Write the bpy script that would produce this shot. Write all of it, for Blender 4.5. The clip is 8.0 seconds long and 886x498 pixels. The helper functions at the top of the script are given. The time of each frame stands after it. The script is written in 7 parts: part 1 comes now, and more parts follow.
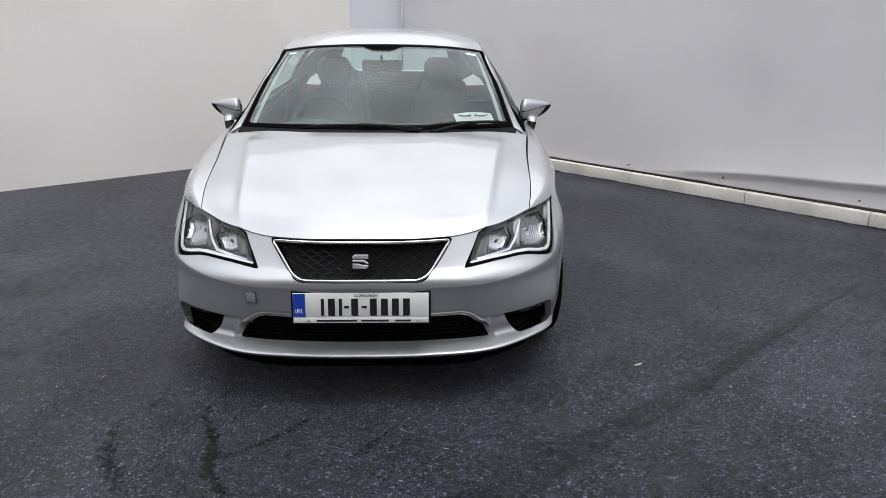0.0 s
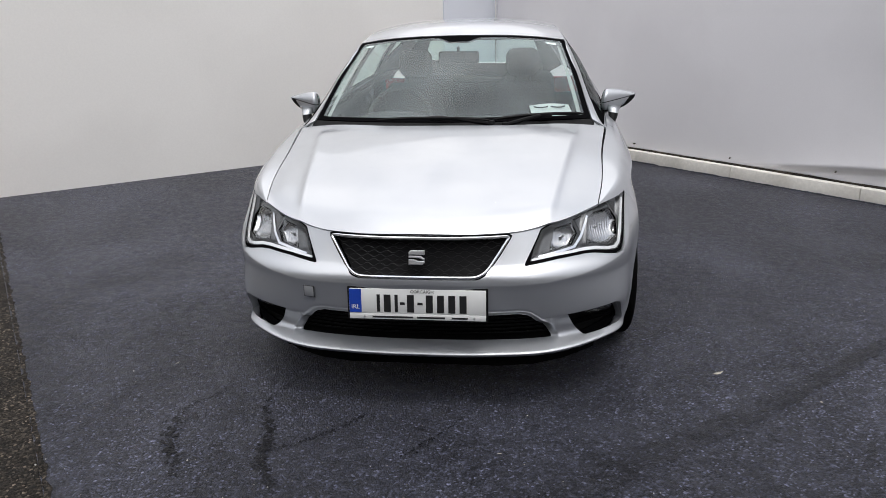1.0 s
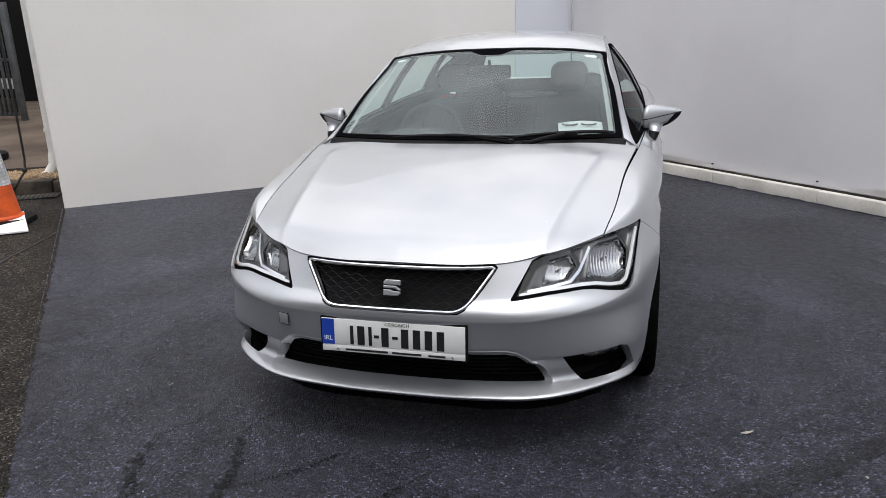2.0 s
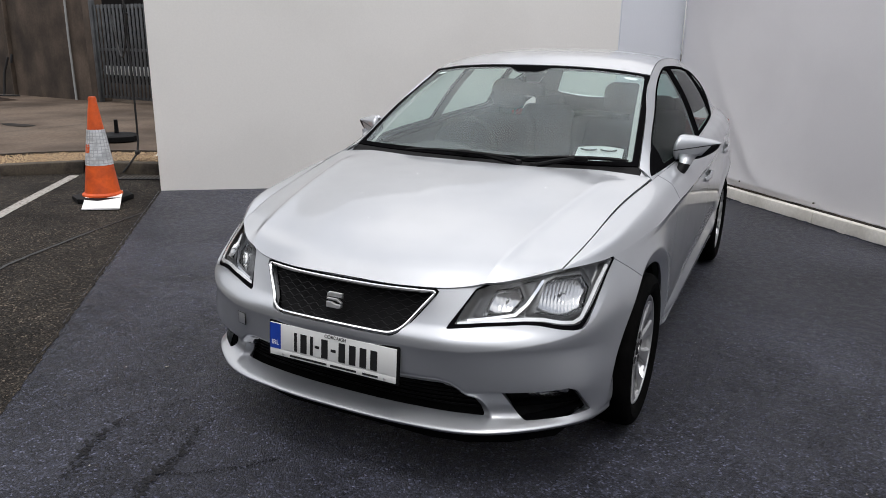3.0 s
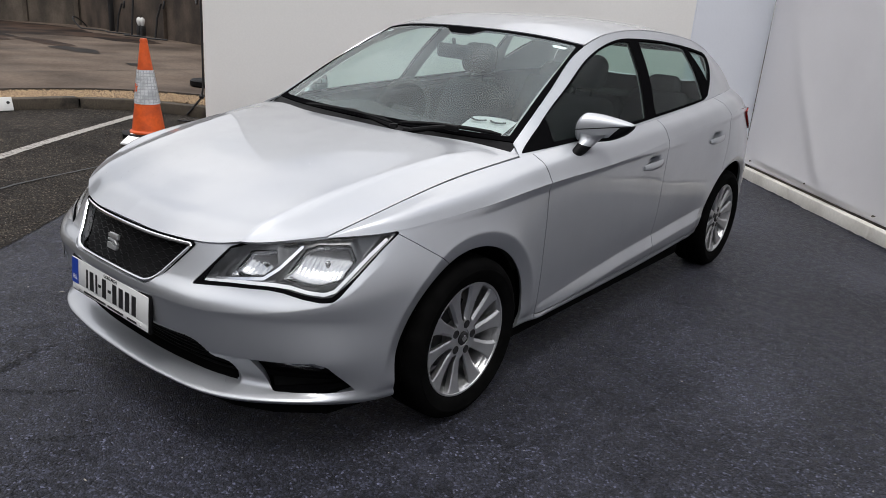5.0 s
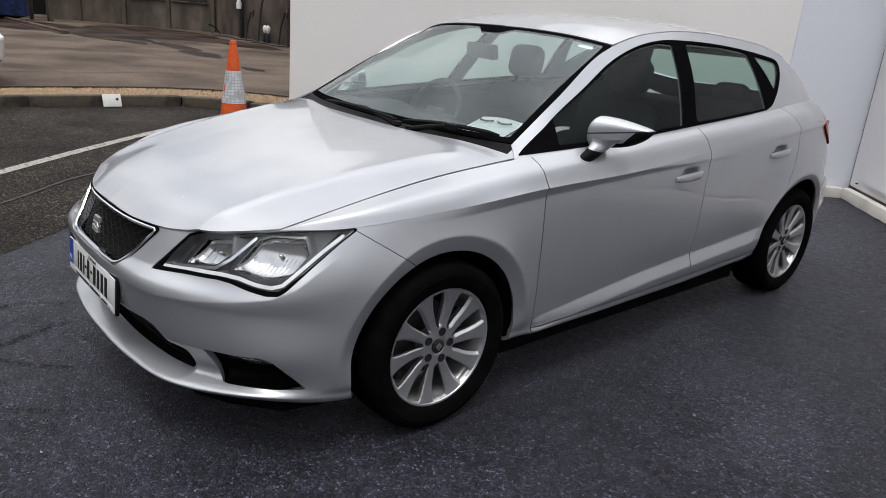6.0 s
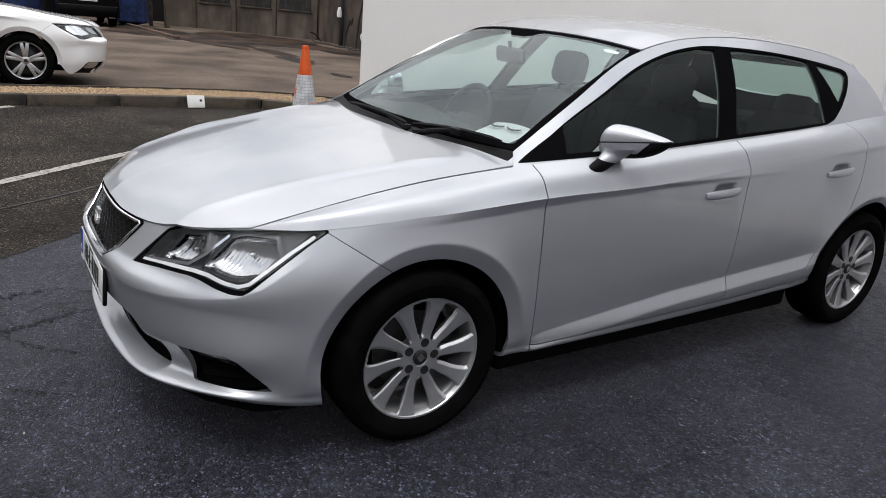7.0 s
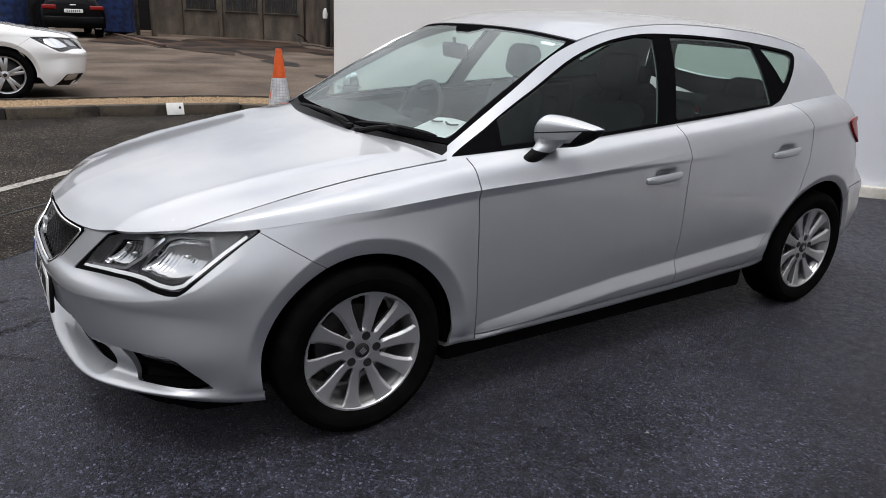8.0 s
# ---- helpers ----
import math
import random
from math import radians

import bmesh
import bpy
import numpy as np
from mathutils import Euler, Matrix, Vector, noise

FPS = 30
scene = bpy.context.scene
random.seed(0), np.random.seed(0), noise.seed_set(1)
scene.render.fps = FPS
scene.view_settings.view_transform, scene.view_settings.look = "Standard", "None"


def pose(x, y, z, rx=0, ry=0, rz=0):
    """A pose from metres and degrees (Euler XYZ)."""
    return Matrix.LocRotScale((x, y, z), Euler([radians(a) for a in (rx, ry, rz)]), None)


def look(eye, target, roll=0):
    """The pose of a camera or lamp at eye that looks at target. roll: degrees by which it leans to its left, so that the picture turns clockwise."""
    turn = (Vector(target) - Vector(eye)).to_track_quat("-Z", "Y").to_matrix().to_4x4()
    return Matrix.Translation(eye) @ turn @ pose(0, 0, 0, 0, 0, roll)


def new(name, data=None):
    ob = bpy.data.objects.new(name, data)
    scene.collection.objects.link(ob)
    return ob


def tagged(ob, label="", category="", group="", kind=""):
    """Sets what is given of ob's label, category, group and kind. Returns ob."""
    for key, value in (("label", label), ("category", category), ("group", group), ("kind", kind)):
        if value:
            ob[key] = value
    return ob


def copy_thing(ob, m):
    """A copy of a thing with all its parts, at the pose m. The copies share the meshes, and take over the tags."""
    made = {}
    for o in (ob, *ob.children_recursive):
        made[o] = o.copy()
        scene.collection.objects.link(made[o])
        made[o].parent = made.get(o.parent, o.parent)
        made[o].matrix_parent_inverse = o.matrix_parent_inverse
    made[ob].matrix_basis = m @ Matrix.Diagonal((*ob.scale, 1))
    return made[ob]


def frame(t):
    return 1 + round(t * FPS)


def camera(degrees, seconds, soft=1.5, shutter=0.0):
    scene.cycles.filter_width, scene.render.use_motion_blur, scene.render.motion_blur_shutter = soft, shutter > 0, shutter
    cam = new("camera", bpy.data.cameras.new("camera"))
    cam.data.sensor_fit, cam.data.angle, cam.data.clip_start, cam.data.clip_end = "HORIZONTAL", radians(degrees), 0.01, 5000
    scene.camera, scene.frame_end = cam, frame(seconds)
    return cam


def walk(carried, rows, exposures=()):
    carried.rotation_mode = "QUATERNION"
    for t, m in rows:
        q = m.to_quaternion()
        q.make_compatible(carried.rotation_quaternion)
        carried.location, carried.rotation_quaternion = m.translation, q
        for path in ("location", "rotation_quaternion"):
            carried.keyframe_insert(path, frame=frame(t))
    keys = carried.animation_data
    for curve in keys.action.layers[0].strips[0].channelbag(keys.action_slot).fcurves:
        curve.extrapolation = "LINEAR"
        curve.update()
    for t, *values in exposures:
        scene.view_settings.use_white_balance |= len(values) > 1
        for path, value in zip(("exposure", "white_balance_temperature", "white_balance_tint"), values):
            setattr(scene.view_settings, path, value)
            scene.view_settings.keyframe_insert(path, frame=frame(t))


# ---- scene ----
cam = camera(63.6, 8.0, soft=0.8)
PATH = [
    (0, (0.235, -3.413, 1.489), (0.292, -1.505, 0.889), 0.4),
    (0.5, (0.270, -3.390, 1.485), (0.219, -1.486, 0.876), -0.8),
    (1, (0.403, -3.319, 1.472), (0.171, -1.430, 0.857), -1.3),
    (1.5, (0.612, -3.231, 1.479), (0.252, -1.363, 0.862), -1.7),
    (1.7, (0.683, -3.150, 1.465), (0.267, -1.287, 0.866), -2.2),
    (2.8, (1.175, -2.727, 1.407), (0.380, -0.968, 0.882), 0.7),
    (3, (1.333, -2.714, 1.454), (0.477, -0.989, 0.912), 0.9),
    (3.5, (1.570, -2.549, 1.440), (0.675, -0.859, 0.854), 2.9),
    (4, (1.791, -2.331, 1.432), (0.771, -0.722, 0.825), 2.5),
    (4.5, (2.108, -2.131, 1.437), (0.960, -0.615, 0.816), 4.6),
    (4.7, (2.183, -2.051, 1.444), (1.028, -0.543, 0.819), 4.5),
    (5.8, (2.459, -1.586, 1.413), (1.109, -0.254, 0.779), 4.6),
    (6, (2.535, -1.509, 1.41), (1.12, -0.242, 0.784), 4.7),
    (6.5, (2.645, -1.334, 1.41), (1.125, -0.194, 0.784), 3.7),
    (7, (2.68, -1.16, 1.404), (1.1, -0.103, 0.782), 5.1),
    (7.5, (2.78, -1.048, 1.417), (1.164, -0.057, 0.778), 4.2),
    (8, (2.847, -1.004, 1.425), (1.267, 0.047, 0.794), 2.7),
]
# exposure drops a little as the path comes round the car
EXPOSURE = [(0.0, 0.95), (1.5, 0.92), (3.5, 0.76), (6.0, 0.80), (8.0, 0.87)]
walk(cam, [(t, look(eye, target, roll)) for t, eye, target, roll in PATH], EXPOSURE)
# ---------------------------------------------------------------- light
world = bpy.data.worlds.new("overcast_sky")
scene.world = world
world.use_nodes = True
wn, wl = world.node_tree.nodes, world.node_tree.links
wn.clear()
w_out = wn.new("ShaderNodeOutputWorld")
w_bg = wn.new("ShaderNodeBackground")
w_sky = wn.new("ShaderNodeTexSky")
w_sky.sky_type = "NISHITA"
w_sky.sun_disc = False
w_sky.sun_elevation = radians(72)
w_sky.sun_rotation = radians(137)
w_tex = wn.new("ShaderNodeTexCoord")
w_noise = wn.new("ShaderNodeTexNoise")
w_noise.inputs["Scale"].default_value = 3.2
w_noise.inputs["Detail"].default_value = 7
w_noise.inputs["Roughness"].default_value = 0.55
w_ramp = wn.new("ShaderNodeValToRGB")
w_ramp.color_ramp.elements[0].position, w_ramp.color_ramp.elements[0].color = 0.38, (5.3, 5.5, 6.2, 1)
w_ramp.color_ramp.elements[1].position, w_ramp.color_ramp.elements[1].color = 0.60, (12.8, 12.5, 12.4, 1)
w_mix = wn.new("ShaderNodeMix")
w_mix.data_type = "RGBA"
w_mix.inputs["Factor"].default_value = 0.92
# an overcast sky: brightest overhead, about a third of that at the horizon
w_sep = wn.new("ShaderNodeSeparateXYZ")
w_up = wn.new("ShaderNodeMapRange")
w_up.inputs["From Min"].default_value, w_up.inputs["From Max"].default_value = 0.0, 1.0
w_up.inputs["To Min"].default_value, w_up.inputs["To Max"].default_value = 0.22, 1.06
w_scale = wn.new("ShaderNodeVectorMath")
w_scale.operation = "SCALE"
wl.new(w_tex.outputs["Generated"], w_noise.inputs["Vector"])
wl.new(w_tex.outputs["Generated"], w_sep.inputs["Vector"])
wl.new(w_sep.outputs["Z"], w_up.inputs["Value"])
wl.new(w_noise.outputs["Fac"], w_ramp.inputs["Fac"])
wl.new(w_ramp.outputs["Color"], w_scale.inputs[0])
wl.new(w_up.outputs["Result"], w_scale.inputs["Scale"])
wl.new(w_sky.outputs["Color"], w_mix.inputs["A"])
wl.new(w_scale.outputs["Vector"], w_mix.inputs["B"])
wl.new(w_mix.outputs["Result"], w_bg.inputs["Color"])
w_bg.inputs["Strength"].default_value = 0.116
wl.new(w_bg.outputs["Background"], w_out.inputs["Surface"])

sun_data = bpy.data.lights.new("sun", "SUN")
sun_data.energy, sun_data.angle, sun_data.color = 0.8, radians(20), (1.0, 0.97, 0.93)
sun = new("sun", sun_data)
sun.matrix_basis = look((1.3, -1.4, 6), (0, 0, 0))


# ---------------------------------------------------------------- materials
def material(name, base, rough=0.6, metal=0.0, vary=0.0, scale=8.0, fine=0.0, fine_scale=200.0, bump=0.0, bump_scale=120.0,
             coat=0.0, second=None, patch=(0.45, 0.6), rough_vary=0.0, emit=0.0, each=0.0, spec=0.5):
    """A Principled surface whose colour wanders between base and second at a coarse scale, with fine speckle and bump."""
    m = bpy.data.materials.new(name)
    m.use_nodes = True
    n, l = m.node_tree.nodes, m.node_tree.links
    b = n["Principled BSDF"]
    b.inputs["Base Color"].default_value = (*base, 1)
    b.inputs["Roughness"].default_value = rough
    b.inputs["Metallic"].default_value = metal
    b.inputs["Coat Weight"].default_value = coat
    b.inputs["Coat Roughness"].default_value = 0.04
    b.inputs["Specular IOR Level"].default_value = spec
    if emit:
        b.inputs["Emission Color"].default_value = (*base, 1)
        b.inputs["Emission Strength"].default_value = emit
    co = n.new("ShaderNodeTexCoord")
    col = None

    def noise_node(sc, detail=6.0):
        t = n.new("ShaderNodeTexNoise")
        t.inputs["Scale"].default_value, t.inputs["Detail"].default_value = sc, detail
        l.new(co.outputs["Object"], t.inputs["Vector"])
        return t

    def mixed(factor, a, c, blend="MIX"):
        x = n.new("ShaderNodeMix")
        x.data_type, x.blend_type = "RGBA", blend
        if isinstance(factor, float):
            x.inputs["Factor"].default_value = factor
        else:
            l.new(factor, x.inputs["Factor"])
        for key, v in (("A", a), ("B", c)):
            if isinstance(v, tuple):
                x.inputs[key].default_value = (*v, 1)
            else:
                l.new(v, x.inputs[key])
        return x.outputs["Result"]

    def ranged(value, lo, hi, a=0.0, c=1.0):
        r = n.new("ShaderNodeMapRange")
        for key, v in (("From Min", lo), ("From Max", hi), ("To Min", a), ("To Max", c)):
            r.inputs[key].default_value = v
        l.new(value, r.inputs["Value"])
        return r.outputs["Result"]

    col = base
    if second:
        col = mixed(ranged(noise_node(scale).outputs["Fac"], *patch), base, second)
    elif vary:
        lo, hi = tuple(c * (1 - vary) for c in base), tuple(min(1, c * (1 + vary)) for c in base)
        col = mixed(ranged(noise_node(scale).outputs["Fac"], 0.35, 0.65), lo, hi)
    if fine:
        f = ranged(noise_node(fine_scale, 3).outputs["Fac"], 0.3, 0.7, 1 - fine, 1 + fine)
        g = n.new("ShaderNodeVectorMath")
        g.operation = "SCALE"
        if isinstance(col, tuple):
            g.inputs[0].default_value = col
        else:
            l.new(col, g.inputs[0])
        l.new(f, g.inputs["Scale"])
        col = g.outputs["Vector"]
    if each:
        o = n.new("ShaderNodeObjectInfo")
        g = n.new("ShaderNodeVectorMath")
        g.operation = "SCALE"
        if isinstance(col, tuple):
            g.inputs[0].default_value = col
        else:
            l.new(col, g.inputs[0])
        l.new(ranged(o.outputs["Random"], 0, 1, 1 - each, 1 + each), g.inputs["Scale"])
        col = g.outputs["Vector"]
    if not isinstance(col, tuple):
        l.new(col, b.inputs["Base Color"])
    if rough_vary:
        l.new(ranged(noise_node(scale * 1.7).outputs["Fac"], 0.35, 0.65, max(0.02, rough - rough_vary), min(1, rough + rough_vary)), b.inputs["Roughness"])
    if bump:
        k = n.new("ShaderNodeBump")
        k.inputs["Strength"].default_value = bump
        k.inputs["Distance"].default_value = 0.01
        l.new(noise_node(bump_scale, 4).outputs["Fac"], k.inputs["Height"])
        l.new(k.outputs["Normal"], b.inputs["Normal"])
    return m


def clear_glass(name, tint, ior=1.55, haze=0.0, grazing=1.0):
    """Thin glazing: tinted see-through with a mirror share that grows at grazing angles, and a pale film as painted sky
    haze.
    """
    m = bpy.data.materials.new(name)
    m.use_nodes = True
    n, l = m.node_tree.nodes, m.node_tree.links
    n.clear()
    out = n.new("ShaderNodeOutputMaterial")
    mix = n.new("ShaderNodeMixShader")
    tr = n.new("ShaderNodeBsdfTransparent")
    gl = n.new("ShaderNodeBsdfGlossy")
    # Schlick's curve from the facing ratio
    least = ((ior - 1) / (ior + 1)) ** 2
    fa = n.new("ShaderNodeLayerWeight")
    fa.inputs["Blend"].default_value = 0.5
    pw = n.new("ShaderNodeMath")
    pw.operation = "POWER"
    pw.inputs[1].default_value = 5.0
    fr = n.new("ShaderNodeMath")
    fr.operation = "MULTIPLY_ADD"
    fr.inputs[1].default_value, fr.inputs[2].default_value = (1 - least) * grazing, least
    l.new(fa.outputs["Facing"], pw.inputs[0])
    l.new(pw.outputs["Value"], fr.inputs[0])
    tr.inputs["Color"].default_value = (*tint, 1)
    gl.inputs["Roughness"].default_value = 0.0
    l.new(fr.outputs["Value"], mix.inputs["Fac"])
    l.new(tr.outputs["BSDF"], mix.inputs[1])
    l.new(gl.outputs["BSDF"], mix.inputs[2])
    last = mix.outputs["Shader"]
    if haze:
        # pale diffuse film: the milky look of reflected sky, put into the colour
        film = n.new("ShaderNodeBsdfDiffuse")
        film.inputs["Color"].default_value = (0.63, 0.72, 0.74, 1)
        spread = n.new("ShaderNodeTexNoise")
        spread.inputs["Scale"].default_value, spread.inputs["Detail"].default_value = 2.5, 5
        share = n.new("ShaderNodeMapRange")
        share.inputs["From Min"].default_value, share.inputs["From Max"].default_value = 0.3, 0.7
        share.inputs["To Min"].default_value, share.inputs["To Max"].default_value = haze * 0.6, haze * 1.4
        over = n.new("ShaderNodeMixShader")
        co = n.new("ShaderNodeTexCoord")
        l.new(co.outputs["Object"], spread.inputs["Vector"])
        l.new(spread.outputs["Fac"], share.inputs["Value"])
        l.new(share.outputs["Result"], over.inputs["Fac"])
        l.new(last, over.inputs[1])
        l.new(film.outputs["BSDF"], over.inputs[2])
        last = over.outputs["Shader"]
    l.new(last, out.inputs["Surface"])
    return m


SILVER = material("silver_paint", (0.430, 0.446, 0.470), 0.36, 0.58, fine=0.05, fine_scale=900, vary=0.02, scale=5, coat=1.0, rough_vary=0.03)
BLACK = material("black_plastic", (0.007, 0.007, 0.0075), 0.5, vary=0.2, scale=30, bump=0.05, bump_scale=600, spec=0.08)
GLOSS_BLACK = material("gloss_black_trim", (0.004, 0.004, 0.0045), 0.4, vary=0.1, scale=20, spec=0.0)
VOID = material("dark_underbody", (0.004, 0.004, 0.004), 0.9, vary=0.3, scale=12, spec=0.05)
CHROME = material("chrome", (0.82, 0.83, 0.84), 0.08, 1.0, vary=0.03, scale=20)
SATIN = material("satin_metal", (0.6, 0.6, 0.61), 0.3, 1.0, vary=0.04, scale=20)
REFLECTOR = material("lamp_reflector", (0.46, 0.465, 0.47), 0.16, 1.0, vary=0.05, scale=40)
LAMP_GREY = material("lamp_housing", (0.085, 0.087, 0.090), 0.30, 0.7, vary=0.15, scale=30)
LIGHT_GUIDE = material("light_guide", (0.88, 0.89, 0.90), 0.2, 0.2, vary=0.04, scale=30)
WINDSCREEN = clear_glass("windscreen_glass", (0.84, 0.94, 0.91), 1.37, 0.13, 0.7)
SIDE_GLASS = clear_glass("side_glass", (0.61, 0.73, 0.69), 1.15, 0.020, 0.5)
LENS = clear_glass("lamp_lens", (0.92, 0.93, 0.94), 1.4)
GRILLE_BAR = material("grille_bar", (0.008, 0.008, 0.009), 0.35, vary=0.1, scale=20, spec=0.25)
RUBBER = material("tyre_rubber", (0.0035, 0.0035, 0.0035), 0.85, vary=0.3, scale=15, bump=0.1, bump_scale=300, spec=0.02)
RIM = material("alloy_rim", (0.58, 0.585, 0.59), 0.32, 0.85, vary=0.05, scale=15, fine=0.05, fine_scale=500)
RIM_DARK = material("rim_inside", (0.05, 0.05, 0.05), 0.5, 0.6, vary=0.3, scale=20)
PLATE_WHITE = material("plate_white", (0.72, 0.73, 0.72), 0.4, vary=0.03, scale=10)
PLATE_BLUE = material("plate_blue", (0.01, 0.05, 0.36), 0.4, vary=0.05, scale=10)
INK = material("black_print", (0.01, 0.01, 0.011), 0.5, vary=0.1, scale=30)
WHITE_INK = material("white_print", (0.75, 0.75, 0.74), 0.5, vary=0.03, scale=30)
TAIL_RED = material("tail_lamp_red", (0.20, 0.006, 0.005), 0.2, vary=0.1, scale=30, spec=0.3)
FABRIC = material("seat_fabric", (0.022, 0.0225, 0.024), 0.95, vary=0.2, scale=20, spec=0.1)
DASH = material("dashboard_plastic", (0.024, 0.0245, 0.025), 0.8, vary=0.1, scale=20, spec=0.2)
PILLAR_PALE = material("pillar_lining", (0.34, 0.35, 0.345), 0.8, vary=0.05, scale=10)
TRIM_GREY = material("pillar_trim", (0.30, 0.31, 0.305), 0.8, vary=0.05, scale=10)
PAPER = material("paper", (0.82, 0.83, 0.84), 0.7, vary=0.03, scale=8)

def asphalt(name, dark, light, patch_scale, rough, grain=150.0, glint=0.5, sealed=False):
    """Rolled asphalt: single stones of different greys, the palest as painted glints, with a knobbly relief and broad
    worn patches.
    Sealed: a smooth coat hides the stones but for worn patches."""
    m = bpy.data.materials.new(name)
    m.use_nodes = True
    n, l = m.node_tree.nodes, m.node_tree.links
    b = n["Principled BSDF"]
    co = n.new("ShaderNodeTexCoord")
    vor = n.new("ShaderNodeTexVoronoi")
    vor.inputs["Scale"].default_value = grain
    vor.inputs["Randomness"].default_value = 1.0
    big = n.new("ShaderNodeTexNoise")
    big.inputs["Scale"].default_value, big.inputs["Detail"].default_value, big.inputs["Roughness"].default_value = patch_scale, 8, 0.62
    mid = n.new("ShaderNodeTexNoise")
    mid.inputs["Scale"].default_value, mid.inputs["Detail"].default_value = 22, 5
    for t in (vor, big, mid):
        l.new(co.outputs["Object"], t.inputs["Vector"])
    mix = n.new("ShaderNodeMix")
    mix.data_type = "RGBA"
    mix.inputs["A"].default_value, mix.inputs["B"].default_value = (*dark, 1), (*light, 1)
    r1 = n.new("ShaderNodeMapRange")
    r1.inputs["From Min"].default_value, r1.inputs["From Max"].default_value = 0.36, 0.66
    l.new(big.outputs["Fac"], r1.inputs["Value"])
    l.new(r1.outputs["Result"], mix.inputs["Factor"])
    sep = n.new("ShaderNodeSeparateColor")
    l.new(vor.outputs["Color"], sep.inputs["Color"])
    stone = n.new("ShaderNodeValToRGB")
    el = stone.color_ramp.elements
    el[0].position, el[0].color = 0.0, (0.22, 0.22, 0.22, 1)
    # the steep pale end paints wet glints into the colour of single stones
    el[1].position, el[1].color = 1.0, (6.5, 6.4, 6.2, 1)
    for p, v in ((0.50, 0.62), (0.80, 1.45), (0.94, 2.6)):
        e = el.new(p)
        e.color = (v, v, v, 1)
    l.new(sep.outputs["Red"], stone.inputs["Fac"])
    mul = n.new("ShaderNodeMix")
    mul.data_type, mul.blend_type = "RGBA", "MULTIPLY"
    mul.inputs["Factor"].default_value = 1.0
    if sealed:
        worn = n.new("ShaderNodeTexNoise")
        worn.inputs["Scale"].default_value, worn.inputs["Detail"].default_value, worn.inputs["Roughness"].default_value = 1.7, 9, 0.66
        l.new(co.outputs["Object"], worn.inputs["Vector"])
        bare = n.new("ShaderNodeMapRange")
        bare.inputs["From Min"].default_value, bare.inputs["From Max"].default_value = 0.44, 0.60
        bare.inputs["To Min"].default_value, bare.inputs["To Max"].default_value = 0.80, 1.0
        l.new(worn.outputs["Fac"], bare.inputs["Value"])
        l.new(bare.outputs["Result"], mul.inputs["Factor"])
    blot = n.new("ShaderNodeMapRange")
    for key, v in (("From Min", 0.30), ("From Max", 0.70), ("To Min", 0.70), ("To Max", 1.35)):
        blot.inputs[key].default_value = v
    l.new(mid.outputs["Fac"], blot.inputs["Value"])
    toned = n.new("ShaderNodeVectorMath")
    toned.operation = "SCALE"
    l.new(mix.outputs["Result"], toned.inputs[0])
    l.new(blot.outputs["Result"], toned.inputs["Scale"])
    l.new(toned.outputs["Vector"], mul.inputs["A"])
    l.new(stone.outputs["Color"], mul.inputs["B"])
    l.new(mul.outputs["Result"], b.inputs["Base Color"])
    rr = n.new("ShaderNodeMapRange")
    rr.inputs["From Min"].default_value, rr.inputs["From Max"].default_value = 0.35, 0.65
    rr.inputs["To Min"].default_value, rr.inputs["To Max"].default_value = rough - 0.14, rough + 0.08
    l.new(mid.outputs["Fac"], rr.inputs["Value"])
    l.new(rr.outputs["Result"], b.inputs["Roughness"])
    b.inputs["Specular IOR Level"].default_value = glint
    bump = n.new("ShaderNodeBump")
    bump.inputs["Strength"].default_value, bump.inputs["Distance"].default_value = 1.0, 0.012
    bump.invert = True
    if sealed:
        l.new(bare.outputs["Result"], bump.inputs["Strength"])
    rubble = n.new("ShaderNodeTexNoise")
    rubble.inputs["Scale"].default_value, rubble.inputs["Detail"].default_value, rubble.inputs["Roughness"].default_value = grain * 1.15, 4, 0.7
    l.new(co.outputs["Object"], rubble.inputs["Vector"])
    stone_top = n.new("ShaderNodeMath")
    stone_top.operation = "MULTIPLY_ADD"
    l.new(sep.outputs["Green"], stone_top.inputs[0])
    stone_top.inputs[1].default_value = 0.35
    l.new(vor.outputs["Distance"], stone_top.inputs[2])
    add = n.new("ShaderNodeMath")
    add.operation = "MULTIPLY_ADD"
    l.new(rubble.outputs["Fac"], add.inputs[0])
    add.inputs[1].default_value = 1.3
    l.new(stone_top.outputs["Value"], add.inputs[2])
    l.new(add.outputs["Value"], bump.inputs["Height"])
    l.new(bump.outputs["Normal"], b.inputs["Normal"])
    return m


SEALED = asphalt("sealed_asphalt", (0.0130, 0.0142, 0.0235), (0.0385, 0.0415, 0.0620), 0.7, 0.48, 140.0, 0.5, True)
OLD_ASPHALT = asphalt("worn_asphalt", (0.018, 0.0150, 0.0120), (0.055, 0.046, 0.037), 1.3, 0.85, 120.0, 0.2)
WET = material("damp_stain", (0.0042, 0.0042, 0.006), 0.45, vary=0.3, scale=6, fine=0.3, fine_scale=95, bump=0.5, bump_scale=105, spec=0.18)
SMOOTH_STRIP = asphalt("sealer_strip", (0.0105, 0.0115, 0.0185), (0.022, 0.0235, 0.0345), 2.0, 0.42, 140.0, 0.45, True)
CONCRETE = material("yard_concrete", (0.122, 0.093, 0.072), 0.85, second=(0.056, 0.042, 0.032), scale=0.6, patch=(0.40, 0.64),
                    fine=0.15, fine_scale=18, bump=0.2, bump_scale=40, rough_vary=0.1, spec=0.15)
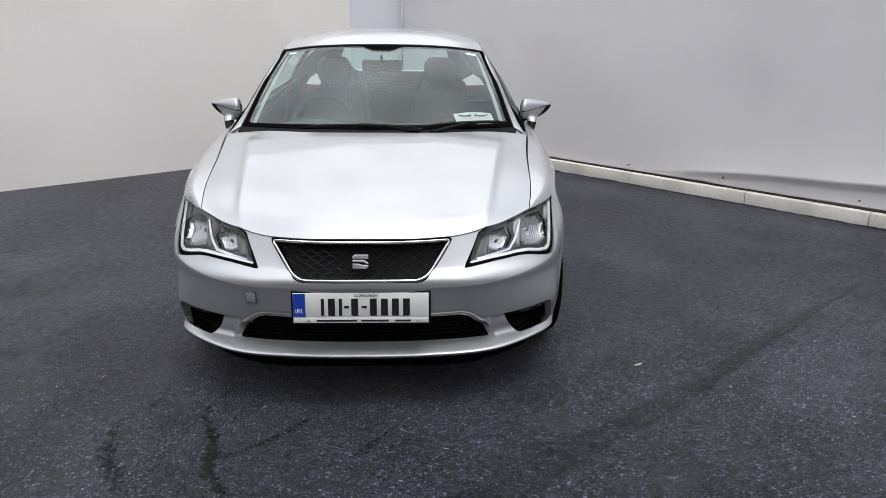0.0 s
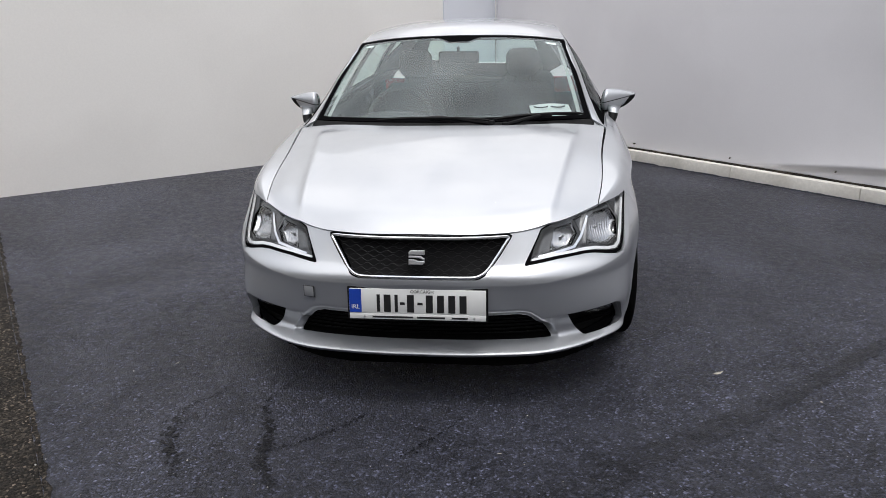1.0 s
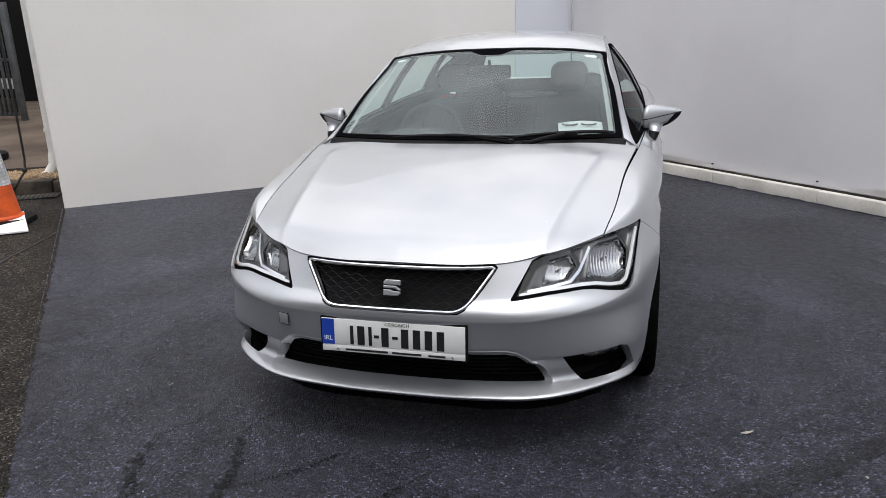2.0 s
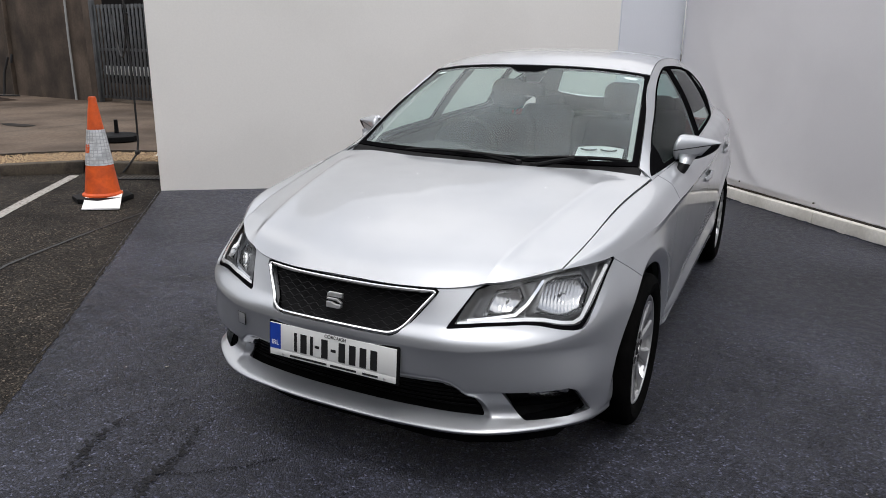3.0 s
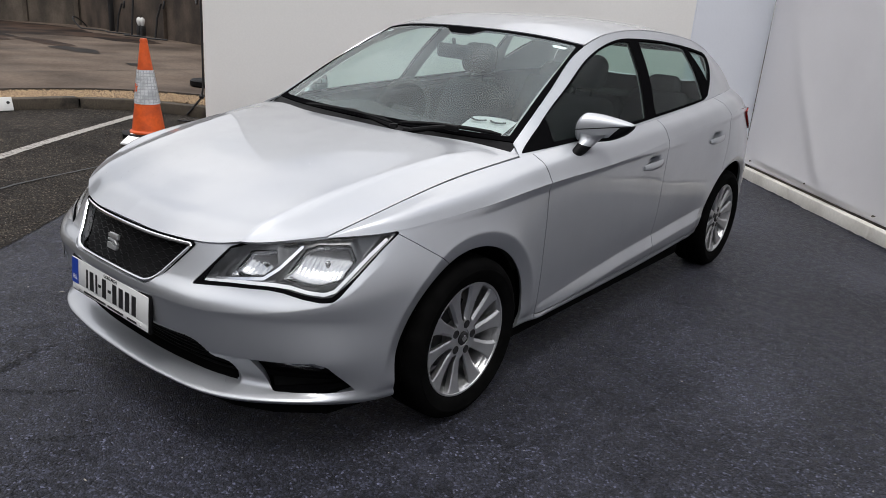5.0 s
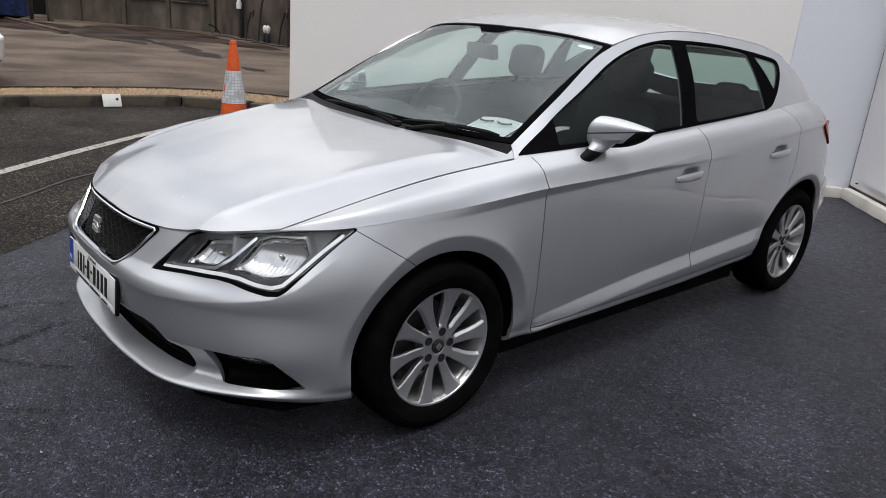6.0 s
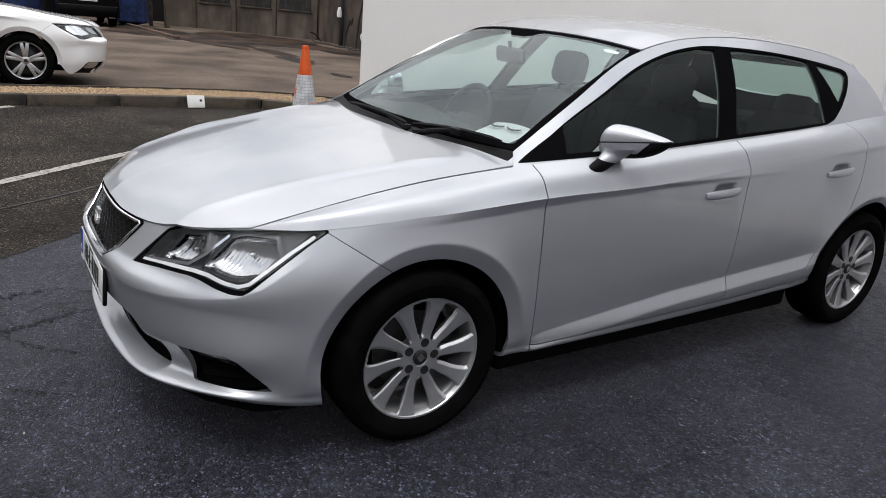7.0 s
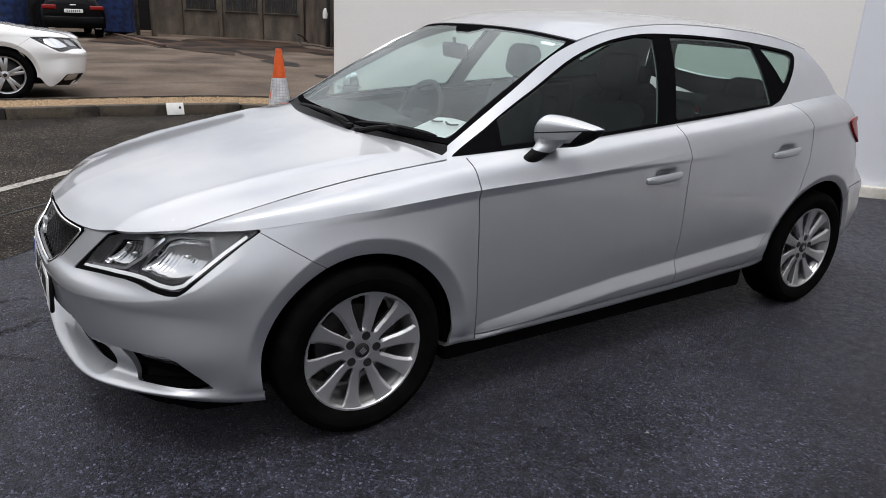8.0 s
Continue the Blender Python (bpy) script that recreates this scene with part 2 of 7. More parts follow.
DAMP_CONCRETE = material("damp_concrete", (0.046, 0.028, 0.019), 0.75, second=(0.010, 0.0065, 0.005), scale=0.9, patch=(0.42, 0.58), fine=0.15, fine_scale=25, spec=0.12)
KERB = material("kerb_concrete", (0.062, 0.050, 0.036), 0.9, second=(0.016, 0.013, 0.010), scale=3.5, fine=0.25, fine_scale=60, bump=0.4, bump_scale=60, each=0.15)
GRAVEL = material("gravel_stones", (0.20, 0.145, 0.09), 0.85, second=(0.09, 0.068, 0.048), scale=14, patch=(0.4, 0.6), fine=0.3, fine_scale=60, bump=0.3)
PAINT_WHITE = material("worn_line_paint", (0.33, 0.31, 0.285), 0.85, second=(0.12, 0.11, 0.10), scale=34, patch=(0.50, 0.66), fine=0.25, fine_scale=80, bump=0.5, bump_scale=90)
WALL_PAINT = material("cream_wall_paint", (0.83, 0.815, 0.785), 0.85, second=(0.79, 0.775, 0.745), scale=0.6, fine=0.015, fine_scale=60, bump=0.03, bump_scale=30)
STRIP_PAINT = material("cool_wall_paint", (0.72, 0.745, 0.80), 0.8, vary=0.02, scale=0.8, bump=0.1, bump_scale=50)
SHEET = material("white_sheeting", (0.76, 0.75, 0.765), 0.6, second=(0.71, 0.70, 0.715), scale=0.7, fine=0.01, fine_scale=90)
KERB_WHITE = material("white_painted_kerb", (0.74, 0.715, 0.66), 0.8, second=(0.60, 0.575, 0.52), scale=3, patch=(0.5, 0.72), fine=0.06, fine_scale=40, bump=0.35, bump_scale=25, each=0.05)


# ---------------------------------------------------------------- mesh helpers
def mesh_of(name, verts, faces, smooth=True):
    me = bpy.data.meshes.new(name)
    me.from_pydata([tuple(v) for v in verts], [], [tuple(f) for f in faces])
    me.update()
    if smooth:
        me.shade_smooth()
    return me


def thing(name, label, category, at=(0, 0, 0, 0, 0, 0), group="", kind=""):
    ob = new(name)
    ob.matrix_basis = pose(*at)
    return tagged(ob, label, category, group, kind)


def solid(name, me, mat, parent=None, label="", m=None):
    """Links a mesh as one object, under a thing or a part."""
    ob = new(name, me)
    if mat is not None:
        me.materials.append(mat)
    if parent is not None:
        ob.parent = parent
    if m is not None:
        ob.matrix_basis = m
    return tagged(ob, label)


def part(name, bm, mat, parent=None, label="", smooth=True, m=None):
    me = bpy.data.meshes.new(name)
    bm.to_mesh(me)
    bm.free()
    if smooth:
        me.shade_smooth()
        me.set_sharp_from_angle(angle=radians(35))
    return solid(name, me, mat, parent, label, m)


def box(w, d, h, bevel=0.0, at=(0, 0, 0), segments=2, bm=None):
    """A bevelled block with its centre at a place."""
    bm = bm or bmesh.new()
    made = bmesh.ops.create_cube(bm, size=1.0, matrix=Matrix.Translation(at) @ Matrix.Diagonal((w, d, h, 1)))["verts"]
    if bevel:
        edges = list({e for v in made for e in v.link_edges})
        bmesh.ops.bevel(bm, geom=edges, offset=bevel, segments=segments, affect="EDGES", profile=0.5)
    return bm


def lathe(profile, steps=48, axis="Z"):
    """Turns a profile of (radius, height) about an axis."""
    vs, fs = [], []
    n = len(profile)
    for i in range(steps):
        a = 2 * math.pi * i / steps
        for r, h in profile:
            p = (r * math.cos(a), r * math.sin(a), h)
            vs.append(p if axis == "Z" else (h, p[0], p[1]))
    for i in range(steps):
        j = (i + 1) % steps
        for k in range(n - 1):
            fs.append((i * n + k, j * n + k, j * n + k + 1, i * n + k + 1))
    bm = bmesh.new()
    made = [bm.verts.new(v) for v in vs]
    for f in fs:
        bm.faces.new([made[k] for k in f])
    bmesh.ops.remove_doubles(bm, verts=bm.verts, dist=1e-5)
    bmesh.ops.recalc_face_normals(bm, faces=bm.faces)
    return bm


def tube(points, radius, sides=8, closed=False):
    """A round bar along points; radius may be one number or one for each point."""
    pts = [Vector(p) for p in points]
    n = len(pts)
    rad = radius if isinstance(radius, (list, tuple)) else [radius] * n
    bm = bmesh.new()
    rings = []
    side = None
    for i, p in enumerate(pts):
        a, c = pts[max(i - 1, 0)], pts[min(i + 1, n - 1)]
        if closed:
            a, c = pts[i - 1], pts[(i + 1) % n]
        d = (c - a).normalized()
        if side is None:
            side = d.orthogonal().normalized()
        side = (side - d * side.dot(d)).normalized()
        up = d.cross(side)
        rings.append([bm.verts.new(p + rad[i] * (math.cos(2 * math.pi * k / sides) * side + math.sin(2 * math.pi * k / sides) * up)) for k in range(sides)])
    for i in range(n if closed else n - 1):
        r, s = rings[i], rings[(i + 1) % n]
        for k in range(sides):
            bm.faces.new((r[k], r[(k + 1) % sides], s[(k + 1) % sides], s[k]))
    if not closed:
        bm.faces.new(rings[0][::-1])
        bm.faces.new(rings[-1])
    bmesh.ops.recalc_face_normals(bm, faces=bm.faces)
    return bm


def prism(outline, height, bevel=0.0, bm=None):
    """An outline in x and y, raised along z from 0."""
    bm = bm or bmesh.new()
    face = bm.faces.new([bm.verts.new((x, y, 0)) for x, y in outline])
    up = bmesh.ops.extrude_face_region(bm, geom=[face])
    top = [v for v in up["geom"] if isinstance(v, bmesh.types.BMVert)]
    bmesh.ops.translate(bm, verts=top, vec=(0, 0, height))
    bmesh.ops.recalc_face_normals(bm, faces=bm.faces)
    if bevel:
        edges = [e for e in bm.edges if all(v in top for v in e.verts)]
        bmesh.ops.bevel(bm, geom=edges, offset=bevel, segments=2, affect="EDGES", profile=0.5)
    return bm


def smoothstep(a, b, v):
    t = np.clip((v - a) / (b - a), 0, 1)
    return t * t * (3 - 2 * t)
# ---------------------------------------------------------------- ground, walls
def ground_z(x):
    """The yard rises gently to the west of the car and is level beyond."""
    return 0.02 * min(max(-x - 1.0, 0.0), 6.0)


def flat_area(name, outline, lift, mat, label, category, cell=0.0, kind="structure"):
    """A thin sheet of an outline that lies on the ground; long edges are divided so that it follows the rise."""
    bm = bmesh.new()
    bm.faces.new([bm.verts.new((x, y, 0)) for x, y in outline])
    for c in (-1.0, -2, -3, -4, -5, -6, -7):
        bmesh.ops.bisect_plane(bm, geom=bm.verts[:] + bm.edges[:] + bm.faces[:], plane_co=(c, 0, 0), plane_no=(1, 0, 0))
    for v in bm.verts:
        v.co.z = ground_z(v.co.x) + lift
    bmesh.ops.recalc_face_normals(bm, faces=bm.faces)
    if bm.faces[:][0].normal.z < 0:
        bmesh.ops.reverse_faces(bm, faces=bm.faces)
    ob = part(name, bm, mat, None, "", smooth=False)
    return tagged(ob, label, category, kind=kind)


# one ground sheet out to the horizon: old asphalt
xs = [-400, -120, -60, -30, -20, -12, -7, -6, -5, -4, -3, -2, -1, 0, 5, 12, 30, 120, 400]
ys = [-400, -100, -30, -10, -4, 0, 4, 8, 14, 30, 100, 400]
gv = [(x, y, ground_z(x)) for x in xs for y in ys]
gf = [(i * len(ys) + j, (i + 1) * len(ys) + j, (i + 1) * len(ys) + j + 1, i * len(ys) + j + 1) for i in range(len(xs) - 1) for j in range(len(ys) - 1)]
ground = solid("ground", mesh_of("ground", gv, gf, False), OLD_ASPHALT)
tagged(ground, "worn grey-brown asphalt of a car yard", "ground", kind="structure")

CORNER = Vector((-0.02, 6.02))
LEFT_END = Vector((-4.20, 2.21))
left_dir = (LEFT_END - CORNER).normalized()
right_dir = Vector((3.86, 1.83)) - CORNER
right_dir.normalize()
RIGHT_END = CORNER + right_dir * 13.0

# dark sealed bay between the walls
edge_dir = Vector((2.55, -3.10)).normalized()
near_left = LEFT_END + edge_dir * 11.0
bay = flat_area("sealed_bay", [tuple(LEFT_END + left_dir * 0.02), tuple(near_left), tuple(near_left + Vector((14, 3))), tuple(RIGHT_END), tuple(CORNER + Vector((0, 0.2)))], 0.004, SEALED,
                "dark blue-grey sealed asphalt bay", "pavement")


def wall_slab(name, a, b, height, thick, outward, mat, label, z0=-0.05):
    """A wall from a to b (plan), its face on that line, its body on the outward side."""
    bm = bmesh.new()
    o = outward.normalized() * thick
    plan = [a, b, b + o, a + o]
    low = [bm.verts.new((p.x, p.y, z0)) for p in plan]
    high = [bm.verts.new((p.x, p.y, height)) for p in plan]
    bm.faces.new(low[::-1])
    bm.faces.new(high)
    for i in range(4):
        bm.faces.new((low[i], low[(i + 1) % 4], high[(i + 1) % 4], high[i]))
    bmesh.ops.recalc_face_normals(bm, faces=bm.faces)
    bmesh.ops.bevel(bm, geom=[e for e in bm.edges if abs(e.verts[0].co.z - e.verts[1].co.z) > 1], offset=0.008, segments=2, affect="EDGES")
    ob = part(name, bm, mat, None)
    return tagged(ob, label, "wall", kind="structure")


left_out = Vector((left_dir.y, -left_dir.x))
if left_out.dot(-CORNER) > 0:
    left_out = -left_out
right_out = Vector((right_dir.y, -right_dir.x))
if right_out.dot(-CORNER) > 0:
    right_out = -right_out
WALL_H = 3.4
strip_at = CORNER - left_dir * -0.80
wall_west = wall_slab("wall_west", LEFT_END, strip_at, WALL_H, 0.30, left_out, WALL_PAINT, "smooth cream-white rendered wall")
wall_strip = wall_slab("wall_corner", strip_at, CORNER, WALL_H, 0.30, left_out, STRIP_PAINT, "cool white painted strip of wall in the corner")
wall_east = wall_slab("wall_east", CORNER + right_out * 0.05, RIGHT_END + right_out * 0.05, WALL_H, 0.30, right_out, WALL_PAINT, "white wall behind hanging sheeting")

# hanging sheeting on the east wall, with folds towards its foot
ns, nz = 300, 110


def smooth01(a, b, v):
    q = min(1.0, max(0.0, (v - a) / (b - a)))
    return q * q * (3 - 2 * q)


def roll_fold(over):
    """A roll in hanging sheet, by the height over its lower turn: a quick return below, a slow one above."""
    return math.exp(-over / 0.22) if over > 0 else smooth01(-0.075, 0.0, over)


def sheet_folds(d, z):
    far = 0.055 * smooth01(3.2, 4.6, d) * roll_fold(z - (0.165 + 0.083 * (min(d, 7.0) - 3.4) + 0.012 * math.sin(d * 3.1)))
    near = 0.040 * smooth01(0.15, 0.6, d) * (1 - smooth01(1.7, 2.5, d)) * roll_fold(z - (0.235 - 0.02 * d))
    slant = d - (1.75 - 0.62 * z - 0.25 * math.sin(z * 1.3))
    hang = 0.030 * (1 - smooth01(0.5, 2.1, z)) * (math.exp(-slant / 0.30) if slant > 0 else smooth01(-0.22, 0.0, slant)) * smooth01(0.05, 0.35, z)
    return far + near + hang


sv = []
length = 12.8
for i in range(ns + 1):
    d = length * i / ns
    for j in range(nz + 1):
        z = 0.135 + (WALL_H - 0.2) * (j / nz) ** 2.0
        fold = 0.006 * noise.noise((d * 0.55 + 3.0, z * 1.1, 0.0)) + 0.002 * noise.noise((d * 1.3 - z * 1.2, z * 1.6, 4.0))
        roll = sheet_folds(d, z)
        p = CORNER + right_dir * (0.03 + d) - right_out * (0.012 + abs(fold) + roll)
        hem = 0.022 * noise.noise((d * 1.2, 7.0, 0.0)) + 0.008 * noise.noise((d * 5.0, 1.0, 0.0)) if j == 0 else 0
        sv.append((p.x, p.y, z + hem))
sf = [(i * (nz + 1) + j, (i + 1) * (nz + 1) + j, (i + 1) * (nz + 1) + j + 1, i * (nz + 1) + j + 1) for i in range(ns) for j in range(nz)]
sheeting = solid("wall_sheeting", mesh_of("wall_sheeting", sv, sf), SHEET)
mod = sheeting.modifiers.new("thickness", "SOLIDIFY")
mod.thickness = 0.003
tagged(sheeting, "white plastic sheeting hanging on the wall with creased folds", "sheeting")
for k in range(12):
    d = 0.25 + 1.04 * k + 0.04 * math.sin(k * 2.7)
    p = CORNER + right_dir * d - right_out * 0.055
    part("sheet_screw", lathe([(0, 0.008), (0.006, 0.007), (0.008, 0.0), (0, -0.03)], 10), KERB, sheeting, "dark fixing screw", m=pose(p.x, p.y, 0.19 + 0.012 * math.sin(k * 1.9), 90, 0, math.degrees(math.atan2(-right_out.y, -right_out.x)) + 90))

# white kerb blocks at the foot of the east wall and of the corner strip
def kerb_run(a, direction, inward, lengths, height, depth, mat, label, name, group):
    for L in lengths:
        bm = box(L - 0.004, depth, height + 0.06, 0.008, (L / 2, -depth / 2, (height - 0.06) / 2))
        for v in bm.verts:
            v.co.y += 0.007 * noise.noise((v.co.x * 3 + a.x, v.co.z * 5, a.y))
        ang = math.degrees(math.atan2(direction.y, direction.x))
        ob = part(name, bm, mat, None, m=pose(a.x, a.y, 0, 0, 0, ang))
        tagged(ob, label, "kerb", group)
        a = a + direction * L


kerb_run(CORNER.copy() + right_dir * 0.1, right_dir, None, [1.05, 1.2, 1.1, 1.15, 0.98, 1.2, 1.1, 1.1, 1.2, 1.1, 1.1], 0.115, 0.095, KERB_WHITE, "white painted concrete kerb block at the wall foot", "kerb_block", "white kerb blocks")
kerb_run(strip_at.copy(), -left_dir, None, [0.72], 0.10, 0.09, KERB_WHITE, "white painted concrete kerb block at the wall foot", "kerb_block", "white kerb blocks")

# dark sealing cord in the joint between the kerb blocks and the sheeting's hem
cord = [CORNER + right_dir * (0.1 + 0.1 * k) - right_out * 0.018 for k in range(122)]
tagged(part("joint_seal", tube([(p.x, p.y, 0.121 + 0.004 * noise.noise((k * 0.31, 2.0, 0.0))) for k, p in enumerate(cord)], [0.011 + 0.003 * noise.noise((k * 0.7, 5.0, 0.0)) for k in range(122)], 6), KERB, None), "dark sealing cord above the white kerb blocks", "seal", kind="structure")

# tar that crept up against the foot of the kerb blocks
foot = CORNER + right_dir * 0.1 + Vector((right_dir.y, -right_dir.x)) * 0.096
tar_pts, tar_r = [], []
for k in range(300):
    d = 0.04 * k
    p = foot + right_dir * d
    tar_pts.append((p.x, p.y, 0.003))
    tar_r.append(0.011 + 0.010 * noise.noise((d * 4.0, 3.0, 0.0)) + 0.007 * noise.noise((d * 13.0, 1.0, 5.0)))
tagged(part("tar_edge", tube(tar_pts, tar_r, 7), SEALED, None), "ragged dark tar edge along the kerb blocks", "edge", kind="structure")
# ---------------------------------------------------------------- the car: lofted sheets
# A sheet is (V, F): V holds x y z, the two loft parameters and the normal; F holds polygons.
def hermite(k, P, q):
    """A smooth curve through P at the knots k, at the parameters q."""
    k, P, q = np.asarray(k, float), np.asarray(P, float), np.asarray(q, float)
    h = np.diff(k)
    d = np.diff(P, axis=0) / h.reshape(-1, *[1] * (P.ndim - 1))
    T = np.empty_like(P)
    T[0], T[-1] = d[0], d[-1]
    hh = h.reshape(-1, *[1] * (P.ndim - 1))
    T[1:-1] = (d[1:] * hh[:-1] + d[:-1] * hh[1:]) / (hh[:-1] + hh[1:])
    i = np.clip(np.searchsorted(k, q, side="right") - 1, 0, len(k) - 2)
    t = ((q - k[i]) / h[i]).reshape(-1, *[1] * (P.ndim - 1))
    g = h[i].reshape(t.shape)
    return (2 * t**3 - 3 * t**2 + 1) * P[i] + (t**3 - 2 * t**2 + t) * g * T[i] + (-2 * t**3 + 3 * t**2) * P[i + 1] + (t**3 - t**2) * g * T[i + 1]


def chord(P):
    """Knots by the mean chord length along axis 0."""
    d = np.linalg.norm(np.diff(P, axis=0), axis=-1)
    d = d.mean(axis=-1) if d.ndim > 1 else d
    return np.r_[0, np.cumsum(np.maximum(d, 0.01))]


def loft(levels, step_s, step_v, mirror_start=False, mirror_end=False):
    """A grid of points (s, v, 3) through level curves that share their stations."""
    net = np.array(levels, float).transpose(1, 0, 2)
    flip = np.array([-1, 1, 1])
    first = last = 0
    if mirror_start:
        net, first = np.concatenate([net[1:2] * flip, net]), 1
    if mirror_end:
        net, last = np.concatenate([net, net[-2:-1] * flip]), 1
    ks = chord(net)
    lo, hi = ks[first], ks[len(ks) - 1 - last]
    qs = np.linspace(lo, hi, max(3, int((hi - lo) / step_s)))
    dense = hermite(ks, net, qs)
    rows = dense.transpose(1, 0, 2)
    kv = chord(rows)
    qv = np.linspace(kv[0], kv[-1], max(3, int(kv[-1] / step_v)))
    return hermite(kv, rows, qv).transpose(1, 0, 2), qs, qv


def sheet(G, outward):
    """Makes a sheet of a grid; outward is a place inside, from which normals point away."""
    ns, nv = G.shape[:2]
    ds, dv = np.gradient(G, axis=0), np.gradient(G, axis=1)
    N = np.cross(ds, dv)
    N /= np.maximum(np.linalg.norm(N, axis=-1, keepdims=True), 1e-9)
    mid = (ns // 2, nv // 2)
    turn = np.dot(N[mid], G[mid] - np.array(outward)) < 0
    if turn:
        N = -N
    N[np.abs(G[..., 0]) < 1e-9, 0] = 0
    a, b = np.meshgrid(np.linspace(0, 1, ns), np.linspace(0, 1, nv), indexing="ij")
    V = np.concatenate([G, a[..., None], b[..., None], N], -1).reshape(-1, 8)
    F = []
    for i in range(ns - 1):
        for j in range(nv - 1):
            q = (i * nv + j, (i + 1) * nv + j, (i + 1) * nv + j + 1, i * nv + j + 1)
            F.append(q[::-1] if turn else q)
    return V, F


def split(sh, f):
    """Cuts a sheet where f changes sign. Returns the part with f < 0 and the part with f > 0."""
    V, F = sh
    if not F:
        return sh, sh
    w = np.asarray(f(V), float)
    w[np.abs(w) < 1e-6] = 1e-6
    rows, cache, low, high = [v for v in V], {}, [], []
    for poly in F:
        s = [w[i] < 0 for i in poly]
        if all(s):
            low.append(poly)
        elif not any(s):
            high.append(poly)
        else:
            a, b = [], []
            n = len(poly)
            for k in range(n):
                i, j = poly[k], poly[(k + 1) % n]
                (a if w[i] < 0 else b).append(i)
                if (w[i] < 0) != (w[j] < 0):
                    key = (i, j) if i < j else (j, i)
                    if key not in cache:
                        t = w[i] / (w[i] - w[j])
                        cache[key] = len(rows)
                        rows.append(V[i] + t * (V[j] - V[i]))
                    a.append(cache[key])
                    b.append(cache[key])
            if len(a) > 2:
                low.append(tuple(a))
            if len(b) > 2:
                high.append(tuple(b))
    V2 = np.array(rows)
    return (V2, low), (V2, high)


def compact(sh):
    V, F = sh
    used = sorted({i for f in F for i in f})
    where = {u: k for k, u in enumerate(used)}
    return V[used], [tuple(where[i] for i in f) for f in F]


def mirrored(sh):
    V, F = sh
    W = V.copy()
    W[:, 0] *= -1
    W[:, 5] *= -1
    return W, [f[::-1] for f in F]


def joined(a, b):
    n = len(a[0])
    return np.concatenate([a[0], b[0]]), list(a[1]) + [tuple(i + n for i in f) for f in b[1]]


def moved(sh, inward):
    V = sh[0].copy()
    V[:, :3] -= inward * V[:, 5:8]
    return V, sh[1]


def polygon(points, pick, r=0.0):
    """A signed distance to an outline (below 0 inside), over two numbers that pick() takes from the vertices."""
    P = np.array(points, float)
    Q = np.roll(P, -1, axis=0)

    def f(V):
        u, v = pick(V)
        best, inside = np.full(len(u), 1e9), np.zeros(len(u), bool)
        for (ax, ay), (bx, by) in zip(P, Q):
            ex, ey = bx - ax, by - ay
            t = np.clip(((u - ax) * ex + (v - ay) * ey) / (ex * ex + ey * ey), 0, 1)
            best = np.minimum(best, np.hypot(u - ax - t * ex, v - ay - t * ey))
            cross = ((ay > v) != (by > v)) & (u < ex * (v - ay) / (ey if abs(ey) > 1e-12 else 1e-12) + ax)
            inside ^= cross
        return np.where(inside, -best, best) - r
    return f


def line(points, pick):
    """Left (below 0) or right of a chain of points, ordered by the second number: u - u_chain(v)."""
    P = np.array(sorted(points, key=lambda p: p[1]), float)

    def f(V):
        u, v = pick(V)
        return u - np.interp(v, P[:, 1], P[:, 0])
    return f


side_view = lambda V: (V[:, 1], V[:, 2])
front_view = lambda V: (V[:, 0], V[:, 2])
corner_view = lambda V: ((V[:, 0] + V[:, 1]) * 0.70711, V[:, 2])


def panel(name, sh, mat, parent, label="", fold=0.014, offset=0.0):
    """A sheet as a mesh with its edges folded inwards, keeping the sheet's own normals."""
    V, F = compact(sh)
    if offset:
        V = V.copy()
        V[:, :3] += offset * V[:, 5:8]
    # weld the two halves along the middle
    seen, same = {}, np.arange(len(V))
    for i in np.where(np.abs(V[:, 0]) < 1e-6)[0]:
        same[i] = seen.setdefault(tuple(np.round(V[i, 1:3], 5)), i)
    if len(seen):
        F = [tuple(int(same[i]) for i in f) for f in F]
        F = [tuple(i for k, i in enumerate(f) if i != f[k - 1]) for f in F]
        F = [f for f in F if len(set(f)) == len(f) > 2]
        V, F = compact((V, F))
    P, N = V[:, :3], V[:, 5:8]
    count = {}
    for f in F:
        for k in range(len(f)):
            e = (f[k], f[(k + 1) % len(f)])
            count[e] = 1
    rim = [e for e in count if (e[1], e[0]) not in count and np.linalg.norm(P[e[0]] - P[e[1]]) > 1e-6]
    verts, faces, normals = list(P), list(F), list(N)
    if fold:
        for a, b in rim:
            n = len(verts)
            verts += [P[a], P[b], P[b] - fold * N[b], P[a] - fold * N[a]]
            g = np.cross(P[b] - P[a], -N[a])
            g = g / max(np.linalg.norm(g), 1e-9)
            normals += [-g, -g, -g, -g]
            faces.append((n + 1, n, n + 3, n + 2))
    me = mesh_of(name, verts, faces)
    me.normals_split_custom_set_from_vertices([tuple(v) for v in normals])
    return solid(name, me, mat, parent, label)


car = thing("car", "silver five-door hatchback parked on dark asphalt in a white-walled corner", "car")

# feature lines of the lower body, front centre to rear centre (x, y, z)
STATIONS_Y = (-0.37, 0.0, 0.40, 1.0, 1.5, 2.2, 2.64, 3.0)


def flank(xs, zs):
    return [(x, y, z) for x, y, z in zip(xs, STATIONS_Y, zs)]


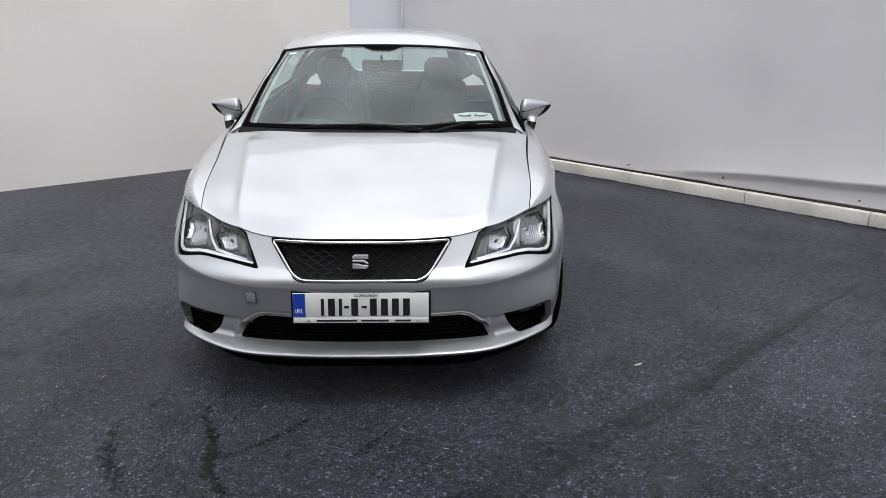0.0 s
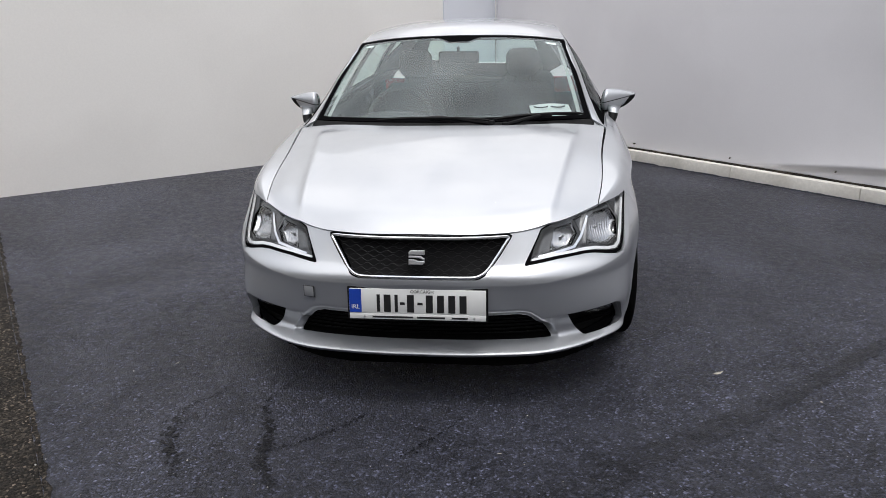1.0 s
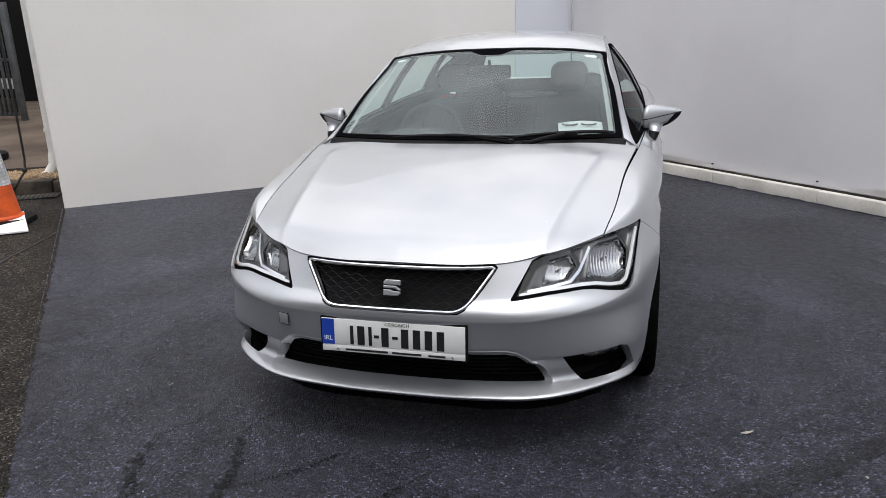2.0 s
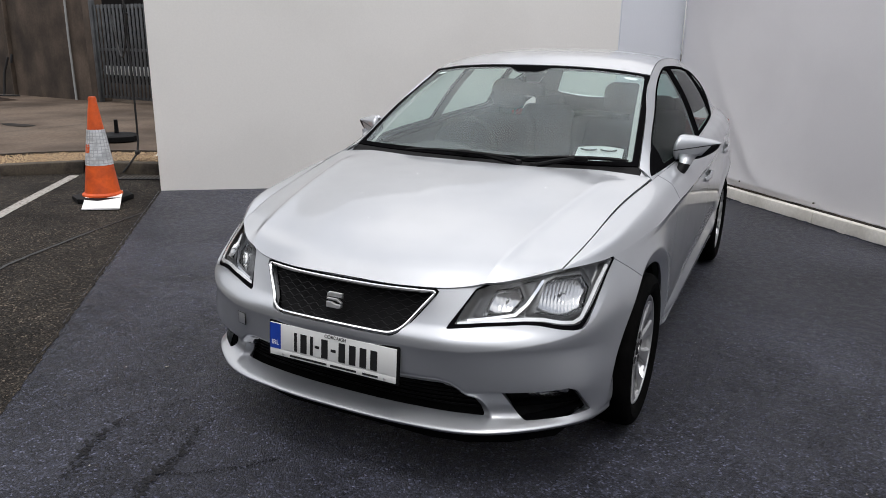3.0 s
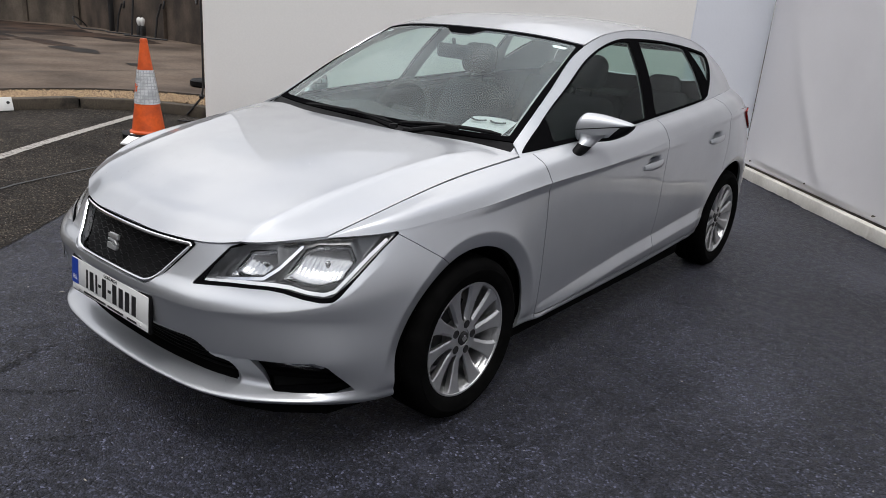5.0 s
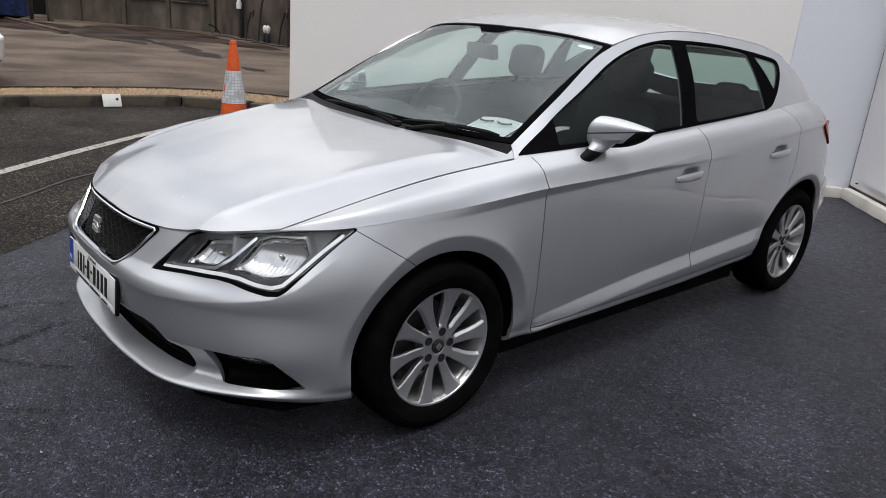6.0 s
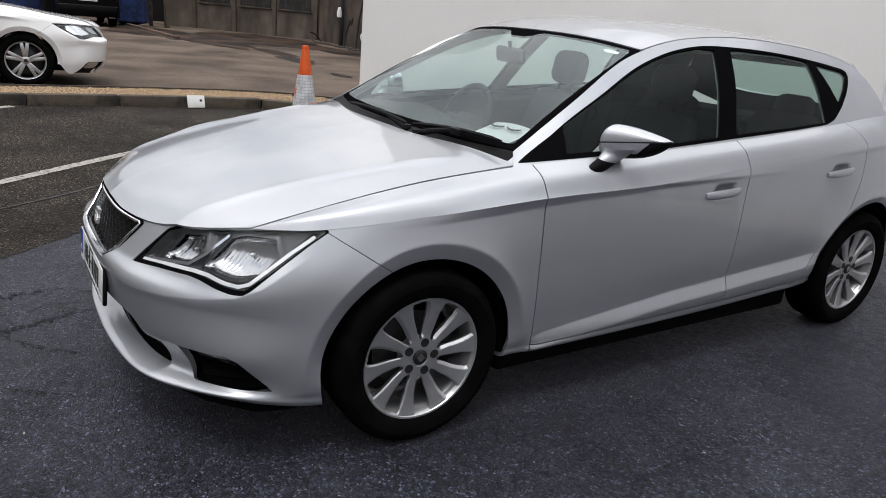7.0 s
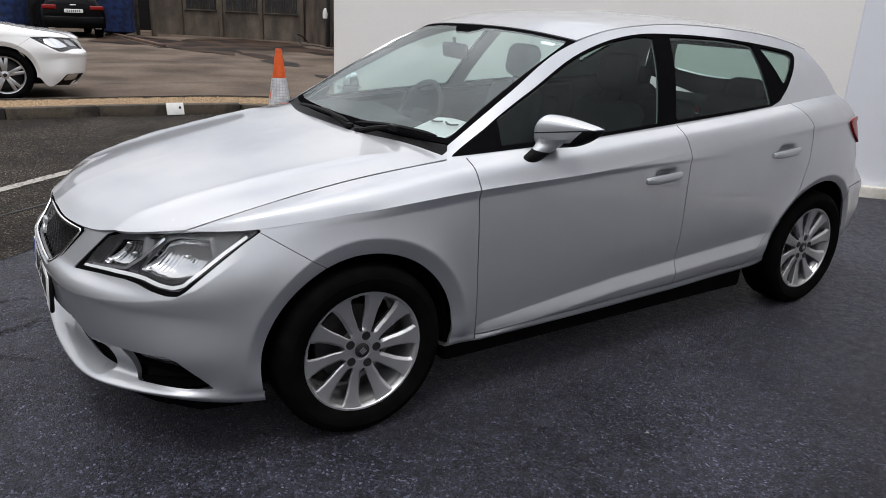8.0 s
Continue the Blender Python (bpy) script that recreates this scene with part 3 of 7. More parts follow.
UNDER = [(0, -0.78, 0.214), (0.27, -0.775, 0.214), (0.45, -0.738, 0.215), (0.58, -0.680, 0.217), (0.745, -0.545, 0.21)] + flank(
    (0.80, 0.83, 0.80, 0.80, 0.80, 0.80, 0.83, 0.81), (0.185, 0.20, 0.228, 0.235, 0.245, 0.262, 0.25, 0.25)) + [(0.70, 3.24, 0.25), (0.42, 3.33, 0.25), (0, 3.34, 0.25)]
CHIN = [(0, -0.862, 0.243), (0.27, -0.850, 0.243), (0.46, -0.818, 0.243), (0.590, -0.757, 0.245), (0.780, -0.572, 0.243)] + flank(
    (0.832, 0.865, 0.862, 0.858, 0.858, 0.860, 0.875, 0.840), (0.215, 0.24, 0.258, 0.264, 0.275, 0.297, 0.30, 0.31)) + [(0.74, 3.28, 0.32), (0.45, 3.39, 0.32), (0, 3.41, 0.32)]
LOWER = [(0, -0.852, 0.39), (0.27, -0.842, 0.39), (0.45, -0.800, 0.39), (0.612, -0.727, 0.385), (0.787, -0.578, 0.38)] + flank(
    (0.846, 0.872, 0.878, 0.878, 0.878, 0.880, 0.89, 0.852), (0.37, 0.37, 0.37, 0.385, 0.41, 0.44, 0.45, 0.45)) + [(0.76, 3.29, 0.45), (0.45, 3.40, 0.45), (0, 3.42, 0.45)]
BUMPER = [(0, -0.868, 0.545), (0.27, -0.856, 0.545), (0.45, -0.818, 0.54), (0.617, -0.730, 0.535), (0.776, -0.571, 0.53)] + flank(
    (0.852, 0.885, 0.888, 0.892, 0.892, 0.892, 0.898, 0.855), (0.51, 0.51, 0.51, 0.53, 0.55, 0.58, 0.58, 0.58)) + [(0.76, 3.28, 0.58), (0.45, 3.38, 0.58), (0, 3.40, 0.58)]
LAMP_BASE = [(0, -0.838, 0.60), (0.26, -0.822, 0.60), (0.44, -0.775, 0.60), (0.607, -0.695, 0.60), (0.768, -0.563, 0.60)] + flank(
    (0.849, 0.888, 0.893, 0.896, 0.896, 0.898, 0.898, 0.842), (0.625, 0.64, 0.655, 0.69, 0.72, 0.75, 0.77, 0.77)) + [(0.69, 3.19, 0.76), (0.43, 3.31, 0.76), (0, 3.35, 0.76)]
SHOULDER = [(0, -0.795, 0.703), (0.24, -0.778, 0.700), (0.40, -0.725, 0.703), (0.56, -0.628, 0.727), (0.685, -0.510, 0.752)] + flank(
    (0.785, 0.866, 0.891, 0.898, 0.898, 0.890, 0.862, 0.785), (0.765, 0.806, 0.840, 0.864, 0.905, 0.965, 0.995, 0.985)) + [(0.655, 3.12, 0.965), (0.42, 3.23, 0.96), (0, 3.27, 0.96)]
# hood side, then window sill line
SILL = [(0.685, -0.510, 0.754), (0.712, -0.35, 0.800), (0.742, 0.0, 0.876), (0.792, 0.36, 0.930), (0.834, 1.0, 0.975), (0.828, 1.5, 1.006), (0.796, 2.2, 1.055), (0.756, 2.64, 1.088), (0.690, 2.950, 1.092)]

# a small shelf above the chin lip at the front; a soft flare above the sill along the flank
CHIN_EDGE = [(x * 0.996, y + 0.010, z - 0.010) for x, y, z in CHIN[:5]] + [(x - 0.004, y, z - 0.010) for x, y, z in CHIN[5:]]
SHELF = [(x * 0.985, y + 0.046, z + 0.026) for x, y, z in CHIN[:4]] + [(0.771, -0.556, 0.262)] + [(x + 0.008, y, z + 0.035) for x, y, z in CHIN[5:13]] + [(x, y, z + 0.03) for x, y, z in CHIN[13:]]
CREASE_LOW = [(x * 0.998, y + 0.003 * (1 - k / 4), z - 0.013) for k, (x, y, z) in enumerate(BUMPER[:5])] + [(x - 0.001, y, z - 0.022) for x, y, z in BUMPER[5:]]
LIP = [(x * 0.999, y + 0.002, z + 0.005) for x, y, z in CHIN[:5]] + [(x, y, z + 0.010) for x, y, z in CHIN[5:]]
G, qs, qv = loft([UNDER, CHIN_EDGE, CHIN, LIP, SHELF, LOWER, CREASE_LOW, BUMPER, LAMP_BASE, SHOULDER], 0.0095, 0.0060, True, True)
# the low air intake is set back, with bevelled struts beside it
lower_half = [(0.508, 0.273), (0.462, 0.331), (0.432, 0.370), (0.412, 0.386), (0.380, 0.395)]
lower_outline = lower_half + [(-x, z) for x, z in lower_half[::-1]]


def set_back(G):
    flat = G.reshape(-1, 3)
    d = polygon(lower_outline, front_view)(flat).reshape(G.shape[:2])
    G[..., 1] += 0.030 * np.clip(1 - d / 0.026, 0, 1) * smoothstep(0.250, 0.274, G[..., 2]) * smoothstep(0.455, 0.415, G[..., 2]) * (G[..., 1] < -0.3)
    return G


G = set_back(G)
# arch flares and the step below the shoulder line
for yc in (0.010, 2.636):
    r = np.hypot(G[..., 1] - yc, G[..., 2] - 0.313)
    G[..., 0] += np.where(r > 0.405, 0.011 * np.exp(-(r - 0.405) / 0.05), 0.011 - 0.40 * (0.405 - r)) * (G[..., 0] > 0.6) * smoothstep(0.20, 0.38, G[..., 2])
# the character line of the front wing and doors, with an undercut that thins out towards the rear door; a second line rises to the tail lamp
seam = G[:, -1][(G[:, -1, 0] > 0.6) & (G[:, -1, 1] > -0.45) & (G[:, -1, 1] < 1.0)]
wing_y, wing_z = np.r_[seam[:, 1], 1.13, 1.5, 1.9], np.r_[seam[:, 2], 0.868, 0.875, 0.877]


def undercut(P):
    side = smoothstep(0.55, 0.70, P[..., 0])
    for ys, zs, widths, share in (
            (wing_y, wing_z, np.interp(wing_y, (-0.30, -0.11, 0.08, 0.29, 0.45, 0.70, 1.13, 1.50, 1.90), (0.012, 0.026, 0.034, 0.034, 0.032, 0.024, 0.019, 0.014, 0.010)),
             smoothstep(-0.30, 0.05, P[..., 1]) * smoothstep(1.95, 1.35, P[..., 1])),
            ((1.90, 2.09, 2.42, 2.86, 3.05), (0.925, 0.939, 0.965, 0.984, 0.988), (0.016, 0.018, 0.024, 0.028, 0.028), smoothstep(1.98, 2.40, P[..., 1]) * smoothstep(3.15, 2.95, P[..., 1]))):
        w = np.interp(P[..., 1], ys, widths)
        d = (np.interp(P[..., 1], ys, zs) - P[..., 2]) / w
        P[..., 0] += 0.011 * np.where(d < 0, np.exp(np.clip(d * w / 0.05, -30, 0)), np.exp(-np.clip(d * w / 0.10, 0, 30))) * share * side
        P[..., 0] -= 0.24 * w * np.where(d < 0, 0, np.where(d < 1, d, np.exp(-np.clip(d - 1, 0, 30) / 3.5))) * share * side
    return P


# the edge that runs under the headlamps and up behind them, bright above and shaded below
def bumper_edge(P):
    t = (P[..., 0] + P[..., 1]) * 0.70711
    zc = np.interp(t, [-0.60, -0.343, -0.232, -0.109, 0.028, 0.132, 0.202, 0.293, 0.34], [0.533, 0.531, 0.530, 0.541, 0.558, 0.574, 0.604, 0.677, 0.72])
    share = (P[..., 1] < -0.2) * smoothstep(0.34, 0.22, t)
    d = P[..., 2] - zc
    ridge = 0.010 * np.where(d > 0, np.exp(-np.abs(d) / 0.036), np.exp(-np.abs(d) / 0.085)) * share
    n = np.stack([np.clip(P[..., 0], 0, 1) * 0.8, np.full(P.shape[:-1], -0.75)], -1)
    n /= np.linalg.norm(n, axis=-1, keepdims=True)
    P[..., 0] += ridge * n[..., 0]
    P[..., 1] += ridge * n[..., 1]
    return P


G = bumper_edge(undercut(G))
# crease low on the doors, below which the metal kicks out towards the sill
crease_z = np.interp(G[..., 1], [0.45, 0.51, 1.2, 2.05, 2.2], [0.30, 0.318, 0.388, 0.437, 0.45])
kick = np.clip((crease_z - G[..., 2]) / 0.058, 0, 1) * smoothstep(0.40, 0.52, G[..., 1]) * smoothstep(2.30, 2.1, G[..., 1]) * (G[..., 0] > 0.6)
G[..., 0] += 0.024 * kick * smoothstep(0.20, 0.262, G[..., 2])
# hollows behind the door handles
for yc, zc in ((1.385, 0.806), (2.245, 0.856)):
    G[..., 0] -= 0.026 * np.exp(-(((G[..., 1] - yc - 0.012) / 0.055) ** 4) - (((G[..., 2] - zc - 0.008) / 0.024) ** 4)) * (G[..., 0] > 0.6)
# fender top and upper doors
n6 = len(SILL)
SHOULDER_SIDE = SHOULDER[4:4 + n6]
middle = [tuple((np.array(a) + b) / 2 + np.array((0.012, 0, 0.010)) * (0.0, 1.4, 1.5, 1.3, 1.0, 1.0, 1.0, 1.0, 1.0)[k]) for k, (a, b) in enumerate(zip(SHOULDER_SIDE, SILL))]
GT, _, _ = loft([SHOULDER_SIDE, middle, SILL], 0.0095, 0.0060)
upper = sheet(undercut(GT), (0, 1.0, 0.5))


# the two sheets of the flank share their normals along the seam, so that the metal runs on without an edge
def eased(low, high):
    L, H = low[0], high[0]
    lo_edge, hi_edge = L[L[:, 4] == 1], H[H[:, 4] == 0]
    lo_edge = lo_edge[(lo_edge[:, 0] > 0.6) & (lo_edge[:, 1] < 2.99)]
    order = np.argsort(lo_edge[:, 1])
    lo_edge = lo_edge[order]
    for V, reach in ((L, (L[:, 4] > 0.80) & (L[:, 0] > 0.6) & (L[:, 1] > -0.45) & (L[:, 1] < 2.98)), (H, H[:, 4] < 0.6)):
        i = np.where(reach)[0]
        y = V[i, 1]
        hi_order = np.argsort(hi_edge[:, 1])
        share_n = np.stack([np.interp(y, lo_edge[:, 1], lo_edge[:, 5 + k]) + np.interp(y, hi_edge[hi_order, 1], hi_edge[hi_order, 5 + k]) for k in range(3)], 1)
        share_n /= np.linalg.norm(share_n, axis=1, keepdims=True)
        gap = np.abs(V[i, 2] - np.interp(y, lo_edge[:, 1], lo_edge[:, 2]))
        w = (0.85 * smoothstep(0.055, 0.0, gap) * np.maximum(smoothstep(1.15, 1.6, y), smoothstep(0.30, -0.10, y)))[:, None]
        n = (1 - w) * V[i, 5:8] + w * share_n
        V[i, 5:8] = n / np.linalg.norm(n, axis=1, keepdims=True)


wrap = sheet(G, (0, 1.3, 0.5))
eased(wrap, upper)
arch = lambda V: np.minimum(np.hypot(V[:, 1] - 0.010, V[:, 2] - 0.305) - 0.357, np.hypot(V[:, 1] - 2.636, V[:, 2] - 0.32) - 0.362)
_, wrap = split(wrap, arch)

lamp_outline = [(-0.287, 0.589), (-0.172, 0.705), (-0.05, 0.745), (0.05, 0.765), (0.124, 0.780), (0.30, 0.790), (0.350, 0.764), (0.30, 0.722), (0.237, 0.662), (0.172, 0.598), (0.150, 0.583), (0.114, 0.582), (0.06, 0.590), (0.0, 0.602), (-0.045, 0.605), (-0.16, 0.600)]
lamp_sheet, wrap = split(wrap, polygon(lamp_outline, corner_view))
grille_outline = [(-0.336, 0.690), (0.336, 0.690), (0.250, 0.572), (0.225, 0.560), (-0.225, 0.560), (-0.250, 0.572)]
grille_sheet, wrap = split(wrap, lambda V: np.maximum(polygon(grille_outline, front_view)(V), V[:, 1] + 0.3))
_, wrap = split(wrap, lambda V: np.maximum(polygon(grille_outline, front_view)(V) - 0.006, V[:, 1] + 0.3))
low_grille_sheet, wrap = split(wrap, lambda V: np.maximum(polygon(lower_outline, front_view)(V), V[:, 1] + 0.3))
fog_outline = [(-0.138, 0.380), (0.100, 0.385), (0.135, 0.371), (0.226, 0.264), (-0.030, 0.267)]
pocket_outline = [(-0.226, 0.374), (-0.13, 0.3815), (0.100, 0.3865), (0.137, 0.372), (0.230, 0.262), (-0.02, 0.263), (-0.150, 0.256), (-0.186, 0.263)]
pocket_sheet, wrap = split(wrap, lambda V: np.maximum(polygon(pocket_outline, corner_view)(V), V[:, 1] + 0.3))
fog_sheet, pocket_sheet = split(pocket_sheet, lambda V: np.maximum(polygon(fog_outline, corner_view)(V), V[:, 1] + 0.3))
tail_outline = [(2.865, 0.970), (2.92, 0.900), (3.0, 0.850), (3.6, 0.80), (3.6, 0.985), (2.90, 0.985)]
tail_sheet, wrap = split(wrap, lambda V: np.maximum(polygon(tail_outline, side_view)(V), 0.42 - V[:, 0]))

# glazed side: sill line to roof edge
SILL_UP = [(0.792, 0.36, 0.930), (0.814, 0.68, 0.952)] + SILL[4:5] + [(0.833, 1.25, 0.990)] + SILL[5:]
ROOF_EDGE = [(0.725, 0.405, 0.968), (0.676, 0.70, 1.137), (0.618, 1.0, 1.300), (0.592, 1.25, 1.372), (0.572, 1.5, 1.402), (0.560, 2.2, 1.397), (0.546, 2.58, 1.361), (0.533, 2.825, 1.316)]
mid_side = [tuple((np.array(a) + b) / 2 + np.array((0.018, 0, 0.004)) * min(1, 0.15 + 0.35 * k)) for k, (a, b) in enumerate(zip(SILL_UP, ROOF_EDGE))]
GU, _, _ = loft([SILL_UP, mid_side, ROOF_EDGE], 0.0125, 0.0125)
glaze = sheet(GU, (0, 1.3, 1.0))


def patch(front, rear, side, centre, nx=56, ny=60, power=2.0):
    """A symmetric panel: front and rear edges as x-to-(y, z) curves, the side edge and the centre line as y-to-z curves."""
    fx, rx = np.array(front, float), np.array(rear, float)
    sx, cx = np.array(side, float), np.array(centre, float)
    G = np.zeros((2 * nx + 1, ny + 1, 3))
    b = np.linspace(0, 1, ny + 1)
    for i, a in enumerate(np.linspace(-1, 1, 2 * nx + 1)):
        side_pts = hermite(chord(sx), sx, b * chord(sx)[-1])
        mid_pts = hermite(chord(cx), cx, b * chord(cx)[-1])
        k = abs(a)
        f = hermite(fx[:, 0] / fx[-1, 0], fx, [k])[0]
        r = hermite(rx[:, 0] / rx[-1, 0], rx, [k])[0]
        x = k * side_pts[:, 0]
        w = k**power
        base = (1 - w) * mid_pts + w * side_pts
        # pull both ends onto the edge curves
        end0, end1 = f - base[0], r - base[-1]
        p = base + np.outer((1 - b) ** 2, end0) + np.outer(b**2, end1)
        p[:, 0] = x
        p[0, 0], p[-1, 0] = f[0], r[0]
        G[i] = p * np.array([1 if a >= 0 else -1, 1, 1])
    return G


HOOD_FRONT = [(0, -0.800, 0.709), (0.24, -0.783, 0.706), (0.40, -0.730, 0.708), (0.56, -0.633, 0.731), (0.681, -0.512, 0.756)]
HOOD_REAR = [(0, 0.235, 0.962), (0.30, 0.250, 0.960), (0.60, 0.330, 0.955), (0.785, 0.380, 0.936)]
HOOD_SIDE = [(0.681, -0.512, 0.760), (0.708, -0.35, 0.804), (0.738, 0.0, 0.880), (0.785, 0.362, 0.936)]
HOOD_MID = [(0, -0.800, 0.712), (0, -0.74, 0.758), (0, -0.62, 0.805), (0, -0.40, 0.860), (0, -0.1, 0.915), (0, 0.235, 0.962)]
GH = patch(HOOD_FRONT, HOOD_REAR, HOOD_SIDE, HOOD_MID, 60, 90, 2.7)
# the two creases that run forward over the hood
crease_x = 0.600 + 0.165 * GH[..., 1]
away = np.abs(GH[..., 0]) - crease_x
edge_fade = smoothstep(0.0, 0.12, 0.78 - np.abs(GH[..., 0])) * smoothstep(-0.78, -0.6, GH[..., 1]) * smoothstep(0.28, 0.1, GH[..., 1])
GH[..., 2] += 0.0125 * np.exp(-np.abs(away) / 0.07) * np.where(away > 0, np.exp(-away / 0.03), 1.0) * edge_fade
hood_sheet = sheet(GH, (0, -0.2, 0.2))

SCREEN_LOW = [(0, 0.295, 0.972), (0.30, 0.315, 0.972), (0.55, 0.360, 0.972), (0.718, 0.418, 0.972)]
SCREEN_TOP = [(0, 1.000, 1.372), (0.25, 1.008, 1.368), (0.45, 1.035, 1.355), (0.604, 1.082, 1.334)]
SCREEN_SIDE = [(0.718, 0.418, 0.972), (0.670, 0.72, 1.150), (0.604, 1.082, 1.334)]
SCREEN_MID = [(0, 0.295, 0.972), (0, 0.62, 1.185), (0, 1.000, 1.372)]
screen_sheet = sheet(patch(SCREEN_LOW, SCREEN_TOP, SCREEN_SIDE, SCREEN_MID, 40, 44, 2.4), (0, 1.2, 0.9))
ROOF_FRONT = [(0, 1.006, 1.376), (0.25, 1.014, 1.372), (0.45, 1.041, 1.359), (0.604, 1.088, 1.338)]
ROOF_REAR = [(0, 3.03, 1.349), (0.25, 3.02, 1.346), (0.45, 2.945, 1.334), (0.531, 2.825, 1.319)]
ROOF_SIDE = [(0.604, 1.088, 1.338), (0.588, 1.25, 1.376), (0.570, 1.5, 1.406), (0.558, 2.2, 1.401), (0.544, 2.58, 1.365), (0.531, 2.825, 1.319)]
ROOF_MID = [(0, 1.006, 1.376), (0, 1.2, 1.428), (0, 1.5, 1.457), (0, 2.0, 1.459), (0, 2.6, 1.413), (0, 3.03, 1.349)]
roof_sheet = sheet(patch(ROOF_FRONT, ROOF_REAR, ROOF_SIDE, ROOF_MID, 44, 90, 2.6), (0, 1.9, 0.6))
COWL_FRONT = [(0, 0.242, 0.950), (0.30, 0.257, 0.948), (0.60, 0.317, 0.940), (0.775, 0.385, 0.930)]
COWL_SIDE = [(0.775, 0.385, 0.930), (0.745, 0.40, 0.95), (0.722, 0.416, 0.969)]
COWL_MID = [(0, 0.242, 0.950), (0, 0.27, 0.955), (0, 0.293, 0.969)]
cowl_sheet = sheet(patch(COWL_FRONT, [(x, y, z - 0.004) for x, y, z in SCREEN_LOW], COWL_SIDE, COWL_MID, 30, 8, 2.0), (0, 0.3, 0.5))
HATCH_TOP = [(0, 3.03, 1.339), (0.25, 3.02, 1.336), (0.45, 2.945, 1.328), (0.533, 2.825, 1.317)]
HATCH_LOW = [(0, 3.27, 0.965), (0.42, 3.25, 0.965), (0.60, 3.13, 1.03), (0.689, 2.955, 1.092)]
HATCH_SIDE = [(0.533, 2.825, 1.317), (0.607, 2.89, 1.212), (0.689, 2.955, 1.092)]
HATCH_MID = [(0, 3.03, 1.339), (0, 3.13, 1.15), (0, 3.27, 0.965)]
hatch_sheet = sheet(patch(HATCH_TOP, HATCH_LOW, HATCH_SIDE, HATCH_MID, 40, 40, 2.0), (0, 2.0, 0.9))

# panel gaps on the flank
GAP = 0.0022
fender_line = lambda V: V[:, 1] - np.interp(-V[:, 2], [-0.80, -0.757, -0.645, -0.55], [-0.40, -0.316, -0.145, -0.02])
door_front = line([(0.470, 0.20), (0.470, 0.29), (0.452, 0.55), (0.440, 0.81), (0.435, 1.0)], side_view)
door_mid = line([(1.560, 0.20), (1.560, 0.37), (1.556, 0.60), (1.540, 0.88), (1.505, 1.01), (1.50, 1.2)], side_view)
door_rear = line([(2.08, 0.30), (2.16, 0.385), (2.30, 0.52), (2.40, 0.66), (2.445, 0.80), (2.46, 0.92), (2.435, 1.0), (2.36, 1.10)], side_view)
sill_top = lambda V: V[:, 2] - np.interp(V[:, 1], [0.40, 2.15], [0.272, 0.312])


def gapped(sh, f):
    """Two sheets with a gap of 2 GAP between them."""
    a, rest = split(sh, lambda V: f(V) + GAP)
    _, b = split(rest, lambda V: f(V) - GAP)
    return a, b


bumper_s, rest = gapped(wrap, fender_line)
fender_s, rest = gapped(rest, door_front)
side_s, tail_s = gapped(rest, door_rear)
sill_s, doors_s = gapped(side_s, sill_top)
fender_top, rest_top = gapped(upper, door_front)
doors_top, quarter_top = gapped(rest_top, door_rear)
fdoor_s, rdoor_s = gapped(doors_s, door_mid)
fdoor_t, rdoor_t = gapped(doors_top, door_mid)
rear_bumper_s, quarter_s = gapped(tail_s, lambda V: np.maximum(V[:, 2] - 0.62, 2.93 - V[:, 1]))
tailgate_s, quarter_s = split(quarter_s, lambda V: V[:, 0] - 0.55)

# the dark shell behind the gaps
core_sheet = joined(moved(wrap, 0.016), moved(upper, 0.016))
body_core = panel("body_core", joined(core_sheet, mirrored(core_sheet)), VOID, car, "dark inner shell", fold=0)
hood_core = panel("hood_core", moved(hood_sheet, 0.03), VOID, car, "dark underside of the hood", fold=0)

panel("hood", hood_sheet, SILVER, car, fold=0.010)
panel("roof", roof_sheet, SILVER, car, fold=0.006)
front_bumper = panel("front_bumper", joined(bumper_s, mirrored(bumper_s)), SILVER, car, fold=0.03)
panel("rear_bumper", joined(rear_bumper_s, mirrored(rear_bumper_s)), SILVER, car)
panel("tailgate", joined(tailgate_s, mirrored(tailgate_s)), SILVER, car)
cowl_black, cowl_end = split(cowl_sheet, lambda V: np.abs(V[:, 0]) - 0.735)
panel("cowl", cowl_black, BLACK, car, "black plastic cowl", fold=0)
for hand in (1, -1):
    own_end, _ = split(cowl_end, lambda V: -hand * V[:, 0])
    panel("scuttle_end", own_end, SILVER, car, fold=0)

# glazed side: outline of the side windows, then their panes
dlo_outline = [(0.385, 0.9400), (0.70, 0.958), (1.0, 0.980), (1.5, 1.014), (2.0, 1.046), (2.22, 1.062), (2.30, 1.083), (2.39, 1.135), (2.595, 1.282), (2.600, 1.297), (2.57, 1.310), (2.30, 1.340), (2.0, 1.363), (1.68, 1.373), (1.45, 1.368), (1.25, 1.338), (1.05, 1.277), (0.80, 1.153), (0.62, 1.060), (0.56, 1.026), (0.47, 0.981)]
front_glass = [(0.60, 0.972), (1.40, 1.024), (1.53, 1.352), (1.43, 1.354), (1.255, 1.326), (1.06, 1.267), (0.81, 1.146), (0.62, 1.053)]
rear_glass = [(1.515, 1.032), (2.225, 1.076), (2.235, 1.328), (2.2, 1.335), (2.0, 1.351), (1.70, 1.359), (1.645, 1.356)]
quarter_glass = [(2.372, 1.166), (2.392, 1.166), (2.562, 1.284), (2.548, 1.294), (2.300, 1.322)]


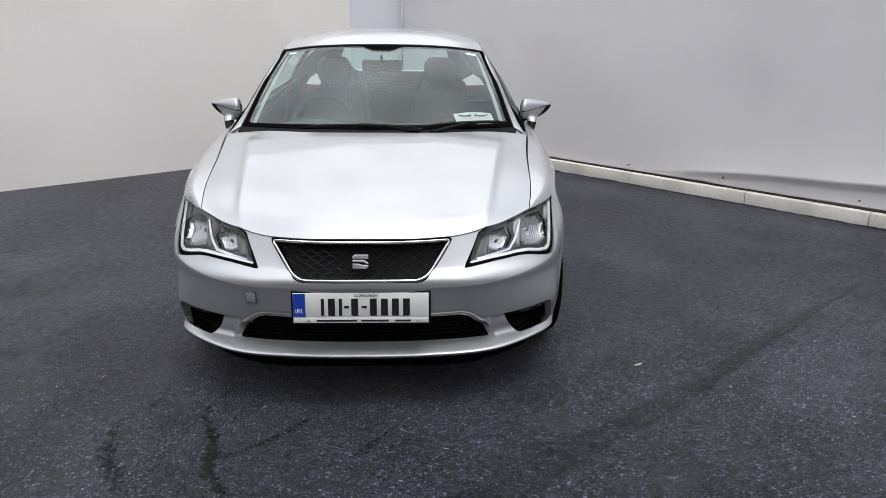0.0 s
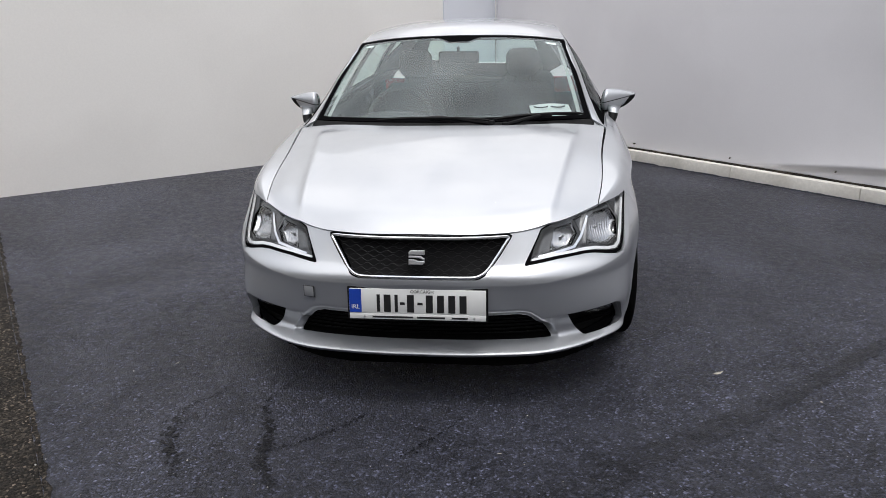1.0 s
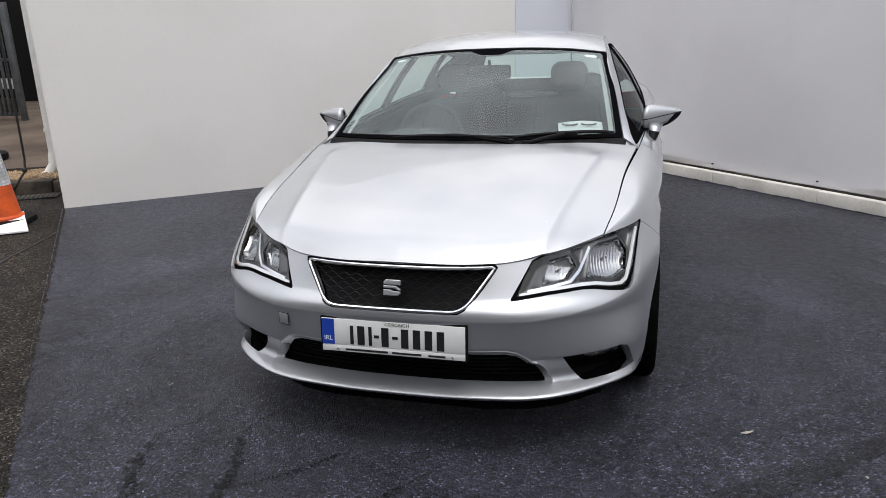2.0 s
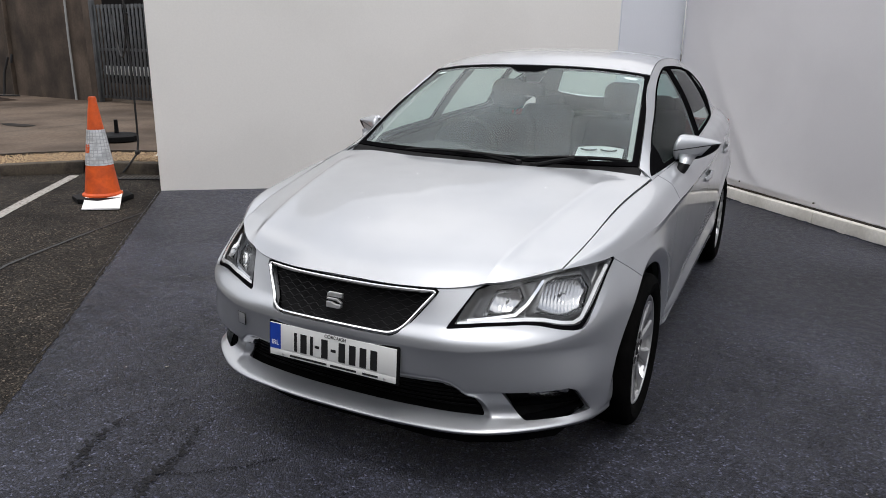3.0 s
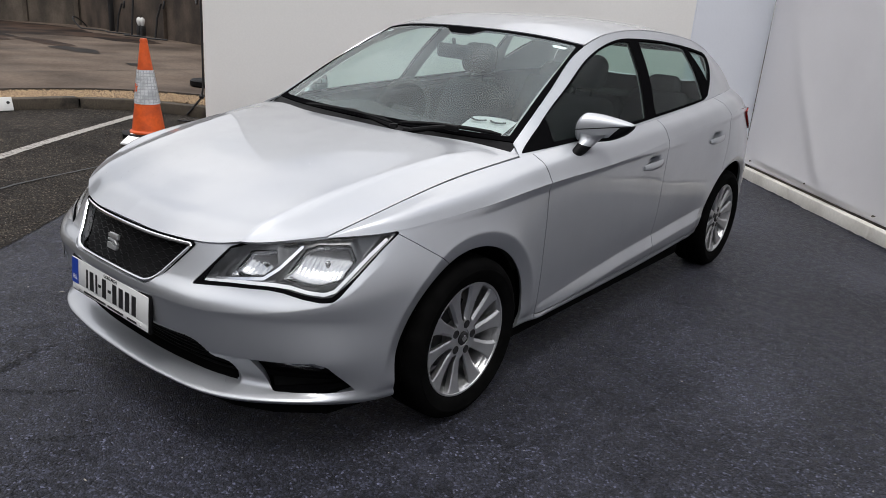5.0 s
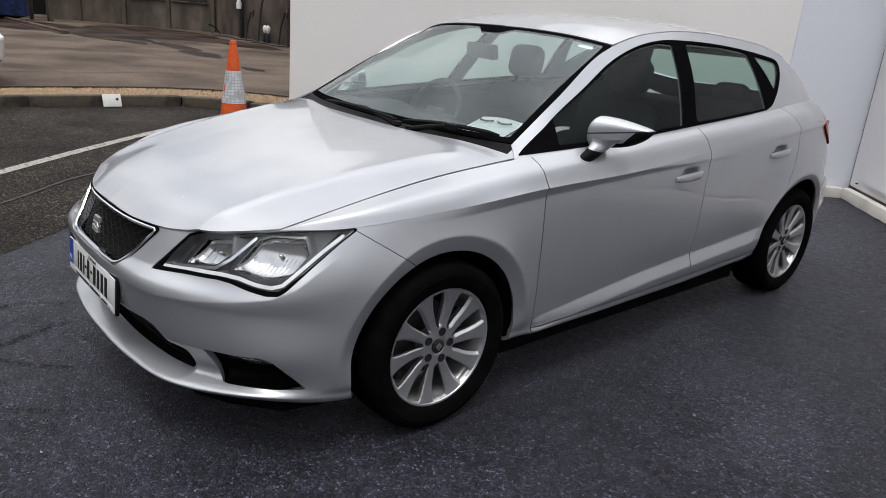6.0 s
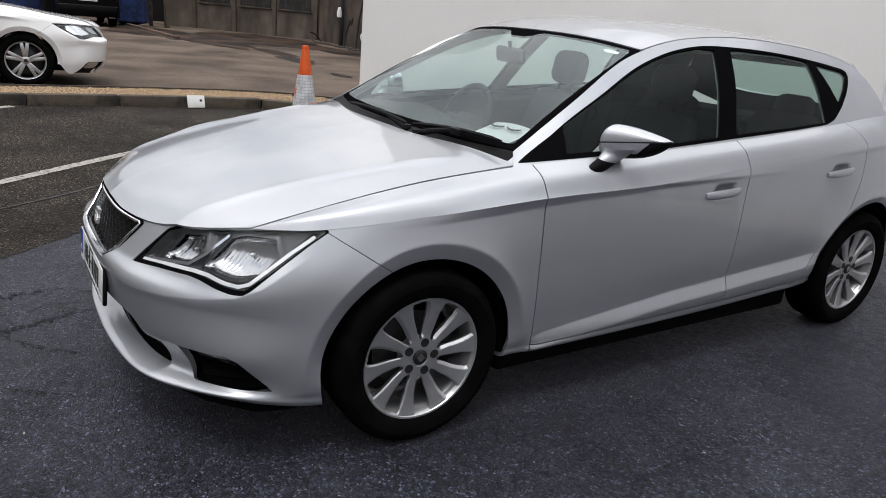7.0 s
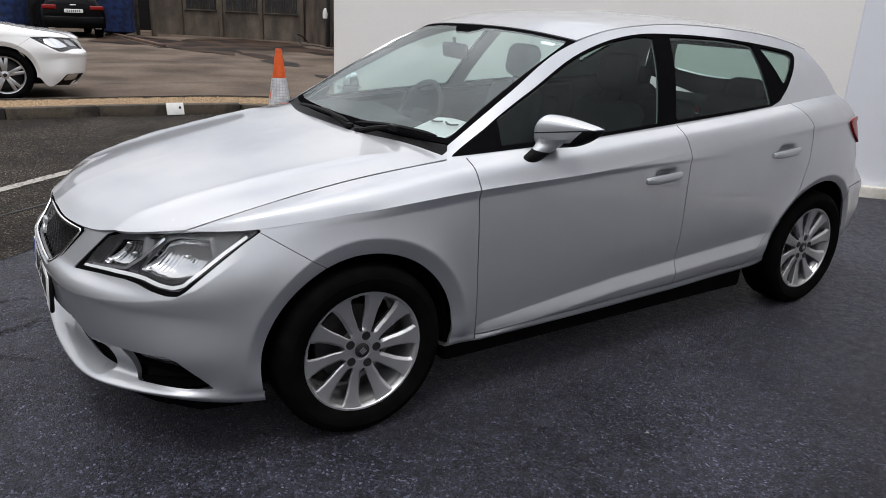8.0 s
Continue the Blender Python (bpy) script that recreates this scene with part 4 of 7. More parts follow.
def rounded(points, first, last, n=5):
    """The outline with a smooth curve through its points first..last."""
    run = np.array(points[first:last + 1])
    k = np.concatenate([[0], np.cumsum(np.hypot(*np.diff(run, axis=0).T))])
    q = np.concatenate([np.linspace(a, b, n, endpoint=False) for a, b in zip(k[:-1], k[1:])] + [[k[-1]]])
    return points[:first] + [tuple(p) for p in hermite(k, run, q)] + points[last + 1:]


dlo_outline = rounded(dlo_outline, 10, 19)
front_glass = rounded(front_glass, 3, 7)
dlo, glaze_paint = split(glaze, polygon(dlo_outline, side_view))
fg, dlo = split(dlo, polygon(front_glass, side_view, 0.004))
rg, dlo = split(dlo, polygon(rear_glass, side_view, 0.004))
qg, dlo = split(dlo, polygon(quarter_glass, side_view, 0.004))
for hand in (1, -1):
    own = (lambda s: s) if hand == 1 else mirrored
    panel("fender", joined(own(fender_s), own(fender_top)), SILVER, car)
    fd = panel("front_door", joined(own(fdoor_s), own(fdoor_t)), SILVER, car)
    rd = panel("rear_door", joined(own(rdoor_s), own(rdoor_t)), SILVER, car)
    panel("quarter_panel", joined(own(quarter_s), own(quarter_top)), SILVER, car)
    panel("side_sill", own(sill_s), SILVER, car)
    panel("pillar", own(glaze_paint), SILVER, car, fold=0.008)
    panel("window_trim", own(dlo), GLOSS_BLACK, car, "gloss black window surround", fold=0.012, offset=0.001)
    for nm, g, p in (("window_pane", fg, fd), ("window_pane", rg, rd), ("window_pane", qg, car)):
        panel(nm, own(moved(g, 0.004)), SIDE_GLASS, p, "tinted side glass", fold=0)
    panel("tail_lamp", own(tail_sheet), TAIL_RED, car, "red tail lamp", fold=0.02, offset=0.012)
frit = lambda V: np.minimum(np.minimum((V[:, 3]) * 1.35, (1 - V[:, 3]) * 1.35) - 0.026, np.minimum(V[:, 4] * 0.8 - 0.030, (1 - V[:, 4]) * 0.8 - 0.018))
sensor = lambda V: np.minimum(frit(V), np.maximum(np.abs(V[:, 0]) - 0.04 - 0.10 * np.clip(V[:, 4] - 0.90, 0, 1) / 0.10, 0.915 - V[:, 4]))
screen_edge, screen_clear = split(screen_sheet, sensor)
panel("screen_surround", screen_edge, GLOSS_BLACK, car, "black windscreen border", fold=0.01)
ob = panel("windscreen", moved(screen_clear, 0.001), WINDSCREEN, car, "tinted windscreen", fold=0)
ob.visible_shadow = False
hatch_edge, hatch_clear = split(hatch_sheet, lambda V: np.minimum(np.minimum(V[:, 3], 1 - V[:, 3]) - 0.10, np.minimum(V[:, 4] - 0.12, 0.62 - V[:, 4])))
panel("hatch_frame", hatch_edge, SILVER, car)
panel("hatch_lining", moved(hatch_edge, 0.014), DASH, car, "dark grey tailgate lining", fold=0)
ob = panel("rear_window", hatch_clear, SIDE_GLASS, car, "tinted rear window", fold=0)
ob.visible_shadow = False
# ---------------------------------------------------------------- car details
def ribbon(points, pick, half):
    """Distance to a chain of points, less half a width (below 0 on the ribbon)."""
    P = np.array(points, float)

    def f(V):
        u, v = pick(V)
        best = np.full(len(u), 1e9)
        for (ax, ay), (bx, by) in zip(P[:-1], P[1:]):
            ex, ey = bx - ax, by - ay
            t = np.clip(((u - ax) * ex + (v - ay) * ey) / (ex * ex + ey * ey), 0, 1)
            best = np.minimum(best, np.hypot(u - ax - t * ex, v - ay - t * ey))
        return best - half
    return f


def sunk(sh, depth):
    """Moves a sheet inwards by a depth for each vertex, and works its normals out anew."""
    V, F = compact(sh)
    V = V.copy()
    V[:, :3] -= depth(V)[:, None] * V[:, 5:8]
    N = np.zeros((len(V), 3))
    for f in F:
        p = V[list(f), :3]
        n = np.cross(p[1] - p[0], p[2] - p[0])
        for i in f:
            N[i] += n
    V[:, 5:8] = N / np.maximum(np.linalg.norm(N, axis=1, keepdims=True), 1e-12)
    return V, F


# finer copy of the lamp area, so that its small parts have clean edges
GL, _, _ = loft([UNDER[1:8], CHIN_EDGE[1:8], CHIN[1:8], LIP[1:8], SHELF[1:8], LOWER[1:8], CREASE_LOW[1:8], BUMPER[1:8], LAMP_BASE[1:8], SHOULDER[1:8]], 0.005, 0.005)
fine_wrap = sheet(set_back(GL), (0, 1.3, 0.5))
_, fine_wrap = split(fine_wrap, lambda V: V[:, 2] - 0.24)
lamp_sd = polygon(lamp_outline, corner_view)
fine_lamp, _ = split(fine_wrap, lamp_sd)
fine_lamp = compact(fine_lamp)
lamp_rim, lamp_in = split(fine_lamp, lambda V: -lamp_sd(V) - 0.005 - 0.006 * smoothstep(0.66, 0.60, V[:, 2]))
guide_line = [(-0.243, 0.606), (-0.12, 0.617), (-0.03, 0.621), (0.02, 0.619), (0.075, 0.608), (0.125, 0.603), (0.156, 0.612), (0.20, 0.652), (0.256, 0.704), (0.308, 0.747)]
branch_line = [(-0.214, 0.616), (-0.13, 0.626), (-0.066, 0.634), (-0.02, 0.664), (0.049, 0.727)]
bowl_a = [(-0.004, 0.640), (0.060, 0.724), (0.100, 0.737), (0.198, 0.738), (0.220, 0.695), (0.178, 0.640), (0.10, 0.626)]
bowl_b = [(-0.168, 0.630), (-0.110, 0.704), (-0.030, 0.716), (-0.024, 0.678), (-0.070, 0.642)]
guide, _ = split(fine_lamp, lambda V: ribbon(guide_line, corner_view, 0.0052)(V))
branch, _ = split(fine_lamp, lambda V: ribbon(branch_line, corner_view, 0.0042)(V))
sda, sdb = polygon(bowl_a, corner_view), polygon(bowl_b, corner_view)
cup_a, rest = split(fine_lamp, sda)
cup_b, rest = split(rest, sdb)
fine_fog, _ = split(fine_wrap, lambda V: np.maximum(polygon(fog_outline, corner_view)(V), V[:, 1] + 0.3))
fog_lamp_outline = [(-0.015, 0.333), (-0.058, 0.377), (0.095, 0.380), (0.138, 0.346), (0.12, 0.333)]
fog_lens, _ = split(fine_fog, polygon(fog_lamp_outline, corner_view))


def cup_depth(sd, deep, t0, z0, a, b):
    """A smooth bowl about (t0, z0); its walls rise steeply to the rim."""
    def f(V):
        t, z = corner_view(V)
        round_part = np.clip(1 - ((t - t0) / a) ** 2 - ((z - z0) / b) ** 2, 0, 1)
        return 0.012 + 0.010 * smoothstep(0.0, 0.004, -sd(V)) + deep * round_part ** 0.7 + (0.0022 * np.abs(np.sin((t - 0.55 * z) * 210)) + 0.0012 * np.abs(np.sin((z + 0.25 * t) * 420))) * round_part
    return f


for hand in (1, -1):
    own = (lambda s: s) if hand == 1 else mirrored
    lamp = panel("headlight", own(sunk(rest, lambda V: 0.006 + 0.010 * smoothstep(0.006, 0.03, -lamp_sd(V)) + 0.014 * smoothstep(0.0, 0.03, np.minimum(sda(V), sdb(V))) * smoothstep(0.0, 0.03, -lamp_sd(V)))), LAMP_GREY, car, "clear headlamp with chromed bowls", fold=0.0)
    panel("lamp_bezel", own(lamp_rim), GLOSS_BLACK, lamp, "gloss black lamp border", fold=0.010, offset=-0.002)
    lens = panel("lens", own(lamp_in), LENS, lamp, "clear plastic lens", fold=0, offset=-0.003)
    lens.visible_shadow = False
    panel("light_guide", own(moved(guide, 0.006)), LIGHT_GUIDE, lamp, "white light strip", fold=0.006)
    panel("light_guide", own(moved(branch, 0.011)), CHROME, lamp, "chrome divider", fold=0.004)
    panel("reflector", own(sunk(cup_a, cup_depth(sda, 0.030, 0.115, 0.688, 0.128, 0.066))), REFLECTOR, lamp, "chromed bowl", fold=0)
    panel("reflector", own(sunk(cup_b, cup_depth(sdb, 0.024, -0.085, 0.676, 0.085, 0.052))), REFLECTOR, lamp, "chromed bowl", fold=0)
    for (t, z, r) in ((0.13, 0.695, 0.006), (-0.075, 0.680, 0.005)):
        V = fine_lamp[0]
        k = np.argmin(np.hypot(corner_view(V)[0] - t, V[:, 2] - z))
        p = V[k, :3] - 0.038 * V[k, 5:8]
        bm = bmesh.new()
        bmesh.ops.create_uvsphere(bm, u_segments=14, v_segments=8, radius=r, matrix=Matrix.Translation((hand * p[0], p[1], p[2])) @ Matrix.Diagonal((1, 1.6, 1, 1)))
        part("bulb_cap", bm, SATIN, lamp)
    panel("bumper_facet", own(sunk(pocket_sheet, lambda V: 0.028 * np.clip((V[:, 2] - 0.262) / 0.115, 0, 1) * smoothstep(-0.228, -0.165, corner_view(V)[0]))), SILVER, front_bumper, fold=0.02)
    fog = panel("fog_light", own(moved(fine_fog, 0.048)), BLACK, car, "black fog lamp recess", fold=0)
    panel("lens", own(moved(fog_lens, 0.026)), LENS, fog, "clear fog lens", fold=0.004)
    panel("reflector", own(sunk(fog_lens, lambda V: 0.030 + 0.008 * np.sin(V[:, 2] * 900) ** 2)), REFLECTOR, fog, "chromed bowl", fold=0)
    for z in (0.30, 0.272):
        slat, _ = split(fine_fog, lambda V: np.abs(V[:, 2] - z) - 0.006)
        panel("slat", own(moved(slat, 0.030)), GLOSS_BLACK, fog, fold=0.012)

GG, _, _ = loft([LOWER[:5], BUMPER[:5], LAMP_BASE[:5], SHOULDER[:5]], 0.008, 0.006, True)
fine_front = sheet(GG, (0, 1.3, 0.5))
grille_fine, _ = split(fine_front, polygon(grille_outline, front_view))
grille = panel("grille", joined(moved(grille_fine, 0.030), mirrored(moved(grille_fine, 0.030))), BLACK, car, "black honeycomb grille", fold=0)
FF = grille_fine[0][sorted({i for f in grille_fine[1] for i in f})]


def front_y(x, z):
    """How far forward the nose is at a height and distance from the middle."""
    d = np.hypot(FF[:, 0] - abs(x), FF[:, 2] - z)
    near = np.argsort(d)[:6]
    w = 1 / (d[near] + 1e-4)
    return float((FF[near, 1] * w).sum() / w.sum())


grille_in = polygon(grille_outline, front_view)


def rounded_outline(points, radii, n=7):
    """An outline with its corners rounded, each by its own radius."""
    out = []
    for i, p in enumerate(points):
        p, a, b = Vector(p), Vector(points[i - 1]), Vector(points[(i + 1) % len(points)])
        r = radii[i]
        s, e = p + (a - p).normalized() * r, p + (b - p).normalized() * r
        out += [s.lerp(p, t).lerp(p.lerp(e, t), t) for t in np.linspace(0, 1, n)]
    return out


def along(outline, step):
    """Points at even steps along a closed outline."""
    P = np.array([tuple(p) for p in outline] + [tuple(outline[0])])
    k = np.r_[0, np.cumsum(np.linalg.norm(np.diff(P, axis=0), axis=1))]
    q = np.linspace(0, k[-1], int(k[-1] / step))[:-1]
    return np.stack([np.interp(q, k, P[:, 0]), np.interp(q, k, P[:, 1])], 1)


NOSE = fine_front[0]


def nose_y(x, z):
    d = np.hypot(NOSE[:, 0] - abs(x), NOSE[:, 2] - z)
    near = np.argpartition(d, 8)[:8]
    w = 1 / (d[near] ** 2 + 1e-6)
    return float((NOSE[near, 1] * w).sum() / w.sum())


ring_line = along(rounded_outline([(-0.342, 0.692), (0.342, 0.692), (0.246, 0.560), (-0.246, 0.560)], (0.012, 0.012, 0.045, 0.045)), 0.010)
part("grille_frame", tube([(x, nose_y(x, z) - 0.002, z) for x, z in ring_line], 0.0068, 8, True), CHROME, car, "bright chrome grille surround")
part("grille_seal", tube([(x * 1.024, nose_y(x, z) + 0.002, 0.628 + (z - 0.628) * 1.10) for x, z in ring_line], 0.0045, 6, True), GLOSS_BLACK, car, "black seal round the grille")
for row in range(9):
    z0 = 0.5665 + 0.0148 * row
    wave = []
    for k in range(-42, 43):
        cx = k * 0.0082
        ph = (k + 3 * (row % 2)) % 6
        z1 = z0 + (0.0042, 0.0042, 0.0, -0.0042, -0.0042, 0.0)[ph]
        if grille_in(np.array([[cx, 0, z1]]))[0] < -0.002:
            wave.append((cx, front_y(cx, z1) + 0.012, z1))
    if len(wave) > 4:
        part("honeycomb_bar", tube(wave, 0.0012, 5), GRILLE_BAR, grille)
GG2, _, _ = loft([CHIN[:5], LIP[:5], SHELF[:5], LOWER[:5], BUMPER[:5]], 0.008, 0.006, True)
low_fine, _ = split(sheet(set_back(GG2), (0, 1.3, 0.4)), polygon(lower_outline, front_view))
low_grille = panel("lower_grille", joined(moved(low_fine, 0.035), mirrored(moved(low_fine, 0.035))), VOID, car, "black lower air intake", fold=0)
LOW = low_fine[0][sorted({i for f in low_fine[1] for i in f})]
for z in (0.290, 0.309, 0.328, 0.347, 0.366, 0.385):
    reach = float(np.interp(z, [0.276, 0.376, 0.406], [0.500, 0.452, 0.408]))
    run = np.linspace(-reach, reach, 41)
    near_row = LOW[np.abs(LOW[:, 2] - z) < 0.008]
    near_row = near_row[np.argsort(near_row[:, 0])]
    part("bar", tube([(x, float(np.interp(abs(x), near_row[:, 0], near_row[:, 1])) + 0.024, z) for x in run], 0.0036, 6), BLACK, low_grille)

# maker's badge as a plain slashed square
BADGE = material("badge_metal", (0.80, 0.81, 0.82), 0.28, 0.9, vary=0.05, scale=30)
badge = solid("badge", mesh_of("badge", [(0, 0, 0)], []), BADGE, car, "chrome slashed square badge", pose(0, -0.838, 0.630, 78, 0, 0))
for k, pts in enumerate((((-0.030, 0.010), (0.030, 0.010), (0.030, 0.027), (-0.022, 0.027), (-0.030, 0.020)),
                         ((-0.030, 0.007), (0.012, 0.007), (0.030, -0.004), (0.030, -0.010), (0.008, -0.002), (-0.030, -0.001)),
                         ((-0.030, -0.007), (-0.010, -0.007), (0.006, -0.012), (0.030, -0.012), (0.030, -0.020), (0.022, -0.027), (-0.030, -0.027)))):
    part("badge_bar", prism(pts, 0.010, 0.002), BADGE, badge, smooth=False)

# number plate
plate = part("number_plate", box(0.532, 0.014, 0.134, 0.006), BLACK, car, "white plate in a black holder, blue band, characters as bars", m=pose(0, -0.866, 0.455, -4, 0, 0))
part("plate_face", box(0.516, 0.004, 0.096, 0.0015, (0, -0.008, 0.012)), PLATE_WHITE, plate)
part("dealer_strip", box(0.516, 0.004, 0.023, 0.0015, (0, -0.008, -0.0478)), PLATE_WHITE, plate)
part("country_band", box(0.046, 0.001, 0.092, 0, (-0.234, -0.0107, 0.012)), PLATE_BLUE, plate, smooth=False)
for x0, w, h in ((-0.146, 0.012, 0.068), (-0.112, 0.026, 0.068), (-0.078, 0.012, 0.068), (-0.055, 0.018, 0.010), (-0.024, 0.026, 0.068), (0.012, 0.020, 0.010),
                 (0.047, 0.026, 0.068), (0.089, 0.026, 0.068), (0.131, 0.026, 0.068), (0.173, 0.026, 0.068)):
    part("character_bar", box(w, 0.001, h, 0, (x0, -0.0108, 0.004)), INK, plate, smooth=False)
for x0, x1 in ((-0.17, -0.015), (0.0, 0.105), (0.13, 0.19)):
    part("print_bar", box(x1 - x0, 0.001, 0.007, 0, ((x0 + x1) / 2, -0.0107, -0.050)), INK, plate, smooth=False)
for x0 in (-0.20, 0.215):
    part("screw", lathe([(0, 0.002), (0.004, 0.002), (0.005, 0)], 12), SATIN, plate, m=pose(x0, -0.0105, -0.050, 90, 0, 0))


def lettering(name, text, size, mat, parent, m):
    cu = bpy.data.curves.new(name, "FONT")
    cu.body, cu.size, cu.align_x, cu.align_y, cu.extrude = text, size, "CENTER", "CENTER", 0.0003
    ob = new(name, cu)
    me = bpy.data.meshes.new_from_object(ob)
    bpy.data.objects.remove(ob)
    return solid(name, me, mat, parent, "", m)


lettering("country_letters", "IRL", 0.024, WHITE_INK, plate, pose(-0.234, -0.0116, -0.012, 90, 0, 0))
lettering("county_letters", "CORCAIGH", 0.017, INK, plate, pose(0.02, -0.0116, 0.051, 90, 0, 0))

# small blanking square on the bumper and its seam
V = fine_front[0]
k = np.argmin(np.hypot(V[:, 0] - 0.425, V[:, 2] - 0.487))
spot = V[k]
tow_at = pose(-spot[0], spot[1], spot[2], 0, 0, -math.degrees(math.atan2(spot[5], -spot[6])))
part("tow_cover", box(0.042, 0.0030, 0.042, 0.0012), SILVER, front_bumper, m=tow_at)
part("tow_seam", box(0.046, 0.0022, 0.046, 0.0008), INK, front_bumper, m=tow_at)


# wheels
def make_wheel():
    w = solid("wheel", lathe_mesh("wheel", [(0.196, -0.095), (0.212, -0.10), (0.218, -0.085), (0.202, -0.07), (0.194, 0.0), (0.198, 0.055), (0.210, 0.072), (0.216, 0.084), (0.220, 0.0835), (0.220, 0.076)], 64), RIM, None, "ten-spoke silver alloy wheel")
    tyre = [(0.212, -0.088), (0.225, -0.098), (0.255, -0.104), (0.285, -0.102), (0.303, -0.092), (0.3125, -0.078), (0.316, -0.05), (0.316, -0.045), (0.311, -0.044), (0.311, -0.040), (0.316, -0.039), (0.3165, -0.004), (0.311, -0.003), (0.311, 0.003), (0.3165, 0.004),
            (0.316, 0.039), (0.311, 0.040), (0.311, 0.044), (0.316, 0.045), (0.316, 0.05), (0.3125, 0.078), (0.303, 0.092), (0.285, 0.102), (0.275, 0.1035), (0.274, 0.105), (0.268, 0.105), (0.267, 0.104), (0.245, 0.101), (0.225, 0.095), (0.212, 0.085)]
    part("tyre", lathe([(0.2185 + (r - 0.212) * 0.863, h) for r, h in tyre], 96, "X"), RUBBER, w, "black rubber tyre")
    part("rim_lip", lathe([(0.2200, 0.078), (0.2210, 0.084), (0.2185, 0.088), (0.2125, 0.087), (0.2065, 0.078), (0.2025, 0.066), (0.2015, 0.050)], 96, "X"), RIM, w, "polished rim edge")
    # one cast spoke, from the middle of one window to the middle of the next, with one broad and one narrow bevel
    sweep, rad = np.meshgrid(np.radians(np.linspace(-18, 18, 45)), np.concatenate([np.linspace(0.034, 0.064, 7), np.linspace(0.0665, 0.2085, 62)]), indexing="ij")
    ang = sweep + np.radians(2.5) * (rad - 0.05) / 0.15
    half = np.interp(rad, [0.066, 0.073, 0.09, 0.11, 0.135, 0.165, 0.190, 0.199], [0.0, 0.0058, 0.0096, 0.0138, 0.0205, 0.0255, 0.0268, 0.0245])
    hole = half - (math.radians(18) - np.abs(sweep)) * rad
    hole = -np.maximum(-hole, np.maximum(rad - 0.199, 0.068 - rad))
    face = np.interp(rad, [0.034, 0.08, 0.11, 0.15, 0.19, 0.2085], [0.0700, 0.0695, 0.0705, 0.0745, 0.0805, 0.0850])
    bevel = np.where(sweep > 0, 0.009 * np.clip(1 + hole / 0.010, 0, 1), 0.004 * np.clip(1 + hole / 0.004, 0, 1)) * smoothstep(0.070, 0.085, rad)
    grown = rad * np.interp(rad, [0.07, 0.2085], [1.0, 1.034])
    cast = sheet(np.stack([face - bevel, grown * np.cos(ang), grown * np.sin(ang)], -1), (-1, 0, 0))
    cast[0][:, 3] = hole.reshape(-1)
    cast, _ = split(cast, lambda V: V[:, 3])
    spoke = panel("spoke", cast, RIM, w, fold=0.030)
    for n in range(1, 10):
        solid("spoke", spoke.data, None, w, m=pose(0, 0, 0, 36 * n, 0, 0))
    part("hub", lathe([(0, 0.066), (0.030, 0.0665), (0.062, 0.064), (0.062, 0.02), (0, 0.02)], 48, "X"), RIM, w)
    cap = part("centre_cap", lathe([(0, 0.075), (0.022, 0.074), (0.0265, 0.071), (0.0265, 0.06)], 32, "X"), INK, w, "dark cap with a plain badge shape")
    for k, (z0, s) in enumerate(((0.008, 0.020), (0.0, 0.022), (-0.008, 0.020))):
        part("cap_mark", box(0.002, s, 0.004, 0, (0.0755, 0, z0)), SATIN, cap, smooth=False, m=pose(0, 0, 0, 35, 0, 0))
    for n in range(5):
        a0 = math.radians(72 * n)
        part("bolt_hole", lathe([(0.0160, 0.0680), (0.0158, 0.0716), (0.0142, 0.0718), (0.0136, 0.0704), (0, 0.0704)], 16, "X"), INK, w, m=pose(0, 0.054 * math.cos(a0), 0.054 * math.sin(a0)))
    part("brake_disc", lathe([(0, 0.0), (0.07, 0.004), (0.138, 0.004), (0.138, -0.018), (0, -0.018)], 40, "X"), RIM_DARK, w, "dark steel brake disc", m=pose(-0.02, 0, 0))
    part("brake_caliper", box(0.06, 0.06, 0.13, 0.015, (-0.01, 0.125, 0.02)), RIM_DARK, w)
    return w


def lathe_mesh(name, profile, steps):
    bm = lathe(profile, steps, "X")
    me = bpy.data.meshes.new(name)
    bm.to_mesh(me)
    bm.free()
    me.shade_smooth()
    return me


wheel = make_wheel()
wheel.matrix_basis = pose(0.789, 0.006, 0.3085, 3.5, 0, 0)
wheel.parent = car
for x, y, turn, spin in ((0.789, 2.636, 0, 11), (-0.789, 0.006, 180, 20), (-0.789, 2.636, 180, 5)):
    copy_thing(wheel, pose(x, y, 0.3085, spin if turn == 0 else -spin, 0, turn))

# wheel housings and the floor of the car
for yc in (0.0, 2.636):
    for hand in (1, -1):
        bm = bmesh.new()
        arc = [math.radians(a) for a in range(-6, 187, 6)]
        a = [bm.verts.new((hand * 0.845, yc + 0.364 * math.cos(t), 0.305 + 0.364 * math.sin(t))) for t in arc]
        b = [bm.verts.new((hand * 0.50, yc + 0.364 * math.cos(t), 0.305 + 0.364 * math.sin(t))) for t in arc]
        for k in range(len(arc) - 1):
            bm.faces.new((a[k], a[k + 1], b[k + 1], b[k]))
        bm.faces.new(b)
        part("wheel_housing", bm, VOID, car, "black wheel arch liner")
part("underbody", box(1.58, 1.84, 0.15, 0.02, (0, 1.31, 0.212)), VOID, car, "dark floor pan")
part("underbody", box(1.26, 1.10, 0.11, 0.02, (0, -0.05, 0.190)), VOID, car, "dark undertray")
# black tray added under the nose, so that the gap below the lip goes dark
nose_tray = [(0.30, -0.715), (0.44, -0.685), (0.56, -0.620), (0.69, -0.500), (0.72, -0.375)]
